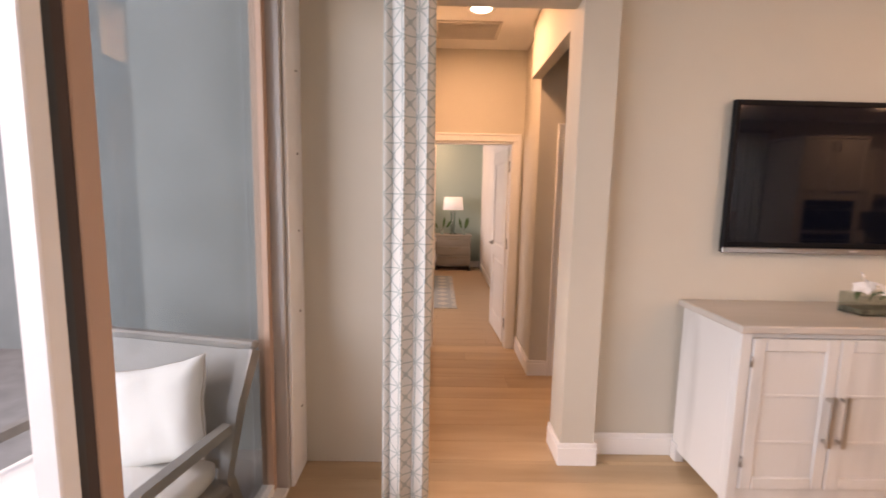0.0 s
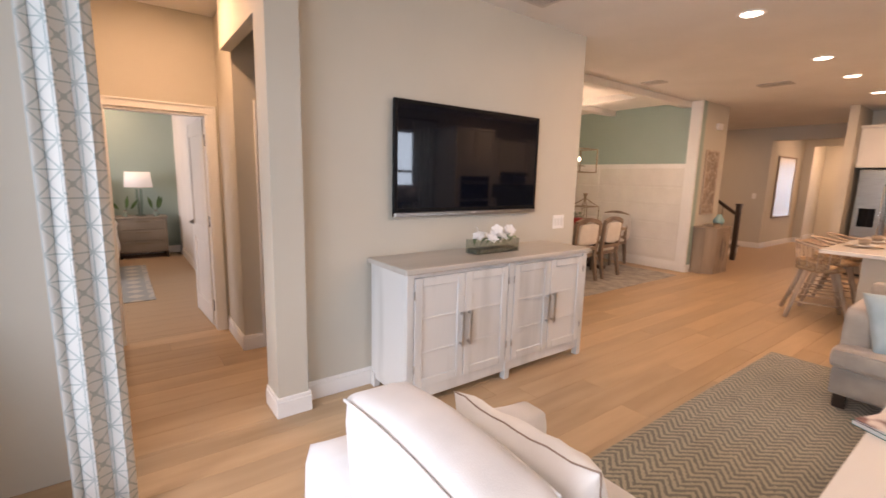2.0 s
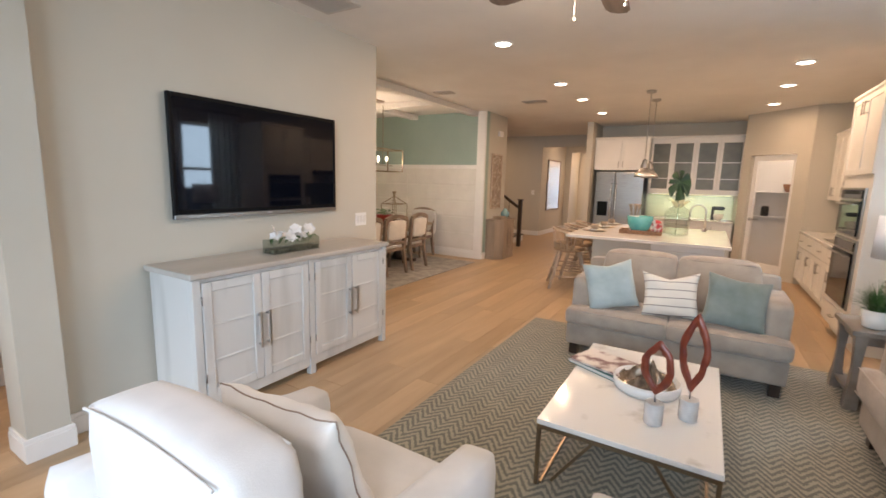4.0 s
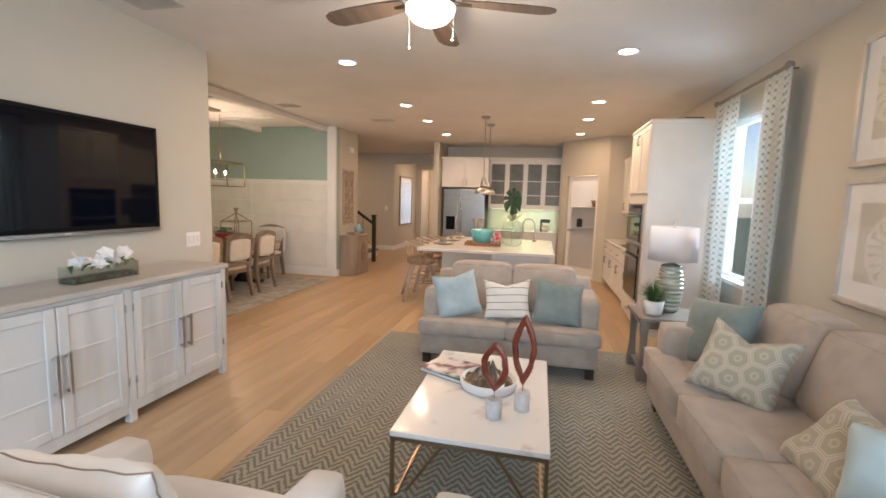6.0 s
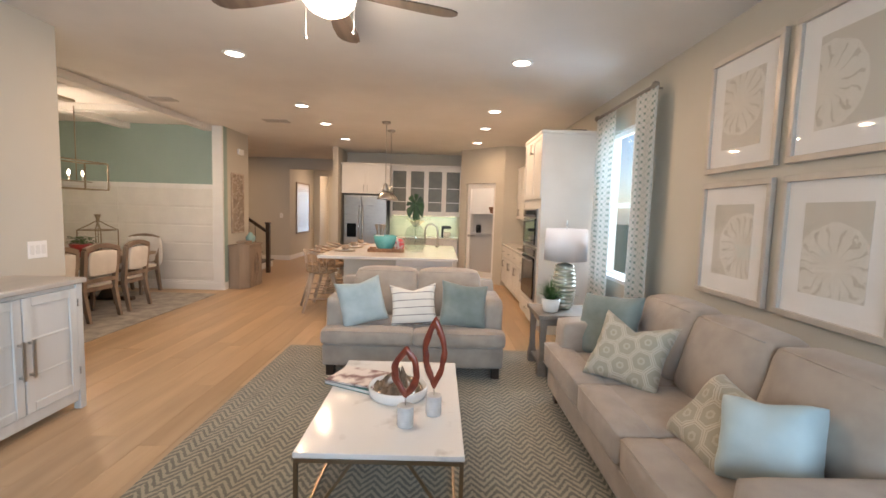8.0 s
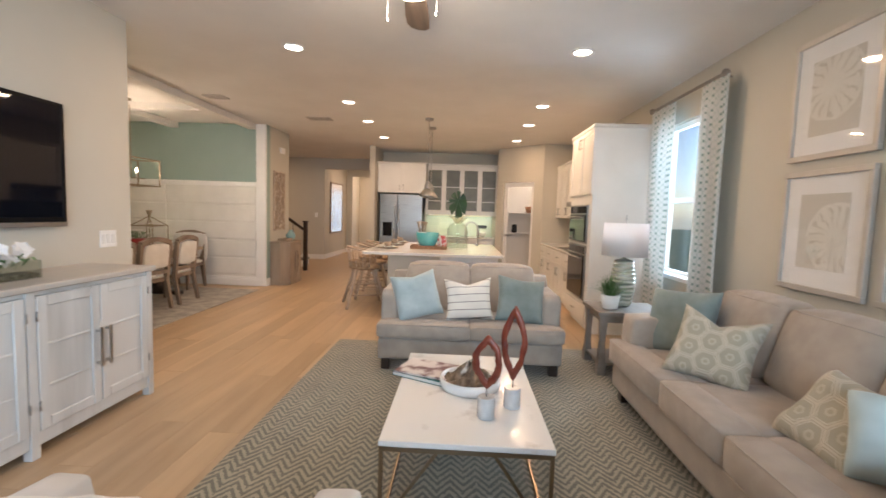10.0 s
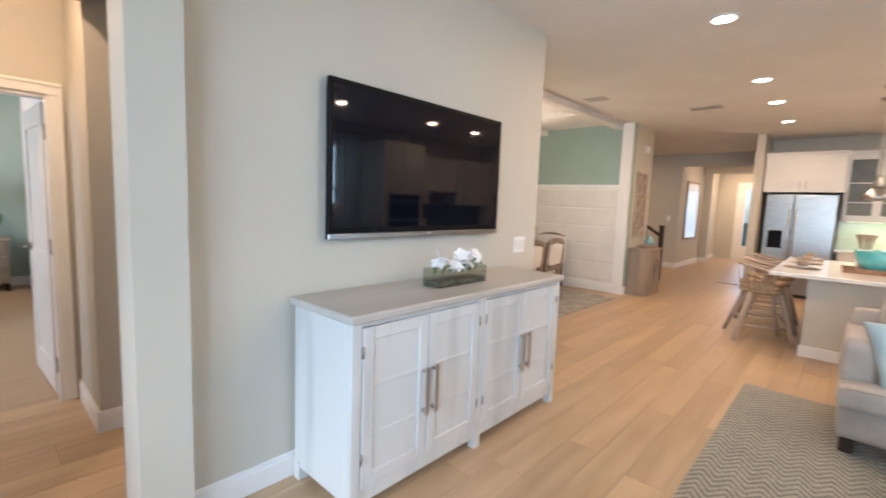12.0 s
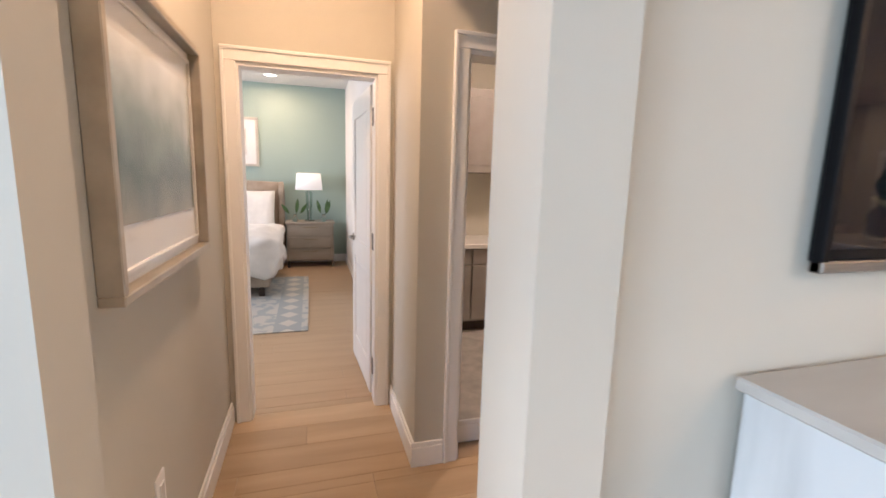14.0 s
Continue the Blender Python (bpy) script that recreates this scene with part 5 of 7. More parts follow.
t_.matrix_world = PANTRY
# pantry inside
structure("wall_pantry_inside", block(11.2, 11.34, -2.3, -1.0, 0, C - 0.002), CEIL, "white pantry wall")
for z in (0.95, 1.4):
    sh = structure("shelf", block(10.85 if z > 1.2 else 11.05, 11.2, -2.3, -1.0, z, z + 0.02, bevel=0.003), TRIM, "white pantry shelf")
single("basket", lathe(bmesh.new(), [(0.12, 0), (0.17, 0.14), (0.165, 0.14), (0.115, 0.01), (0, 0.01)], 20), varied(mat("wicker", (0.25, 0.12, 0.06), 0.8), (0.18, 0.08, 0.04), (0.34, 0.18, 0.10), 40, bump=1.0, bump_scale=60), "brown wicker basket on a pantry shelf", "basket", (11.02, -1.72, 1.42))
single("storage_jar", lathe(bmesh.new(), [(0.06, 0), (0.06, 0.16), (0.05, 0.17), (0.055, 0.18), (0, 0.19)], 18), BLACK, "black storage jar on a pantry shelf", "jar", (11.125, -1.35, 0.97))

# ---- ceiling fittings ----


def can(x, y, z=C):
    s = thing("recessed_light", "round white recessed ceiling light, switched on", "ceiling light", (x, y, z), 0, "recessed lights")
    b = lathe(bmesh.new(), [(0.098, -0.001), (0.098, -0.007), (0.078, -0.010), (0.074, -0.004), (0.074, -0.001)], 28)
    part("trim_ring", b, TRIM, s)
    part("lens", lathe(bmesh.new(), [(0.073, -0.006), (0.0005, -0.0065)], 24), LENS, s, "glowing lens")


LENS = mat("lit_lens", (1, 0.9, 0.75), 0.5, emit=(1.0, 0.86, 0.68), strength=9.0)
# Includes fixtures for the three added lights over foyer and stairs.
for cx, cy in CANS + HALL_AND_ADDED_CANS:
    can(cx, cy)


def vent(x, y, w, d, rz=0, slats=8):
    s = thing("ceiling_vent", "louvred air vent in the white ceiling", "vent", (x, y, C), rz)
    VENT = mat("vent_paint", (0.55, 0.52, 0.48), 0.6)
    for a, b_, c, e in ((-w / 2, w / 2, -d / 2, -d / 2 + 0.02), (-w / 2, w / 2, d / 2 - 0.02, d / 2), (-w / 2, -w / 2 + 0.02, -d / 2 + 0.02, d / 2 - 0.02), (w / 2 - 0.02, w / 2, -d / 2 + 0.02, d / 2 - 0.02)):
        part("frame", block(a, b_, c, e, -0.012, -0.001), VENT, s)
    # Flat black sheet paints the shade between the slats; no duct is built.
    part("backing", block(-w / 2 + 0.02, w / 2 - 0.02, -d / 2 + 0.02, d / 2 - 0.02, -0.003, -0.001), BLACK, s, "black sheet for the shade behind the slats")
    for i in range(slats):
        yy = -d / 2 + 0.02 + (d - 0.04) * (i + 0.5) / slats
        part("slat", tube(bmesh.new(), [(-w / 2 + 0.02, yy, -0.008), (w / 2 - 0.02, yy, -0.008)], 0.004, square=True), VENT, s)


vent(7.87, 2.07, 0.22, 0.36, 0, 14)
vent(6.70, 3.03, 0.20, 0.26, 0, 10)
vent(3.50, 2.10, 0.34, 0.34, 0, 12)
vent(1.2, 3.75, 0.5, 0.36, 0, 12)


def fan(x, y):
    s = thing("ceiling_fan", "five-blade ceiling fan with brown blades and a lit glass bowl", "ceiling fan", (x, y, 0))
    BL = varied(mat("fan_blade_wood", (0.10, 0.075, 0.06), 0.45), (0.085, 0.062, 0.05), (0.15, 0.115, 0.09), 6, 6, (0.3, 3, 1))
    part("canopy", lathe(bmesh.new(), [(0.03, 2.64), (0.07, 2.70), (0.075, 2.729)], 24), BRONZE, s)
    part("downrod", tube(bmesh.new(), [(0, 0, 2.58), (0, 0, 2.66)], 0.013, 10), BRONZE, s)
    part("motor_housing", lathe(bmesh.new(), [(0.07, 2.475), (0.125, 2.49), (0.135, 2.54), (0.11, 2.58), (0.03, 2.60)], 32), mat("fan_bronze", (0.10, 0.065, 0.045), 0.35, 0.7), s, "dark bronze motor housing")
    part("light_bowl", lathe(bmesh.new(), [(0.001, 2.385), (0.05, 2.390), (0.095, 2.412), (0.128, 2.450), (0.132, 2.474)], 32), mat("lit_bowl", (1, 0.92, 0.8), 0.4, emit=(1.0, 0.88, 0.70), strength=4.5), s, "glowing frosted glass bowl")
    for k in range(5):
        a = math.radians(3 + 72 * k)
        m = Matrix.Rotation(a, 4, "Z")
        b = bmesh.new()
        pts = [(0.16, 0.045), (0.30, 0.062), (0.50, 0.074), (0.63, 0.070), (0.675, 0.045), (0.69, 0.0)]
        ring = [(px, py) for px, py in pts] + [(px, -py) for px, py in pts[-2::-1]]
        tilt = 0.16
        top = [b.verts.new(m @ Vector((px, py, 2.518 + py * tilt))) for px, py in ring]
        low = [b.verts.new(m @ Vector((px, py, 2.510 + py * tilt))) for px, py in ring]
        b.faces.new(top)
        b.faces.new(low[::-1])
        for i in range(len(ring)):
            j = (i + 1) % len(ring)
            b.faces.new((top[i], low[i], low[j], top[j]))
        bl = part("blade", b, BL, s, "dark brown wooden blade")
        c = bmesh.new()
        tube(c, [m @ Vector(p) for p in ((0.10, 0, 2.505), (0.15, 0, 2.506), (0.22, 0, 2.507))], [0.014, 0.010, 0.012], 6)
        sub("blade_arm", c, BRONZE, bl)
    for cx, cy, l in ((0.03, 0.125, 0.17), (0.0, -0.125, 0.15)):
        c = part("pull_chain", tube(bmesh.new(), [(cx, cy, 2.47), (cx, cy, 2.47 - l)], 0.0022, 6), NICKEL, s)
        sub("knob", lathe(bmesh.new(), [(0.001, 2.47 - l - 0.022), (0.010, 2.47 - l - 0.012), (0.004, 2.47 - l)], 10, (cx, cy)), NICKEL, c)


fan(3.35, 0.13)
fl = bpy.data.lights.new("fan_lamp", "POINT")
fl.energy, fl.color, fl.shadow_soft_size = 30, (1.0, 0.80, 0.58), 0.09
fo = new("fan_lamp", fl)
fo.location = (3.35, 0.13, 2.28)

# ---- kitchen ----


def shaker(b, x0, x1, z0, z1, y, f=0.05):
    """A shaker front facing +y on the plane y."""
    bx(b, x0, x0 + f, y, y + 0.018, z0, z1, bevel=0.0015)
    bx(b, x1 - f, x1, y, y + 0.018, z0, z1, bevel=0.0015)
    bx(b, x0 + f, x1 - f, y, y + 0.018, z0, z0 + f, bevel=0.0015)
    bx(b, x0 + f, x1 - f, y, y + 0.018, z1 - f, z1, bevel=0.0015)
    bx(b, x0 + f, x1 - f, y, y + 0.009, z0 + f, z1 - f)


def handle(parent, x, y, z, l=0.13, vertical=True):
    b = bmesh.new()
    d = Vector((0, 0, l / 2)) if vertical else Vector((l / 2, 0, 0))
    c = Vector((x, y + 0.03, z))
    tube(b, [c - d, c + d], 0.005, 8)
    for k in (-0.8, 0.8):
        tube(b, [c + d * k, c + d * k - Vector((0, 0.03, 0))], 0.004, 6)
    sub("handle", b, STEEL, parent, "brushed steel bar handle")


def cabinet(name, label, m, w, d, z0, z1, fronts, toe=0.0, crown=False):
    """A cabinet unit in a frame of its own whose front looks along +y; fronts: (x0, x1, z0, z1, kind)."""
    s = thing(name, label, "cabinet")
    part("body", block(0, w, 0, d - 0.001, z0 + toe, z1), CABINET, s)
    if toe:
        part("toe_kick", block(0.01, w - 0.01, 0.02, d - 0.07, 0, toe), CABINET, s)
    for x0, x1, a, c, kind in fronts:
        b = bmesh.new()
        if kind == "drawer":
            bx(b, x0 + 0.003, x1 - 0.003, d, d + 0.018, a + 0.003, c - 0.003, bevel=0.002)
        elif kind == "glass":
            f = 0.05
            for p in ((x0 + 0.003, x0 + f, a, c), (x1 - f, x1 - 0.003, a, c), (x0 + f, x1 - f, a, a + f), (x0 + f, x1 - f, c - f, c)):
                bx(b, p[0], p[1], d, d + 0.018, p[2], p[3], bevel=0.0015)
        else:
            shaker(b, x0 + 0.003, x1 - 0.003, a + 0.003, c - 0.003, d)
        dr_ = part("drawer_front" if kind == "drawer" else "door", b, CABINET, s)
        if kind == "glass":
            sub("pane", block(x0 + 0.05, x1 - 0.05, d + 0.006, d + 0.010, a + 0.05, c - 0.05), RIBBED, dr_, "pale patterned glass")
            continue
        if kind == "drawer":
            handle(dr_, (x0 + x1) / 2, d + 0.018, (a + c) / 2, 0.12, False)
        else:
            handle(dr_, x1 - 0.04 if kind == "l" else x0 + 0.04, d + 0.018, (a + 0.12 if z0 > 1.0 else c - 0.12))
    if crown:
        part("crown", block(-0.015, w + 0.015, 0, d + 0.03, z1, z1 + 0.045, bevel=0.012), CABINET, s)
    s.matrix_world = m
    return s


RIBBED = varied(mat("cabinet_glass", (0.1, 0.12, 0.11), 0.3, spec=0.3), (0.11, 0.12, 0.10), (0.17, 0.175, 0.15), 3, 3)
SOUTH = lambda x: pose(x, -2.315, 0)
WESTF = lambda x, y: pose(x, y, 0, 0, 0, 90)
D1 = 0.69
tall = cabinet("oven_cabinet", "tall white cabinet with two built-in ovens", pose(6.19, -2.315, 0), 0.96, D1, 0, 2.36,
               [(0.0, 0.48, 1.62, 2.36, "l"), (0.48, 0.96, 1.62, 2.36, "r"), (0.0, 0.96, 0.12, 0.33, "drawer")], 0.10, True)


def oven():
    for nm, z0, z1, lab in (("wall_oven", 0.37, 1.02, "black glass wall oven in the tall white cabinet"), ("microwave_oven", 1.04, 1.50, "black built-in microwave above the wall oven")):
        s = thing(nm, lab, "oven", (6.30, -2.315 + D1, 0))
        part("body", block(0, 0.74, 0.0, 0.02, z0, z1, bevel=0.004), STEEL, s, "stainless surround")
        part("door", block(0.02, 0.72, 0.02, 0.035, z0 + 0.02, z1 - 0.12, bevel=0.004), BLACKGLASS, s, "black glass door")
        part("control_panel", block(0.02, 0.72, 0.02, 0.03, z1 - 0.10, z1 - 0.02, bevel=0.002), BLACKGLASS, s)
        b = tube(bmesh.new(), [(0.06, 0.07, z1 - 0.15), (0.68, 0.07, z1 - 0.15)], 0.010, 10)
        tube(b, [(0.08, 0.03, z1 - 0.15), (0.08, 0.07, z1 - 0.15)], 0.006, 6)
        tube(b, [(0.66, 0.03, z1 - 0.15), (0.66, 0.07, z1 - 0.15)], 0.006, 6)
        part("handle", b, STEEL, s, "steel towel-bar handle")


oven()
for x, w in ((7.16, 0.62), (7.79, 0.62), (8.42, 0.62), (9.05, 0.62)):
    cabinet("base_cabinet", "white base cabinet with a drawer over two doors", pose(x, -2.315, 0), w, 0.60, 0, 0.80,
            [(0, w, 0.62, 0.80, "drawer"), (0, w / 2, 0.11, 0.61, "l"), (w / 2, w, 0.11, 0.61, "r")], 0.10)
for x, w in ((7.16, 0.50), (8.46, 0.60), (9.07, 0.60)):
    cabinet("wall_cabinet", "white shaker wall cabinet with two doors", pose(x, -2.315, 0), w, 0.34, 1.33, 2.26,
            [(0, w / 2, 1.33, 2.26, "l"), (w / 2, w, 1.33, 2.26, "r")], 0, True)
hd = thing("range_hood_cabinet", "white cabinet with a hood above the cooktop", "cabinet", (7.67, -2.315, 0))
part("body", block(0, 0.78, 0, 0.34, 1.60, 2.26), CABINET, hd)
part("hood", block(0, 0.78, 0, 0.45, 1.52, 1.60, bevel=0.01), STEEL, hd, "steel hood")
single("countertop", block(7.155, 9.67, -2.315, -1.69, 0.805, 0.84, bevel=0.004), QUARTZ, "white quartz worktop along the cabinets", "countertop")
single("cooktop", block(7.68, 8.42, -2.2, -1.76, 0.8405, 0.852, bevel=0.003), BLACKGLASS, "black glass cooktop on the worktop", "cooktop")
BACKSPLASH = varied(mat("glass_tile", (0.16, 0.19, 0.18), 0.15), (0.13, 0.16, 0.15), (0.21, 0.24, 0.22), 3, per_object=0.12)
LIMETILE = varied(mat("pale_tile", (0.50, 0.52, 0.42), 0.2), (0.47, 0.50, 0.40), (0.55, 0.57, 0.47), 3, per_object=0.06)
# fridge wall (faces -x): local x runs to +y... a unit turned by 90 degrees faces -x
FX = 11.35


def fridge():
    s = thing("refrigerator", "stainless side-by-side refrigerator with a water dispenser", "refrigerator", (10.72, 0.72, 0))
    W, H, D = 0.93, 1.74, 0.60
    part("body", block(0.04, D, 0, W, 0.0, H, bevel=0.004), BLACK, s, "dark grey casing")
    for nm, y0, y1 in (("freezer_door", W - 0.375, W), ("fridge_door", 0.0, W - 0.385)):
        d = part(nm, block(-0.02, 0.035, y0, y1, 0.06, H - 0.01, bevel=0.010, seg=2), STEEL, s, "brushed stainless door")
        hy = y0 + 0.04 if nm == "freezer_door" else y1 - 0.04
        b = tube(bmesh.new(), [(-0.022, hy, 0.50), (-0.065, hy, 0.54), (-0.07, hy, 1.0), (-0.065, hy, 1.46), (-0.022, hy, 1.50)], 0.012, 10)
        sub("handle", b, mat("bright_steel", (0.7, 0.7, 0.7), 0.2, 1.0), d, "long bright steel handle")
        if nm == "freezer_door":
            sub("dispenser", block(-0.026, -0.0205, y0 + 0.10, y1 - 0.07, 0.82, 1.12, bevel=0.002), BLACKGLASS, d, "black water dispenser")
    part("grille", block(0.0, 0.05, 0.01, W - 0.01, 0.0, 0.055), BLACK, s)


fridge()
cabinet("fridge_cabinet", "white two-door cabinet above the refrigerator", pose(11.348, 0.66, 0, 0, 0, 90), 1.05, 0.62, 1.77, 2.39,
        [(0.0, 0.525, 1.77, 2.39, "l"), (0.525, 1.05, 1.77, 2.39, "r")], 0, True)
for y in (-0.93, -0.53, -0.13, 0.27):
    w = 0.398
    c_ = cabinet("glass_cabinet", "white wall cabinet with a patterned glass door", pose(11.348, y, 0, 0, 0, 90), w, 0.34, 1.32, 2.41,
                 [(0, w, 1.37, 2.36, "glass")], 0, True)
    for zz in (1.62, 1.93):
        pb = part("shelf", block(0.05, w - 0.05, 0.3505, 0.352, zz, zz + 0.014), CABINET, c_)
for y in (-0.86, -0.10):
    cabinet("base_cabinet", "white base cabinet under the lit backsplash", pose(11.348, y, 0, 0, 0, 90), 0.75, 0.60, 0, 0.80,
            [(0, 0.375, 0.11, 0.79, "l"), (0.375, 0.75, 0.11, 0.79, "r")], 0.10)
single("countertop", block(10.70, 11.348, -0.87, 0.70, 0.805, 0.84, bevel=0.004), QUARTZ, "white quartz worktop under the glass cabinets", "countertop")
uc = bpy.data.lights.new("under_cabinet_lamp", "AREA")
uc.shape, uc.size, uc.size_y, uc.energy, uc.color = "RECTANGLE", 0.05, 1.4, 5, (0.95, 1.0, 0.62)
uo = new("under_cabinet_lamp", uc)
uo.location = (11.14, -0.1, 1.30)
st = thing("under_cabinet_light", "lit strip light under the glass cabinets", "light", (11.12, -0.8, 1.306))
part("strip", block(0, 0.04, 0, 1.4, 0, 0.012), mat("lit_strip", (1, 1, 0.8), 0.5, emit=(0.95, 1.0, 0.6), strength=0.9), st)


def faucet(x, y, z, rz=0):
    s = thing("kitchen_faucet", "tall arched nickel kitchen faucet", "faucet", (x, y, z), rz)
    pts = [(0, 0, 0), (0, 0, 0.28)] + [(0.10 - 0.10 * math.cos(a), 0, 0.28 + 0.10 * math.sin(a)) for a in [math.pi * k / 10 for k in range(1, 11)]] + [(0.20, 0, 0.20)]
    part("spout", tube(bmesh.new(), pts, 0.014, 10), NICKEL, s)
    part("spray_head", tube(bmesh.new(), [(0.20, 0, 0.13), (0.20, 0, 0.21)], 0.020, 10), NICKEL, s)
    part("base_ring", lathe(bmesh.new(), [(0.03, 0), (0.03, 0.03), (0.016, 0.05)], 16), NICKEL, s)
    part("lever", tube(bmesh.new(), [(0, -0.015, 0.09), (0, -0.08, 0.13)], 0.006, 8), NICKEL, s)


faucet(8.35, -0.42, 0.835, 90)

# ---- island ----
ISX0, ISX1 = 6.64, 8.75
isl = thing("kitchen_island", "white kitchen island with panelled end and an overhanging top", "kitchen island", (0, 0, 0))
part("body", block(6.86, 8.65, -0.62, 0.80, 0.10, 0.79), CABINET, isl)
part("toe_kick", block(6.90, 8.60, -0.58, 0.76, 0, 0.10), CABINET, isl)
part("end_panel", block(6.835, 6.86, 0.10, 0.80, 0.0, 0.79, bevel=0.003), WALL, isl, "beige painted end panel")
part("end_post", block(6.78, 6.86, -0.63, 0.10, 0.0, 0.70, bevel=0.004), CABINET, isl, "white end cabinet")
part("end_moulding", block(6.77, 6.86, -0.64, 0.11, 0.70, 0.79, bevel=0.010), CABINET, isl)
part("plinth", block(6.822, 6.86, 0.10, 0.815, 0.0, 0.11, bevel=0.003), TRIM, isl, "white baseboard")
single("island_countertop", block(ISX0, ISX1, -0.70, 1.10, 0.792, 0.83, bevel=0.005), QUARTZ, "white quartz island worktop with place settings on it", "countertop")
IZ = 0.83


def stool(x, y, rz):
    s = thing("counter_stool", "woven rattan counter stool with splayed pale wooden legs", "stool", (x, y, 0), rz, "stools at the island")
    PALE = varied(mat("pale_wood", (0.42, 0.33, 0.25), 0.6), (0.36, 0.28, 0.21), (0.52, 0.42, 0.33), 6, 5, (1, 1, 0.2))
    RATTAN = varied(mat("rattan", (0.34, 0.23, 0.13), 0.7), (0.24, 0.15, 0.085), (0.46, 0.33, 0.20), 50, 4, bump=0.8, bump_scale=80)
    part("seat", lathe(bmesh.new(), [(0.17, 0.52), (0.215, 0.54), (0.215, 0.565), (0.19, 0.575), (0.0, 0.565)], 24), RATTAN, s, "woven brown seat")
    rim = []
    for k in range(21):
        a = math.radians(-20 + 220 * k / 20)
        rim.append((0.245 * math.cos(a), 0.245 * math.sin(a), 0.78 + 0.06 * max(0, math.sin(a))))
    part("back_rail", tube(bmesh.new(), rim, 0.014, 8), PALE, s, "curved pale back rail")
    w = bmesh.new()
    n, rws = 24, 5
    gr = []
    for j in range(rws):
        t = j / (rws - 1)
        gr.append([w.verts.new(((0.21 + 0.012 * t) * math.cos(math.radians(-10 + 200 * k / n)), (0.21 + 0.012 * t) * math.sin(math.radians(-10 + 200 * k / n)), 0.56 + (0.07 + 0.02 * max(0, math.sin(math.radians(-10 + 200 * k / n)))) * t)) for k in range(n + 1)])
    for j in range(rws - 1):
        for k in range(n):
            w.faces.new((gr[j][k], gr[j][k + 1], gr[j + 1][k + 1], gr[j + 1][k])).smooth = True
    ob = part("woven_back", w, RATTAN, s, "woven brown back")
    ob.modifiers.new("thickness", "SOLIDIFY").thickness = 0.012
    for k in range(9):
        a = math.radians(-10 + 25 * k)
        part("spindle", tube(bmesh.new(), [(0.212 * math.cos(a), 0.212 * math.sin(a), 0.57), (0.243 * math.cos(a), 0.243 * math.sin(a), 0.78 + 0.06 * max(0, math.sin(a)))], 0.006, 6), PALE, s)
    for sx in (-1, 1):
        for sy in (-1, 1):
            part("leg", tube(bmesh.new(), [(sx * 0.26, sy * 0.27, 0.0), (sx * 0.13, sy * 0.13, 0.53)], [0.020, 0.026], 8), PALE, s)
        for z, yy in ((0.18, 0.215), (0.33, 0.18)):
            xx = 0.26 - 0.13 * z / 0.53
            part("rung", tube(bmesh.new(), [(sx * xx, -yy, z), (sx * xx, yy, z)], 0.009, 8), PALE, s)
    for sy in (-1, 1):
        part("footrest", tube(bmesh.new(), [(-0.185, sy * 0.20, 0.24), (0.185, sy * 0.20, 0.24)], 0.009, 8), PALE, s)
    return s


first = stool(7.26, 1.20, 20)
for x, r in ((7.93, 14), (8.60, 6)):
    copy_thing(first, pose(x, 1.22, 0, 0, 0, r))


def setting(x, y):
    s = thing("place_setting", "stacked plates with a wooden cup on the island", "tableware", (x, y, IZ + 0.001))
    part("charger", lathe(bmesh.new(), [(0.11, 0), (0.155, 0.008), (0.15, 0.014), (0, 0.008)], 28), GREYWOOD, s, "dark woven charger")
    part("plate", lathe(bmesh.new(), [(0.07, 0.014), (0.115, 0.026), (0.11, 0.03), (0, 0.02)], 28), CERAMIC, s)
    part("cup", lathe(bmesh.new(), [(0.03, 0.022), (0.048, 0.04), (0.052, 0.085), (0.047, 0.085), (0.04, 0.045), (0, 0.04)], 20), GREYWOOD, s, "brown cup")


for x in (7.28, 7.92, 8.5):
    setting(x, 0.88)


def tray():
    s = thing("serving_tray", "brown woven tray with bowl and utensils on the island", "tray", (7.42, 0.31, IZ + 0.001), 4)
    WK = varied(mat("tray_wicker", (0.28, 0.15, 0.08), 0.7), (0.20, 0.10, 0.05), (0.36, 0.20, 0.11), 50, bump=0.8, bump_scale=60)
    b = block(-0.15, 0.15, -0.26, 0.26, 0, 0.012)
    for a in ((-0.15, -0.14, -0.26, 0.26), (0.14, 0.15, -0.26, 0.26), (-0.14, 0.14, -0.26, -0.25), (-0.14, 0.14, 0.25, 0.26)):
        bx(b, *a, 0.012, 0.05, bevel=0.003)
    part("tray_body", b, WK, s)


tray()
AQUAGLAZE = varied(mat("aqua_glaze", (0.10, 0.42, 0.44), 0.2, coat=0.5), (0.07, 0.36, 0.38), (0.16, 0.50, 0.52), 6)
single("mixing_bowl", lathe(bmesh.new(), [(0.06, 0), (0.12, 0.05), (0.155, 0.13), (0.168, 0.22), (0.160, 0.22), (0.146, 0.13), (0.11, 0.06), (0, 0.02)], 28), AQUAGLAZE, "glossy aqua bowl on the woven tray", "bowl", (7.40, 0.33, IZ + 0.014))
ut = thing("utensil_crock", "white crock of wooden spoons on the woven tray", "utensils", (7.50, 0.42, IZ + 0.014))
part("crock", lathe(bmesh.new(), [(0.05, 0), (0.065, 0.22), (0.06, 0.22), (0, 0.02)], 20), CERAMIC, ut)
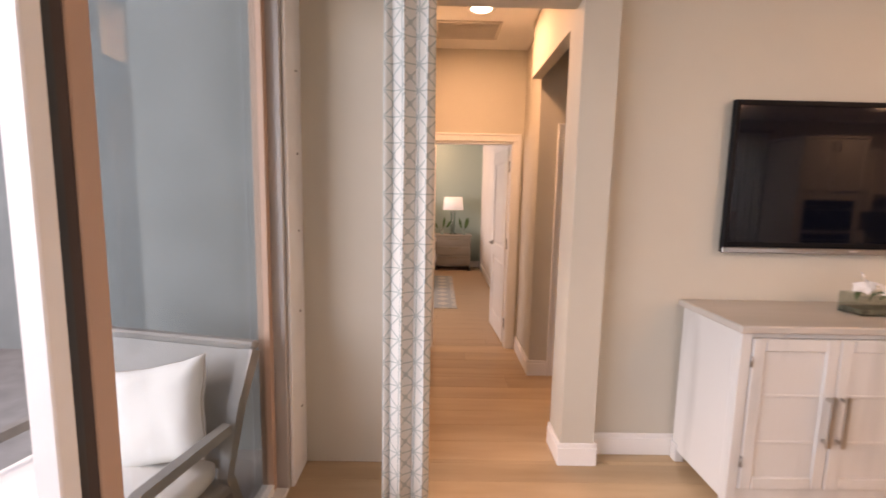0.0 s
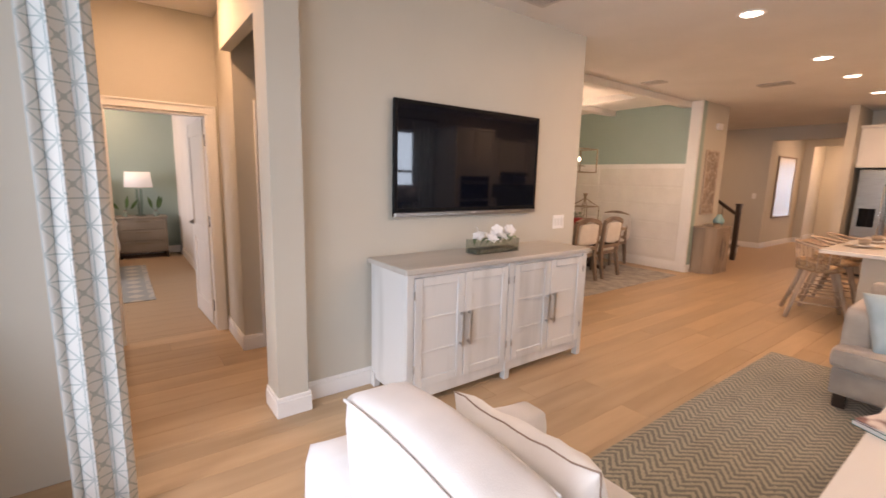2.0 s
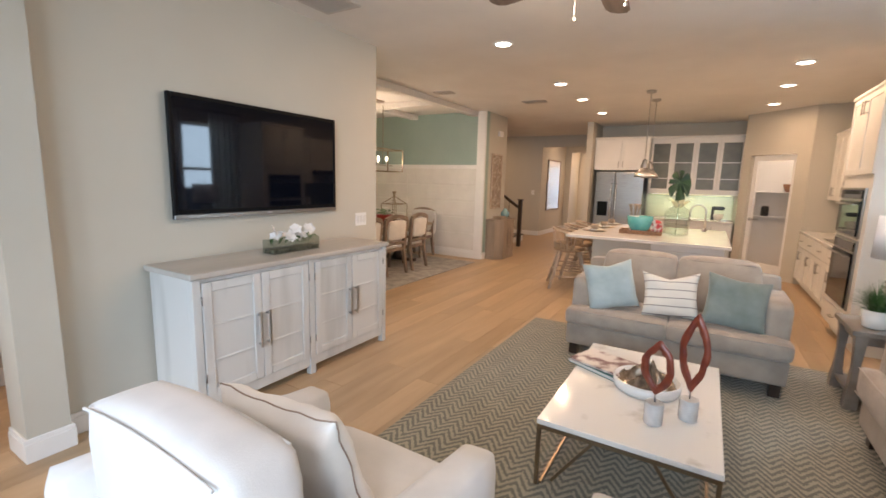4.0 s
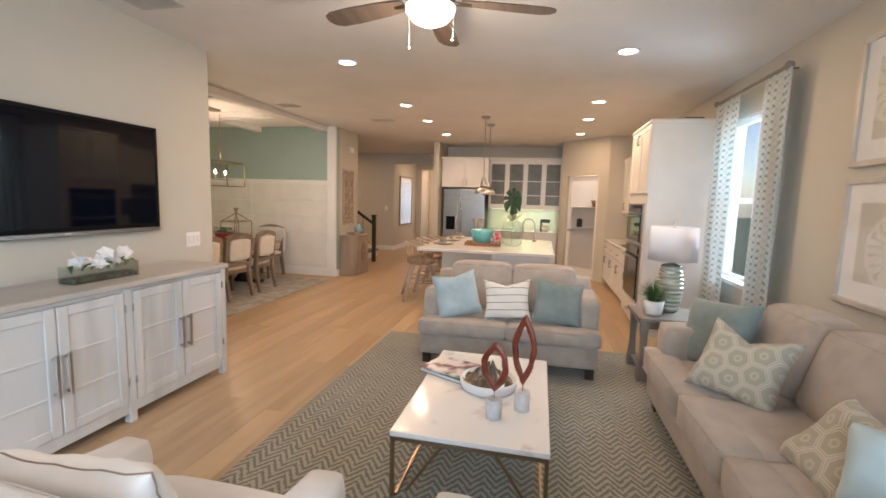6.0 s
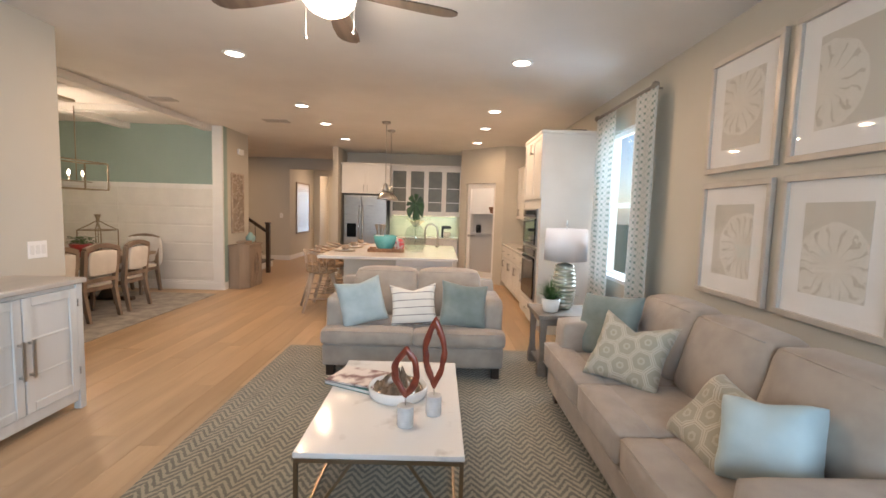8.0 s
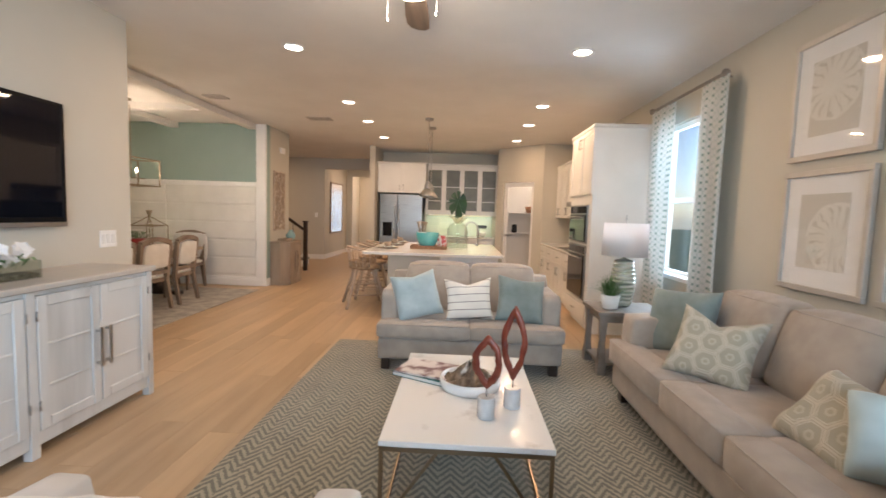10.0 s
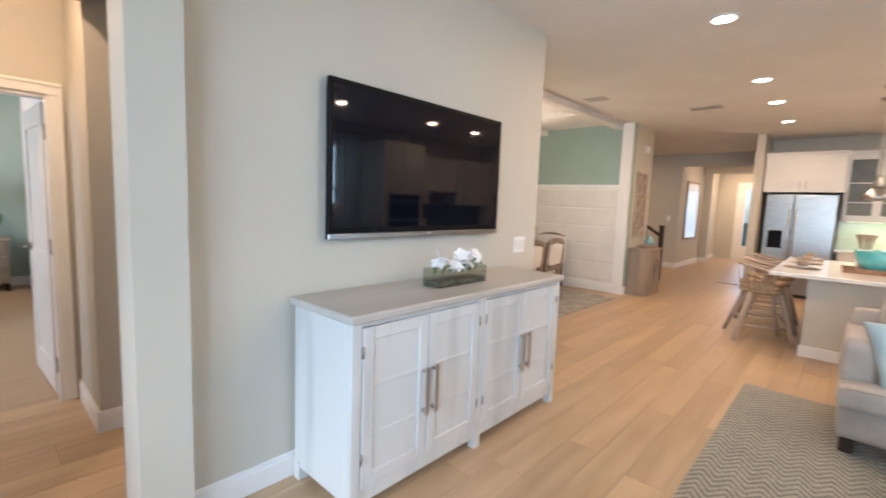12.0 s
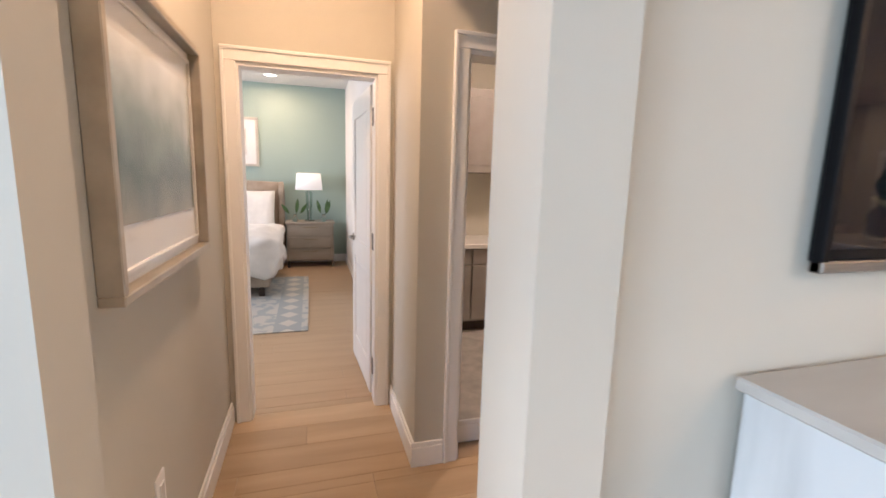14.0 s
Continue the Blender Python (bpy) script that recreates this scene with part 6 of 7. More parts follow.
for k in range(5):
    a = 1.2 * k
    part("spoon", tube(bmesh.new(), [(0, 0, 0.03), (0.05 * math.cos(a), 0.05 * math.sin(a), 0.28), (0.065 * math.cos(a), 0.065 * math.sin(a), 0.37)], [0.008, 0.008, 0.024], 6), GREYWOOD, ut, "wooden spoon")
single("fabric_napkin", softbox(bmesh.new(), -0.07, 0.07, -0.06, 0.06, 0, 0.17, 0.03, 0.01), varied(mat("patterned_napkin", (0.6, 0.5, 0.5), 0.9), (0.62, 0.60, 0.58), (0.45, 0.06, 0.07), 25, 3, contrast=(0.5, 0.56)), "red and white folded napkin on the woven tray", "napkin", (7.42, 0.12, IZ + 0.014))


CREAMPETAL = mat("cream_petal", (0.70, 0.72, 0.50), 0.6)


def big_vase():
    s = thing("glass_vase", "large clear glass bottle vase with a monstera leaf", "vase", (7.50, -0.10, IZ + 0.001))
    part("bottle", lathe(bmesh.new(), [(0.11, 0), (0.15, 0.02), (0.155, 0.27), (0.12, 0.35), (0.06, 0.39), (0.055, 0.46), (0.068, 0.48), (0.062, 0.48), (0.049, 0.46), (0.054, 0.39), (0.114, 0.345), (0.149, 0.27), (0.144, 0.03), (0, 0.015)], 32), pane_mat("bottle_glass", (0.93, 0.95, 0.945), 0.02, 0.7), s)
    part("water", lathe(bmesh.new(), [(0.0005, 0.017), (0.142, 0.032), (0.146, 0.15), (0.0005, 0.15)], 28), pane_mat("water", (0.92, 0.95, 0.93), 0.01), s)
    part("stem", tube(bmesh.new(), [(0.02, 0, 0.03), (0, 0, 0.38), (-0.01, 0.01, 0.62)], 0.004, 6), DARKLEAF, s)
    for (dx, dy, dz, sc) in ((-0.01, 0.01, 0.70, 1.3), (0.02, -0.03, 0.60, 0.8)):
        b = bmesh.new()
        ring = []
        n = 72
        for k in range(n):
            a = 2 * math.pi * k / n
            notch = 1 - 0.68 * max(0.0, math.sin(a * 6.5)) ** 6 * (abs(math.sin(a + 1.57)) < 0.97)
            r = 0.115 * sc * (1 - 0.25 * math.sin(a)) * notch
            ring.append((0.03 * math.sin(a) * sc, 0.85 * r * math.cos(a), r * math.sin(a) * 1.3))
        c = b.verts.new((dx, dy, dz))
        vs = [b.verts.new((dx + p[0] + 0.012 * math.cos(5 * i / 9), dy + p[1], dz + p[2])) for i, p in enumerate(ring)]
        for i in range(n):
            b.faces.new((c, vs[i], vs[(i + 1) % n]))
        part("monstera_leaf", b, DARKLEAF, s, "deeply cut dark green leaf")
    rl = random.Random(9)
    for k in range(7):
        b = bmesh.new()
        a0, tip = 0.9 * k, rl.uniform(0.12, 0.19)
        m = Matrix.Translation((0.03 * math.cos(a0), 0.03 * math.sin(a0), 0.36 + 0.02 * (k % 3))) @ Matrix.Rotation(a0, 4, "Z")
        pts = []
        for i in range(5):
            w = 0.034 * math.sin(math.pi * min(1, 0.15 + 0.85 * i / 4))
            px, pz = tip * i / 4, 0.09 * math.sin(2.2 * i / 4)
            pts += [m @ Vector((px, -w, pz)), m @ Vector((px, w, pz + 0.006))]
        quads(b, pts, [(2 * i, 2 * i + 1, 2 * i + 3, 2 * i + 2) for i in range(4)])
        part("lily_petal", b, CREAMPETAL, s, "pale cream lily petal", smooth=True)


big_vase()


def pendant(x, y):
    s = thing("pendant_light", "polished nickel pendant lamp hanging over the island", "pendant lamp", (x, y, 0), 0, "pendant lights")
    part("canopy", lathe(bmesh.new(), [(0.02, 2.69), (0.06, 2.70), (0.065, 2.729)], 24), NICKEL, s)
    part("stem", tube(bmesh.new(), [(0, 0, 1.80), (0, 0, 2.70)], 0.006, 8), NICKEL, s)
    part("cap", lathe(bmesh.new(), [(0.045, 1.70), (0.05, 1.74), (0.03, 1.78), (0.035, 1.80), (0.01, 1.83)], 20), NICKEL, s)
    part("shade", lathe(bmesh.new(), [(0.120, 1.585), (0.123, 1.595), (0.108, 1.635), (0.075, 1.67), (0.045, 1.705), (0.04, 1.70), (0.10, 1.635), (0.116, 1.585)], 32), NICKEL, s, "flared nickel shade")
    part("bulb", lathe(bmesh.new(), [(0.001, 1.60), (0.03, 1.61), (0.035, 1.64), (0.015, 1.68)], 16), LENS, s, "glowing bulb")


for x in (7.70, 8.37):
    pendant(x, 0.375)
    pl = bpy.data.lights.new("pendant_lamp", "SPOT")
    pl.energy, pl.color, pl.spot_size, pl.shadow_soft_size = 12, WARM, radians(120), 0.06
    po = new("pendant_lamp", pl)
    po.location = (x, 0.375, 1.57)

# small things on the worktops
single("pitcher", lathe(bmesh.new(), [(0.05, 0), (0.065, 0.03), (0.06, 0.15), (0.045, 0.19), (0.05, 0.21), (0.045, 0.21), (0, 0.02)], 24), CERAMIC, "white ceramic pitcher on the worktop", "pitcher", (7.42, -1.85, 0.841))
gv = thing("herb_plant", "green herbs in a white pot on the worktop", "plant", (7.42, -2.1, 0.841))
part("pot", lathe(bmesh.new(), [(0.05, 0), (0.06, 0.11), (0, 0.10)], 20), CERAMIC, gv)
hb = bmesh.new()
rnd = random.Random(11)
for k in range(90):
    a, r, z = rnd.uniform(0, 6.28), rnd.uniform(0, 0.10), rnd.uniform(0.12, 0.30)
    cx, cy = r * math.cos(a), r * math.sin(a)
    e = 0.018
    quads(hb, [(cx - e, cy, z), (cx, cy - e * 0.6, z + 0.006), (cx + e, cy, z + rnd.uniform(-0.01, 0.01)), (cx, cy + e * 0.6, z + 0.006)], [(0, 1, 2, 3)])
part("foliage", hb, LEAF, gv, "small green leaves", "stuff")
mx_ = thing("stand_mixer", "white stand mixer with dark head on the worktop", "mixer", (11.0, -0.62, 0.841))
part("bowl", lathe(bmesh.new(), [(0.05, 0), (0.085, 0.06), (0.09, 0.12), (0, 0.02)], 20), CERAMIC, mx_)
part("head", block(-0.05, 0.05, -0.10, 0.12, 0.20, 0.27, bevel=0.02), BLACK, mx_, "dark mixer head")
part("column", block(-0.04, 0.04, 0.07, 0.12, 0.0, 0.21, bevel=0.01), BLACK, mx_, "dark column")
single("decor_box", block(-0.16, 0.16, -0.10, 0.10, 0, 0.06, bevel=0.01), DARKWOOD, "dark tray lying on top of the tall cabinet", "tray", (6.6, -2.1, 2.407))

# ---- dining room ----
BOARD = varied(mat("white_board", (0.74, 0.72, 0.68), 0.45), (0.72, 0.70, 0.66), (0.77, 0.75, 0.71), 4, per_object=0.02)
wb = structure("wainscot", block(8.445, 8.459, 3.16, 7.1, 0.12, 1.72), BOARD, "white painted panelled wainscot")
structure("chair_rail", block(8.425, 8.459, 3.33, 7.1, 1.69, 1.765, bevel=0.006), TRIM, "white cap rail", wb)
structure("corner_board", block(8.42, 8.459, 3.16, 3.33, 0.12, C - 0.002, bevel=0.004), TRIM, "white corner board", wb)
for i, z in enumerate((0.18, 0.483, 0.785, 1.085, 1.385)):
    h = (0.483, 0.785, 1.085, 1.385, 1.70)[i] - z
    for y0, y1 in ((3.335, 4.9), (4.905, 7.095)):
        structure("board", block(8.428, 8.4445, y0, y1, z + 0.013, z + h - 0.013, bevel=0.006), BOARD, "", wb)
structure("baseboard", block(8.425, 8.444, 3.33, 7.1, 0.0, 0.15, bevel=0.004), TRIM, "white baseboard")
for y in (3.40, 4.75, 6.1):
    structure("ceiling_beam", block(4.52, 8.46, y - 0.07, y + 0.07, C - 0.09, C - 0.001, bevel=0.006), CEIL, "white ceiling beam")
for x in (5.85, 7.15):
    for ya, yb in ((3.47, 4.68), (4.82, 6.03)):
        structure("ceiling_beam", block(x - 0.07, x + 0.07, ya, yb, C - 0.09, C - 0.001, bevel=0.006), CEIL, "white ceiling beam")
dt = thing("dining_table", "long weathered brown wooden dining table on a grey rug", "dining table", (5.60, 3.85, 0))
part("tabletop", block(0, 2.15, 0, 1.0, 0.66, 0.71, bevel=0.006), GREYWOOD, dt)
part("apron", block(0.15, 2.0, 0.12, 0.88, 0.58, 0.66), GREYWOOD, dt)
for x in (0.35, 1.80):
    part("pedestal", lathe(bmesh.new(), [(0.13, 0.06), (0.07, 0.15), (0.10, 0.35), (0.06, 0.5), (0.12, 0.58)], 20, (x, 0.5)), DARKWOOD, dt, "dark turned pedestal")
    part("foot", block(x - 0.05, x + 0.05, 0.12, 0.88, 0.011, 0.07, bevel=0.015), DARKWOOD, dt)


CHAIRWOOD = varied(mat("brown_chair_wood", (0.17, 0.12, 0.085), 0.55), (0.17, 0.125, 0.095), (0.28, 0.215, 0.165), 6, 7, (1, 1, 0.12), 0.3, 40)


def dining_chair(x, y, rz, tall_=False):
    nm = "host_chair" if tall_ else "dining_chair"
    s = thing(nm, "white upholstered host chair at the end of the table" if tall_ else "grey-brown wooden dining chair with white upholstered back and seat", "chair", (x, y, 0), rz, "" if tall_ else "chairs round the table")
    W = 0.245
    part("seat_frame", block(-W, W, -0.20, 0.22, 0.36, 0.41, bevel=0.006), CHAIRWOOD, s)
    part("seat", softbox(bmesh.new(), -W + 0.005, W - 0.005, -0.19, 0.215, 0.405, 0.455, 0.02, 0.012), LINEN, s, "white seat pad")
    for sx in (-1, 1):
        part("front_leg", tube(bmesh.new(), [(sx * (W - 0.025), 0.19, 0.0), (sx * (W - 0.025), 0.19, 0.37)], [0.016, 0.024], square=True), CHAIRWOOD, s)
        part("rear_leg", tube(bmesh.new(), [(sx * (W - 0.02), -0.27, 0.0), (sx * (W - 0.02), -0.20, 0.38), (sx * (W - 0.01), -0.25, 0.86)], [0.019, 0.026, 0.023], square=True), CHAIRWOOD, s)
    arc = [(-W + 0.01 + (2 * W - 0.02) * k / 10, -0.252, 0.86 + 0.05 * math.sin(math.pi * k / 10)) for k in range(11)]
    part("top_rail", tube(bmesh.new(), arc, 0.027, square=True), CHAIRWOOD, s)
    part("lower_rail", tube(bmesh.new(), [(-W + 0.02, -0.215, 0.49), (W - 0.02, -0.215, 0.49)], 0.022, square=True), CHAIRWOOD, s)
    bm = softbox(bmesh.new(), -W + 0.058, W - 0.058, -0.262, -0.215, 0.555, 0.84, 0.018, 0.012)
    for v in bm.verts:
        v.co.y -= 0.03 * (v.co.z - 0.5) / 0.3
    part("backrest", bm, LINEN, s, "white upholstered back panel")
    return s


dc = dining_chair(6.34, 3.83, -4)
for x, y, r in ((6.95, 3.85, 4), (5.73, 3.84, 0), (5.85, 4.92, 180), (6.42, 4.92, 180), (6.98, 4.92, 180)):
    copy_thing(dc, pose(x, y, 0, 0, 0, r))
hc = dining_chair(7.98, 4.35, 90, True)
hb_ = softbox(bmesh.new(), -0.27, 0.27, -0.29, -0.20, 0.42, 0.88, 0.04, 0.02)
part("wing_back", hb_, IVORY, hc, "tall ivory upholstered back")


def lantern():
    s = thing("linear_chandelier", "bronze framed linear chandelier with lit bulbs above the dining table", "chandelier", (6.60, 4.35, 0))
    L, W, z0, z1 = 0.68, 0.16, 1.59, 1.95
    for x in (-L, L):
        for y in (-W, W):
            part("post", tube(bmesh.new(), [(x, y, z0), (x, y, z1)], 0.008, square=True), BRONZE, s)
    for z in (z0, z1):
        for y in (-W, W):
            part("rail", tube(bmesh.new(), [(-L, y, z), (L, y, z)], 0.008, square=True), BRONZE, s)
        for x in (-L, L):
            part("end_rail", tube(bmesh.new(), [(x, -W, z), (x, W, z)], 0.008, square=True), BRONZE, s)
    for x in (-L / 2, L / 2):
        part("stem", tube(bmesh.new(), [(x, 0, z0 + 0.12), (x, 0, 2.66)], 0.006, 6), BRONZE, s)
    part("canopy", block(-0.30, 0.30, -0.06, 0.06, C - 0.035, C - 0.001, bevel=0.004), BRONZE, s)
    part("bar", tube(bmesh.new(), [(-L + 0.08, 0, z0 + 0.10), (L - 0.08, 0, z0 + 0.10)], 0.008, 8), BRONZE, s)
    for k in range(5):
        x = -0.44 + 0.22 * k
        c = part("candle", tube(bmesh.new(), [(x, 0, z0 + 0.105), (x, 0, z0 + 0.17)], 0.011, 10), CERAMIC, s)
        sub("bulb", lathe(bmesh.new(), [(0.001, z0 + 0.17), (0.013, z0 + 0.19), (0.017, z0 + 0.21), (0.001, z0 + 0.25)], 12, (x, 0)), mat("lit_bulb", (1, 0.9, 0.7), 0.4, emit=(1.0, 0.82, 0.55), strength=14.0), c, "glowing bulb")


lantern()
dl = bpy.data.lights.new("chandelier_lamp", "POINT")
dl.energy, dl.color, dl.shadow_soft_size = 55, (1.0, 0.76, 0.52), 0.06
do = new("chandelier_lamp", dl)
do.location = (6.60, 4.35, 1.80)
bc = thing("bell_cloche", "aged metal lantern cloche on the dining table", "lantern", (7.27, 4.35, 0.711))
for k in range(4):
    a = math.pi / 4 + math.pi / 2 * k
    c, s_ = math.cos(a), math.sin(a)
    part("post", tube(bmesh.new(), [(0.23 * c, 0.23 * s_, 0), (0.23 * c, 0.23 * s_, 0.32), (0.12 * c, 0.12 * s_, 0.38), (0.03 * c, 0.03 * s_, 0.44)], 0.008, 6), BRONZE, bc)
for z in (0.008, 0.32):
    part("ring", tube(bmesh.new(), [(0.23 * math.cos(math.pi / 4 + math.pi / 2 * k), 0.23 * math.sin(math.pi / 4 + math.pi / 2 * k), z) for k in range(5)], 0.008, 6), BRONZE, bc)
part("candle_rod", tube(bmesh.new(), [(0, 0, 0.0), (0, 0, 0.44)], 0.006, 6), BRONZE, bc)
part("finial", lathe(bmesh.new(), [(0.03, 0.43), (0.02, 0.46), (0.022, 0.48), (0.042, 0.535), (0.03, 0.54), (0.001, 0.525)], 12), BRONZE, bc)
rp = thing("red_pot_plant", "white flowers in a deep red pot on the dining table", "plant", (6.74, 4.15, 0.711))
part("pot", lathe(bmesh.new(), [(0.09, 0), (0.14, 0.17), (0.13, 0.17), (0, 0.14)], 24), mat("red_glaze", (0.22, 0.01, 0.01), 0.3, coat=0.4), rp, "deep red glazed pot")
fb = bmesh.new()
for k in range(160):
    a, r, z = rnd.uniform(0, 6.28), rnd.uniform(0, 0.17), rnd.uniform(0.17, 0.26)
    cx, cy = r * math.cos(a), r * math.sin(a)
    e = rnd.uniform(0.012, 0.025)
    quads(fb, [(cx - e, cy, z), (cx, cy - e, z + 0.01), (cx + e, cy, z), (cx, cy + e, z + 0.012)], [(0, 1, 2, 3)])
part("foliage", fb, LEAF, rp, "green leaves", "stuff")
fb = bmesh.new()
for k in range(70):
    a, r, z = rnd.uniform(0, 6.28), rnd.uniform(0, 0.15), rnd.uniform(0.22, 0.29)
    cx, cy = r * math.cos(a), r * math.sin(a)
    e = 0.014
    quads(fb, [(cx - e, cy, z), (cx, cy - e, z + 0.008), (cx + e, cy, z), (cx, cy + e, z + 0.008)], [(0, 1, 2, 3)])
part("flowers", fb, PETAL, rp, "small white flowers", "stuff")

# ---- console, wall art, stairs, foyer ----
cn = thing("console_cabinet", "weathered grey-brown console cabinet with clipped corners", "cabinet", (8.55, 3.14, 0))


def clipped(b, w, d, c, z0, z1, g=0.0):
    p = [(-g, 0), (w + g, 0), (w + g, -d + c), (w - c, -d - g), (c, -d - g), (-g, -d + c)]
    pts = [(x, y, z) for z in (z0, z1) for x, y in p]
    quads(b, pts, [(0, 1, 2, 3, 4, 5), (11, 10, 9, 8, 7, 6)] + [(i, i + 6, (i + 1) % 6 + 6, (i + 1) % 6) for i in range(6)])
    return b


part("body", clipped(bmesh.new(), 0.76, 0.30, 0.12, 0.06, 0.73), GREYWOOD, cn)
part("top", clipped(bmesh.new(), 0.76, 0.30, 0.12, 0.73, 0.76, 0.02), GREYWOOD, cn)
part("plinth", clipped(bmesh.new(), 0.76, 0.30, 0.12, 0.0, 0.06, 0.01), GREYWOOD, cn)
for x0 in (0.13, 0.385):
    half = 1 if x0 < 0.2 else -1
    b = block(x0, x0 + 0.245, -0.312, -0.301, 0.10, 0.69, bevel=0.004)
    d_ = part("door", b, GREYWOOD, cn)
    sub("panel", block(x0 + 0.04, x0 + 0.205, -0.318, -0.312, 0.15, 0.64, bevel=0.004), GREYWOOD, d_)
    kx = x0 + 0.225 if x0 < 0.2 else x0 + 0.02
    for rx, rz_ in ((0.085, 0.19), (0.05, 0.12)):
        e = x0 + 0.240 if half > 0 else x0 + 0.005
        sub("carving", tube(bmesh.new(), [(e - half * rx * math.sin(math.pi * i / 12), -0.322, 0.40 + rz_ * math.cos(math.pi * i / 12)) for i in range(13)], 0.009, 6), CHAIRWOOD, d_, "carved half oval")
    sub("knob", block(kx - 0.01, kx + 0.01, -0.335, -0.312, 0.38, 0.42, bevel=0.004), BRONZE, d_, "bronze knob")
single("wooden_tray", block(-0.14, 0.14, -0.08, 0.08, 0, 0.05, bevel=0.006), GREYWOOD, "small brown wooden tray on the console", "tray", (8.80, 2.98, 0.761))
single("aqua_vase", lathe(bmesh.new(), [(0.04, 0), (0.08, 0.05), (0.085, 0.10), (0.04, 0.16), (0.03, 0.19), (0, 0.19)], 20), varied(mat("pale_aqua_glaze", (0.25, 0.42, 0.42), 0.25), (0.22, 0.38, 0.38), (0.32, 0.48, 0.48), 5), "pale aqua glazed vase on the console", "vase", (9.10, 3.0, 0.761))


def carved_panel(x, z, w, h):
    s = thing("carved_wall_panel", "pale carved openwork wooden panel hung on the wall", "wall art", (x, 3.16, z))
    PW = varied(mat("pale_carved_wood", (0.50, 0.42, 0.33), 0.7), (0.42, 0.34, 0.26), (0.58, 0.50, 0.41), 12, 6)
    part("backing", block(-w / 2, w / 2, -0.010, -0.001, -h / 2, h / 2), varied(mat("panel_backing", (0.33, 0.26, 0.20), 0.8), (0.30, 0.235, 0.18), (0.37, 0.30, 0.235), 6), s)
    for a in ((-w / 2, -w / 2 + 0.025, -h / 2, h / 2), (w / 2 - 0.025, w / 2, -h / 2, h / 2), (-w / 2 + 0.025, w / 2 - 0.025, -h / 2, -h / 2 + 0.025), (-w / 2 + 0.025, w / 2 - 0.025, h / 2 - 0.025, h / 2)):
        part("frame", block(a[0], a[1], -0.03, -0.010, a[2], a[3], bevel=0.003), PW, s)
    for k in range(4):
        cz = -h / 2 + h * (k + 0.5) / 4
        for sc in (0.42, 0.26):
            pts = []
            for i in range(25):
                a = 2 * math.pi * i / 24
                r = 0.78 + 0.22 * math.cos(4 * a)
                pts.append((w * sc * r * math.cos(a), -0.02, cz + h / 4 * sc * 1.15 * r * math.sin(a)))
            part("carved_loop", tube(bmesh.new(), pts, 0.008, 6), PW, s)
        part("rosette", block(-0.02, 0.02, -0.026, -0.010, cz - 0.02, cz + 0.02, bevel=0.006), PW, s)


carved_panel(8.93, 1.47, 0.46, 1.05)
single("door_chime", block(-0.09, 0.09, -0.04, -0.001, -0.05, 0.05, bevel=0.006), TRIM, "white plastic chime box high on the wall", "chime", (9.05, 3.16, 2.38))


def stairs():
    s = structure("staircase", bmesh.new(), TRIM, "staircase with white risers and dark treads")
    for i in range(9):
        y0 = 3.55 + 0.26 * i
        structure("riser", block(10.62, 11.62, y0, y0 + 0.30, 0.175 * i, 0.175 * (i + 1) - 0.03), TRIM, "white riser", s)
        structure("tread", block(10.60, 11.62, y0 - 0.03, y0 + 0.26, 0.175 * (i + 1) - 0.029, 0.175 * (i + 1), bevel=0.008), DARKWOOD, "dark wooden tread", s)
    b = bmesh.new()
    quads(b, [(x, y, z) for x in (10.55, 10.60) for y, z in ((3.45, 0.0), (3.45, 0.22), (5.9, 1.87), (5.9, 0.0))], [(0, 1, 2, 3), (7, 6, 5, 4), (0, 4, 5, 1), (1, 5, 6, 2), (2, 6, 7, 3), (3, 7, 4, 0)])
    structure("stringer", b, TRIM, "white stringer", s)
    r = thing("stair_railing", "dark wooden stair railing with iron balusters", "railing", (0, 0, 0))
    part("newel_post", block(10.50, 10.58, 3.20, 3.28, 0.0, 1.06, bevel=0.006), DARKWOOD, r)
    part("newel_cap", block(10.485, 10.595, 3.185, 3.295, 1.06, 1.09, bevel=0.008), DARKWOOD, r)
    part("handrail", tube(bmesh.new(), [(10.54, 3.28, 0.90), (10.54, 5.9, 2.66)], 0.028, square=True), DARKWOOD, r)
    for i in range(16):
        y = 3.52 + 0.14 * i
        z = 0.25 + (y - 3.5) * 0.673
        zt = 0.96 + (y - 3.40) * 0.672
        b = tube(bmesh.new(), [(10.575, y, z - 0.01), (10.545, y, zt)], 0.007, 6)
        part("baluster", b, mat("black_iron", (0.02, 0.018, 0.016), 0.45, 0.6) if i == 0 else bpy.data.materials["black_iron"], r)


stairs()
fp = picture("foyer_picture", "large pale abstract picture in a brown frame in the foyer", 14.0, 1.41, 1.2, 1.45, 5, GREYWOOD, 0, 3.58)
fd = bmesh.new()
for ya, yb, za, zb in ((2.1, 2.33, 0.0, 2.3), (2.87, 3.1, 0.0, 2.3), (2.33, 2.87, 0.0, 0.42), (2.33, 2.87, 2.08, 2.3)):
    bx(fd, 17.0, 17.05, ya, yb, za, zb, bevel=0.003)
fd = structure("door_front", fd, TRIM, "white front door with a tall glass light")
fg = structure("pane", block(17.02, 17.026, 2.33, 2.87, 0.42, 2.08), pane_mat("front_door_glass", (0.9, 0.95, 1.0)), "clear glass", fd)
fg.visible_shadow = False

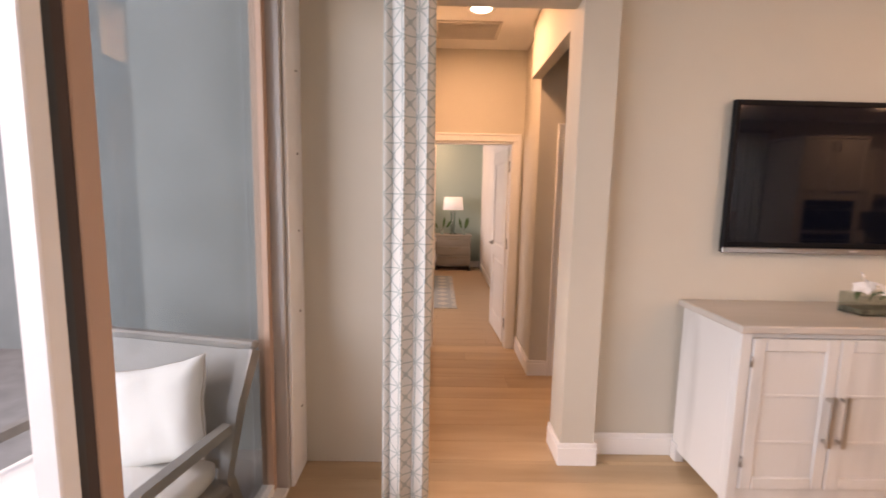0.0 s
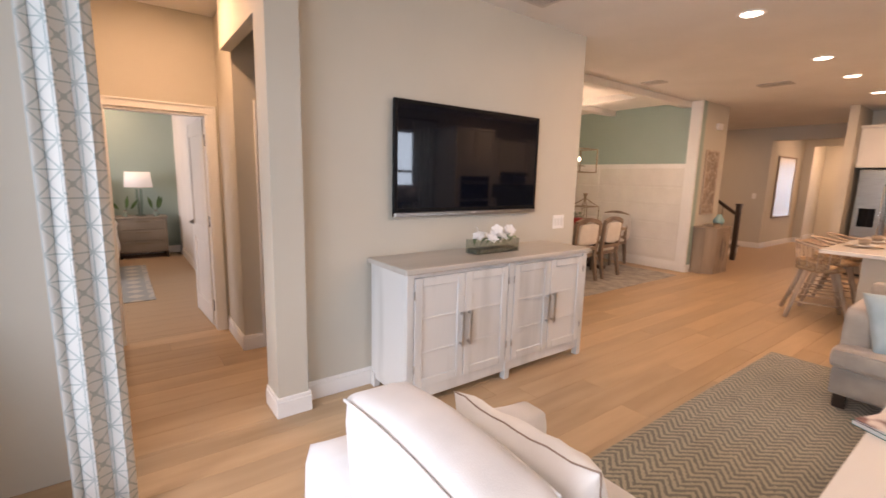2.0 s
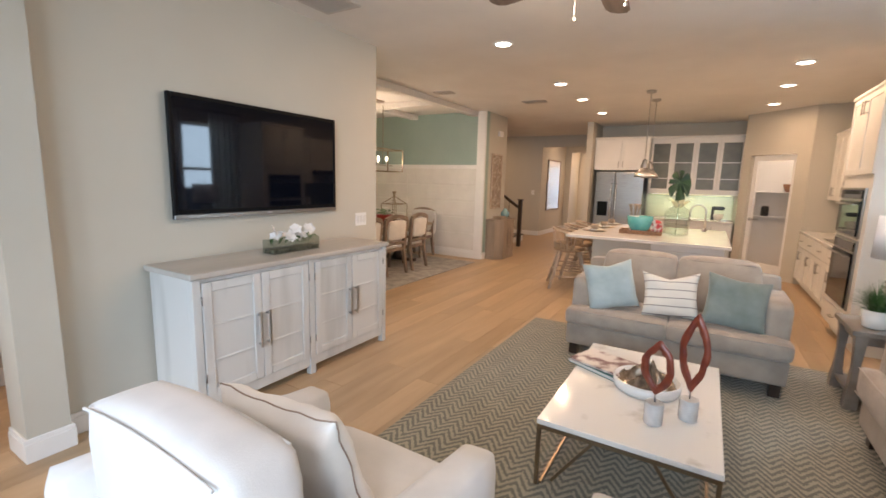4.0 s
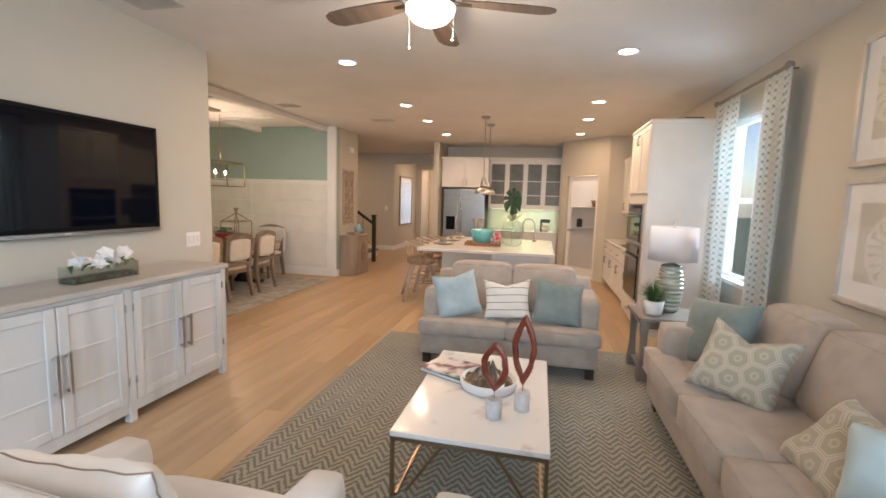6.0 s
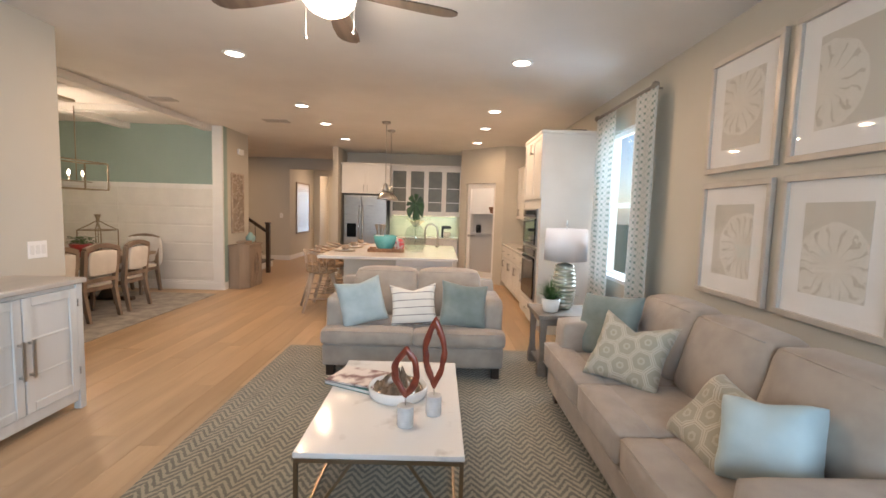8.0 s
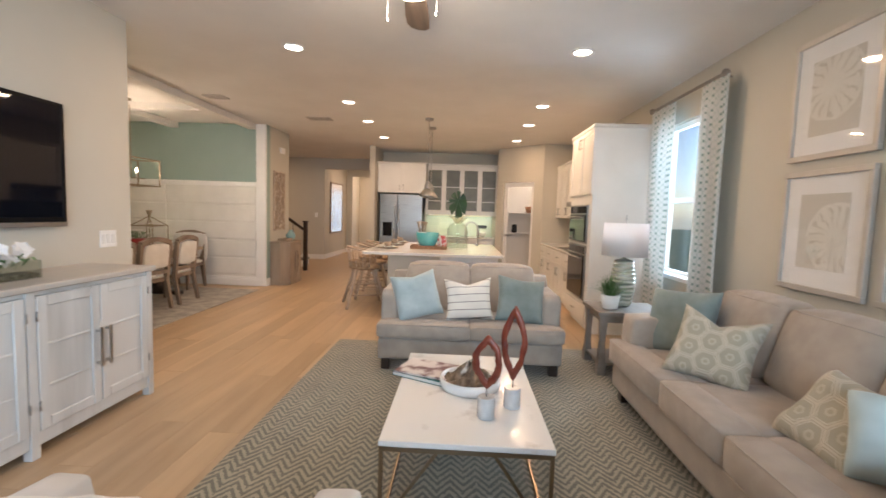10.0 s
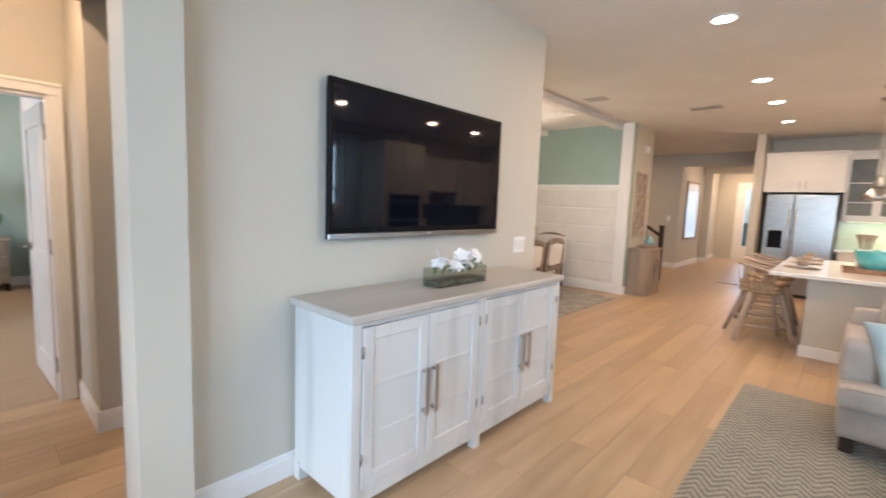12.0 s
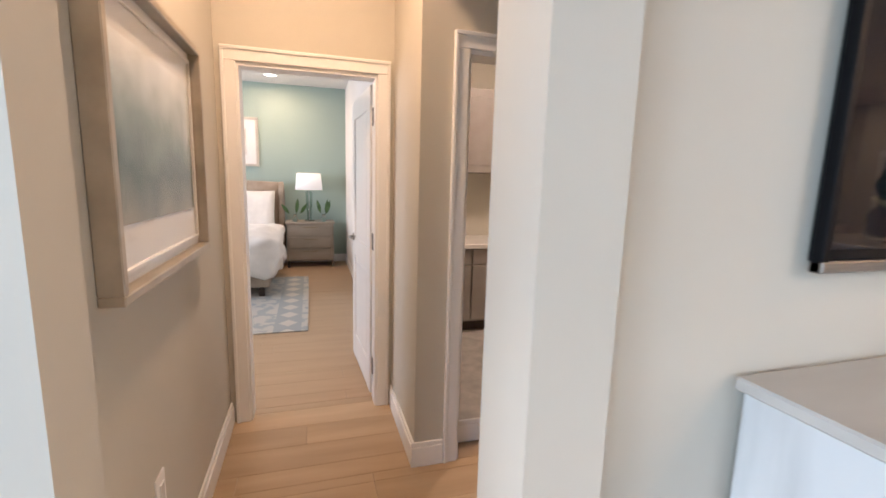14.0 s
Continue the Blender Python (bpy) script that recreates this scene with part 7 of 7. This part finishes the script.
# ---- hall picture ----
MATTEGLASS = pane_mat("matte_glass", (1, 1, 1), 0.25)
hp = thing("hall_picture", "large framed coastal print behind glass in the hall", "picture", (0.86, 3.20, 1.457), 90)
PW_, PH_, fw = 0.86, 0.75, 0.024
for a in ((-PW_ / 2, PW_ / 2, -PH_ / 2, -PH_ / 2 + fw), (-PW_ / 2, PW_ / 2, PH_ / 2 - fw, PH_ / 2), (-PW_ / 2, -PW_ / 2 + fw, -PH_ / 2 + fw, PH_ / 2 - fw), (PW_ / 2 - fw, PW_ / 2, -PH_ / 2 + fw, PH_ / 2 - fw)):
    part("frame", block(a[0], a[1], -0.055, -0.001, a[2], a[3], bevel=0.003), varied(mat("champagne_frame", (0.42, 0.34, 0.25), 0.35, 0.5), (0.40, 0.345, 0.27), (0.50, 0.44, 0.35), 9) if a[1] > 0 and a[0] < 0 and a[2] < 0 else bpy.data.materials["champagne_frame"], hp)
part("mat_board", block(-PW_ / 2 + fw, PW_ / 2 - fw, -0.016, -0.010, -PH_ / 2 + fw, PH_ / 2 - fw), MATBOARD, hp)
coast = mat("coastal_print", (0.45, 0.5, 0.47), 0.6)
p_ = coast.node_tree.nodes["Principled BSDF"]
o_ = xyz(coast)
n_ = node(coast, "ShaderNodeTexNoise", Scale=5.0, Detail=4.0)
link(coast, coords(coast), n_.inputs["Vector"])
hgt = math_node(coast, "ADD", o_[2], math_node(coast, "MULTIPLY", math_node(coast, "SUBTRACT", n_.outputs[0], 0.5), 0.35))
r_ = node(coast, "ShaderNodeValToRGB")
for e, (ps, cl) in zip([r_.color_ramp.elements[0], r_.color_ramp.elements[1], r_.color_ramp.elements.new(0.4), r_.color_ramp.elements.new(0.55)], ((0.0, (0.42, 0.38, 0.30)), (1.0, (0.50, 0.53, 0.48)), (0.38, (0.10, 0.15, 0.13)), (0.56, (0.26, 0.33, 0.30)))):
    e.position, e.color = ps, (*cl, 1)
link(coast, math_node(coast, "ADD", math_node(coast, "MULTIPLY", hgt, 1.6), 0.5), r_.inputs[0])
link(coast, r_.outputs[0], p_.inputs["Base Color"])
for a in ((-0.385, 0.385, -0.325, -0.313), (-0.385, 0.385, 0.313, 0.325), (-0.385, -0.373, -0.313, 0.313), (0.373, 0.385, -0.313, 0.313)):
    part("fillet", block(a[0], a[1], -0.026, -0.0165, a[2], a[3], bevel=0.002), TRIM, hp, "slim white inner frame")
part("print", block(-0.36, 0.36, -0.019, -0.0165, -0.21, 0.24), coast, hp, "blue-green and sand coloured print")
gp = part("glazing", block(-PW_ / 2 + fw, PW_ / 2 - fw, -0.030, -0.028, -PH_ / 2 + fw, PH_ / 2 - fw), pane_mat("picture_glass", (1, 1, 1), 0.03, 0.2), hp)
gp.visible_shadow = False
for q in fp.children:
    if q.name.startswith("glazing"):
        q.data.materials[0] = MATTEGLASS

# ---- bedroom ----
ns = thing("nightstand", "taupe three-drawer nightstand beside the bed", "nightstand", (0.94, 8.55, 0))
NSW = varied(mat("taupe_wood", (0.30, 0.255, 0.20), 0.5), (0.26, 0.22, 0.17), (0.35, 0.30, 0.24), 6, 6, (0.2, 1, 1))
part("body", block(0.02, 0.70, 0.02, 0.42, 0.10, 0.66), NSW, ns)
part("top", block(0, 0.72, 0, 0.44, 0.66, 0.69, bevel=0.004), NSW, ns)
for z in (0.12, 0.30, 0.48):
    d_ = part("drawer_front", block(0.05, 0.67, 0.005, 0.02, z, z + 0.165, bevel=0.004), NSW, ns)
    sub("handle", block(0.26, 0.46, -0.006, 0.005, z + 0.125, z + 0.14), BRONZE, d_)
for x in (0.02, 0.66):
    for y in (0.02, 0.38):
        part("leg", block(x, x + 0.04, y, y + 0.04, 0, 0.10), DARKWOOD, ns)
bl = thing("bedside_lamp", "glass table lamp with white drum shade on the nightstand", "lamp", (1.29, 8.75, 0.69))
part("base_column", lathe(bmesh.new(), [(0.07, 0), (0.07, 0.02), (0.03, 0.03), (0.045, 0.25), (0.05, 0.44), (0.02, 0.46), (0.01, 0.52)], 20), pane_mat("lamp_glass", (0.75, 0.82, 0.80), 0.03), bl, "clear glass column")
part("stem", tube(bmesh.new(), [(0, 0, 0.01), (0, 0, 0.60)], 0.006, 8), NICKEL, bl)
part("shade", lathe(bmesh.new(), [(0.20, 0.48), (0.175, 0.73), (0.172, 0.73), (0.197, 0.48), (0.20, 0.48)], 32), mat("lit_shade", (0.85, 0.83, 0.80), 0.8, emit=(1.0, 0.93, 0.85), strength=0.25), bl, "white drum shade")
for x, sd in ((1.08, 1), (1.50, 2)):
    v_ = thing("bud_vase", "small clear vase of green leaves on the nightstand", "vase", (x, 8.66, 0.69))
    part("bottle", lathe(bmesh.new(), [(0.03, 0), (0.045, 0.03), (0.02, 0.09), (0.022, 0.11), (0, 0.10)], 16), GLASS, v_)
    b = bmesh.new()
    rr = random.Random(sd)
    for k in range(3):
        a = rr.uniform(-0.3, 0.3) + (k - 1) * 0.7
        pts = []
        for i in range(6):
            u = i / 5
            w = 0.028 * math.sin(math.pi * min(1, u + 0.02))
            px, pz = math.sin(a) * (0.10 + 0.14 * u), 0.10 + math.cos(a) * 0.24 * u + 0.02
            pts += [(px - w * math.cos(a), 0.0, pz + w * math.sin(a)), (px + w * math.cos(a), 0.012, pz - w * math.sin(a))]
        quads(b, pts, [(2 * i, 2 * i + 1, 2 * i + 3, 2 * i + 2) for i in range(5)])
    part("leaf", b, LEAF, v_, "green leaves")
bd = thing("bed", "upholstered bed with white duvet against the teal wall", "bed", (-1.05, 6.85, 0))
TUFT = varied(mat("taupe_linen", (0.34, 0.28, 0.22), 0.9), (0.31, 0.255, 0.20), (0.39, 0.325, 0.26), 8, bump=0.5)
part("headboard", softbox(bmesh.new(), -0.05, 1.95, 2.02, 2.12, 0.10, 1.28, 0.04, 0.01), TUFT, bd, "taupe upholstered headboard")
part("wing", softbox(bmesh.new(), 1.90, 1.98, 1.86, 2.10, 0.10, 1.28, 0.03, 0.0), TUFT, bd)
for i in range(9):
    for j in range(4):
        part("tuft_button", block(0.11 + i * 0.21 + 0.1 * (j % 2), 0.135 + i * 0.21 + 0.1 * (j % 2), 2.008, 2.02, 0.72 + 0.14 * j, 0.745 + 0.14 * j, bevel=0.006), TUFT, bd)
part("frame", block(0.0, 1.90, 0.02, 2.02, 0.12, 0.28, bevel=0.01), TUFT, bd)
for x in (0.08, 1.78):
    part("foot", block(x, x + 0.06, 0.06, 0.12, 0, 0.12), DARKWOOD, bd)
part("mattress", softbox(bmesh.new(), 0.02, 1.88, 0.04, 2.01, 0.28, 0.56, 0.05, 0.0), LINEN, bd)
dv = softbox(bmesh.new(), -0.06, 1.97, -0.04, 1.45, 0.20, 0.70, 0.10, 0.03, 16)
for v in dv.verts:
    v.co.x += 0.07 * noise.noise(v.co * 5.5)
    v.co.z += 0.06 * noise.noise(v.co * 5 + Vector((3, 1, 2))) + (0.05 * math.sin(v.co.y * 14) * (v.co.z < 0.3))
single("duvet", dv, LINEN, "rumpled white duvet lying on the bed", "bedding", (-1.05, 6.85, 0))
for x, y, z in ((0.56, 8.60, 0.86), (-0.25, 8.60, 0.86)):
    pillow(x, y, z, 0.50, 0.62, 0.18, LINEN, "white ruffled pillow against the headboard", face(-90, 22, 90), "bed_pillow", 0.06, "bed pillows")
bp = picture("bedroom_picture", "pale print in a thin silver frame on the teal wall", 0.10, 1.86, 0.95, 0.72, 6, PALEFRAME, 0, 9.0)

pl_ = bpy.data.lights.new("pantry_lamp", "POINT")
pl_.energy, pl_.color, pl_.shadow_soft_size = 20, (1.0, 0.80, 0.62), 0.12
po_ = new("pantry_lamp", pl_)
po_.location = (10.5, -1.7, 2.45)

# ---- laundry ----
LC = varied(mat("grey_cabinet", (0.30, 0.27, 0.25), 0.45), (0.28, 0.25, 0.23), (0.33, 0.30, 0.28), 4)
lc = thing("laundry_cabinet", "taupe laundry base cabinet with a white worktop", "cabinet", (2.15, 5.30, 0))
part("body", block(0, 1.6, 0.02, 0.58, 0.10, 0.78), LC, lc)
part("toe_kick", block(0, 1.6, 0.08, 0.58, 0, 0.10), DARKWOOD, lc)
for x in (0.0, 0.53, 1.06):
    part("drawer_front", block(x + 0.01, x + 0.52, 0.0, 0.02, 0.64, 0.77, bevel=0.003), LC, lc)
    part("door", block(x + 0.01, x + 0.52, 0.0, 0.02, 0.12, 0.62, bevel=0.003), LC, lc)
single("laundry_worktop", block(2.13, 3.78, 5.27, 5.885, 0.78, 0.82, bevel=0.004), QUARTZ, "white worktop with a sink in the laundry", "countertop")
for x in (2.2, 2.62, 3.04):
    lu = thing("laundry_wall_cabinet", "taupe wall cabinet in the laundry", "cabinet", (x, 5.55, 0))
    part("body", block(0, 0.41, 0.02, 0.33, 1.45, 2.20), LC, lu)
    part("door", block(0.005, 0.405, 0.0, 0.02, 1.45, 2.20, bevel=0.003), LC, lu)
    sub("panel", block(0.06, 0.35, -0.006, 0.0, 1.52, 2.13, bevel=0.004), LC, lu.children[-1])
# Unseen disk light added to brighten the laundry; it has no fixture.
ll = bpy.data.lights.new("laundry_lamp", "AREA")
ll.shape, ll.size, ll.energy, ll.color = "DISK", 0.25, 24, (1.0, 0.76, 0.55)
lo = new("laundry_lamp", ll)
lo.location = (3.0, 4.6, C - 0.01)
structure("floor_laundry", block(2.02, 4.3, 3.70, 5.9, -0.011, 0.0), TILE_GREY, "grey patterned tile floor")

# ---- kitchen wall tiles ----
cache = {}


def tile(w, h, t=0.006):
    k = (round(w, 3), round(h, 3))
    if k not in cache:
        me = bpy.data.meshes.new("tile")
        b = block(0, w, 0, t, 0, h, bevel=0.0015)
        b.to_mesh(me)
        b.free()
        cache[k] = me
    return cache[k]


bs = structure("backsplash", block(7.16, 9.67, -2.319, -2.316, 0.842, 1.328), BACKSPLASH, "grey-green glass tile backsplash")
for j in range(6):
    for i in range(8):
        me = tile(0.30, 0.077)
        if not me.materials:
            me.materials.append(BACKSPLASH)
        t = new("tile", me)
        t.parent = bs
        t.location = (7.17 + 0.305 * i + (0.15 if j % 2 else 0) * (i < 7), -2.3155, 0.846 + 0.080 * j)
        t["kind"] = "structure"
cache.clear()
bs2 = structure("backsplash", block(11.338, 11.342, -0.86, 0.70, 0.842, 1.318), LIMETILE, "pale glass tile backsplash lit from above")
for j in range(6):
    for i in range(5):
        me = tile(0.30, 0.076)
        if not me.materials:
            me.materials.append(LIMETILE)
        t = new("tile", me)
        t.parent = bs2
        t.location = (11.337, -0.85 + 0.305 * i, 0.845 + 0.079 * j)
        t.rotation_euler = (0, 0, radians(90))
        t["kind"] = "structure"

# ---- oak planks ----
info = node(OAK, "ShaderNodeObjectInfo")
nt = OAK.node_tree
mp = [n for n in nt.nodes if n.type == "MAPPING"][0]
ml = node(OAK, "ShaderNodeVectorMath")
ml.operation = "SCALE"
cm = node(OAK, "ShaderNodeCombineXYZ")
for i in range(3):
    link(OAK, info.outputs["Random"], cm.inputs[i])
link(OAK, cm.outputs[0], ml.inputs[0])
ml.inputs["Scale"].default_value = 37.0
link(OAK, ml.outputs[0], mp.inputs["Location"])

floor_ob = bpy.data.objects["floor"]
plank_mesh = {}
PW2 = 0.185
rest = bmesh.new()
rndp = random.Random(21)
REGIONS = [(0.17, 11.35, -2.315, 2.375), (0.86, 4.3, 2.375, 3.577), (0.86, 1.76, 3.577, 4.32), (4.5, 8.46, 2.375, 7.1), (8.46, 11.45, 2.375, 3.16), (11.45, 12.9, 1.84, 3.16), (12.9, 17.0, 1.84, 3.58),
           (9.4, 12.9, 3.16, 7.1), (-2.4, 1.86, 4.32, 9.0), (1.92, 2.75, 3.577, 3.70)]
count = 0
for ri, (rx0, rx1, ry0, ry1) in enumerate(REGIONS):
    j0, j1 = math.floor(ry0 / PW2), math.ceil(ry1 / PW2)
    for j in range(j0, j1):
        ya, yb = max(ry0, j * PW2), min(ry1, (j + 1) * PW2)
        if yb - ya < 0.01:
            continue
        x = rx0 - random.Random(j * 7 + 3).choice((0.3, 0.7, 1.1, 1.4))
        while x < rx1:
            L = rndp.choice((1.5, 1.8, 2.1, 2.4))
            xa, xb = max(rx0, x), min(rx1, x + L)
            x += L
            if xb - xa < 0.02:
                continue
            near = ri in (0, 1, 2, 3) and xa < 8.4 and ya < 6.0
            if near and count < 300:
                k = (round(xb - xa, 3), round(yb - ya, 3))
                if k not in plank_mesh:
                    me = bpy.data.meshes.new("plank")
                    b = block(0.0006, k[0] - 0.0006, 0.0006, k[1] - 0.0006, -0.0115, 0.0, bevel=0.0012)
                    b.to_mesh(me)
                    b.free()
                    me.materials.append(OAK)
                    plank_mesh[k] = me
                o = new("plank", plank_mesh[k])
                o.parent = floor_ob
                o.location = (xa, ya, 0)
                o["kind"] = "structure"
                count += 1
            else:
                bx(rest, xa + 0.0008, xb - 0.0008, ya + 0.0008, yb - 0.0008, -0.0115, 0.0)
OAK_FAR = varied(mat("oak_plank_far", (0.42, 0.29, 0.18), 0.42), (0.385, 0.265, 0.155), (0.45, 0.315, 0.195), 2.0, 8, (0.6, 6, 1), contrast=(0.3, 0.68), rough=(0.30, 0.5))
part("planks", rest, OAK_FAR, floor_ob, "light oak planks of the farther rooms", "stuff")


# ---- true size: everything above is laid out at 1 : GROW ----
for o in list(scene.objects):
    if o.parent is None and o is not cam:
        o.matrix_basis = Matrix.Scale(GROW, 4) @ o.matrix_basis
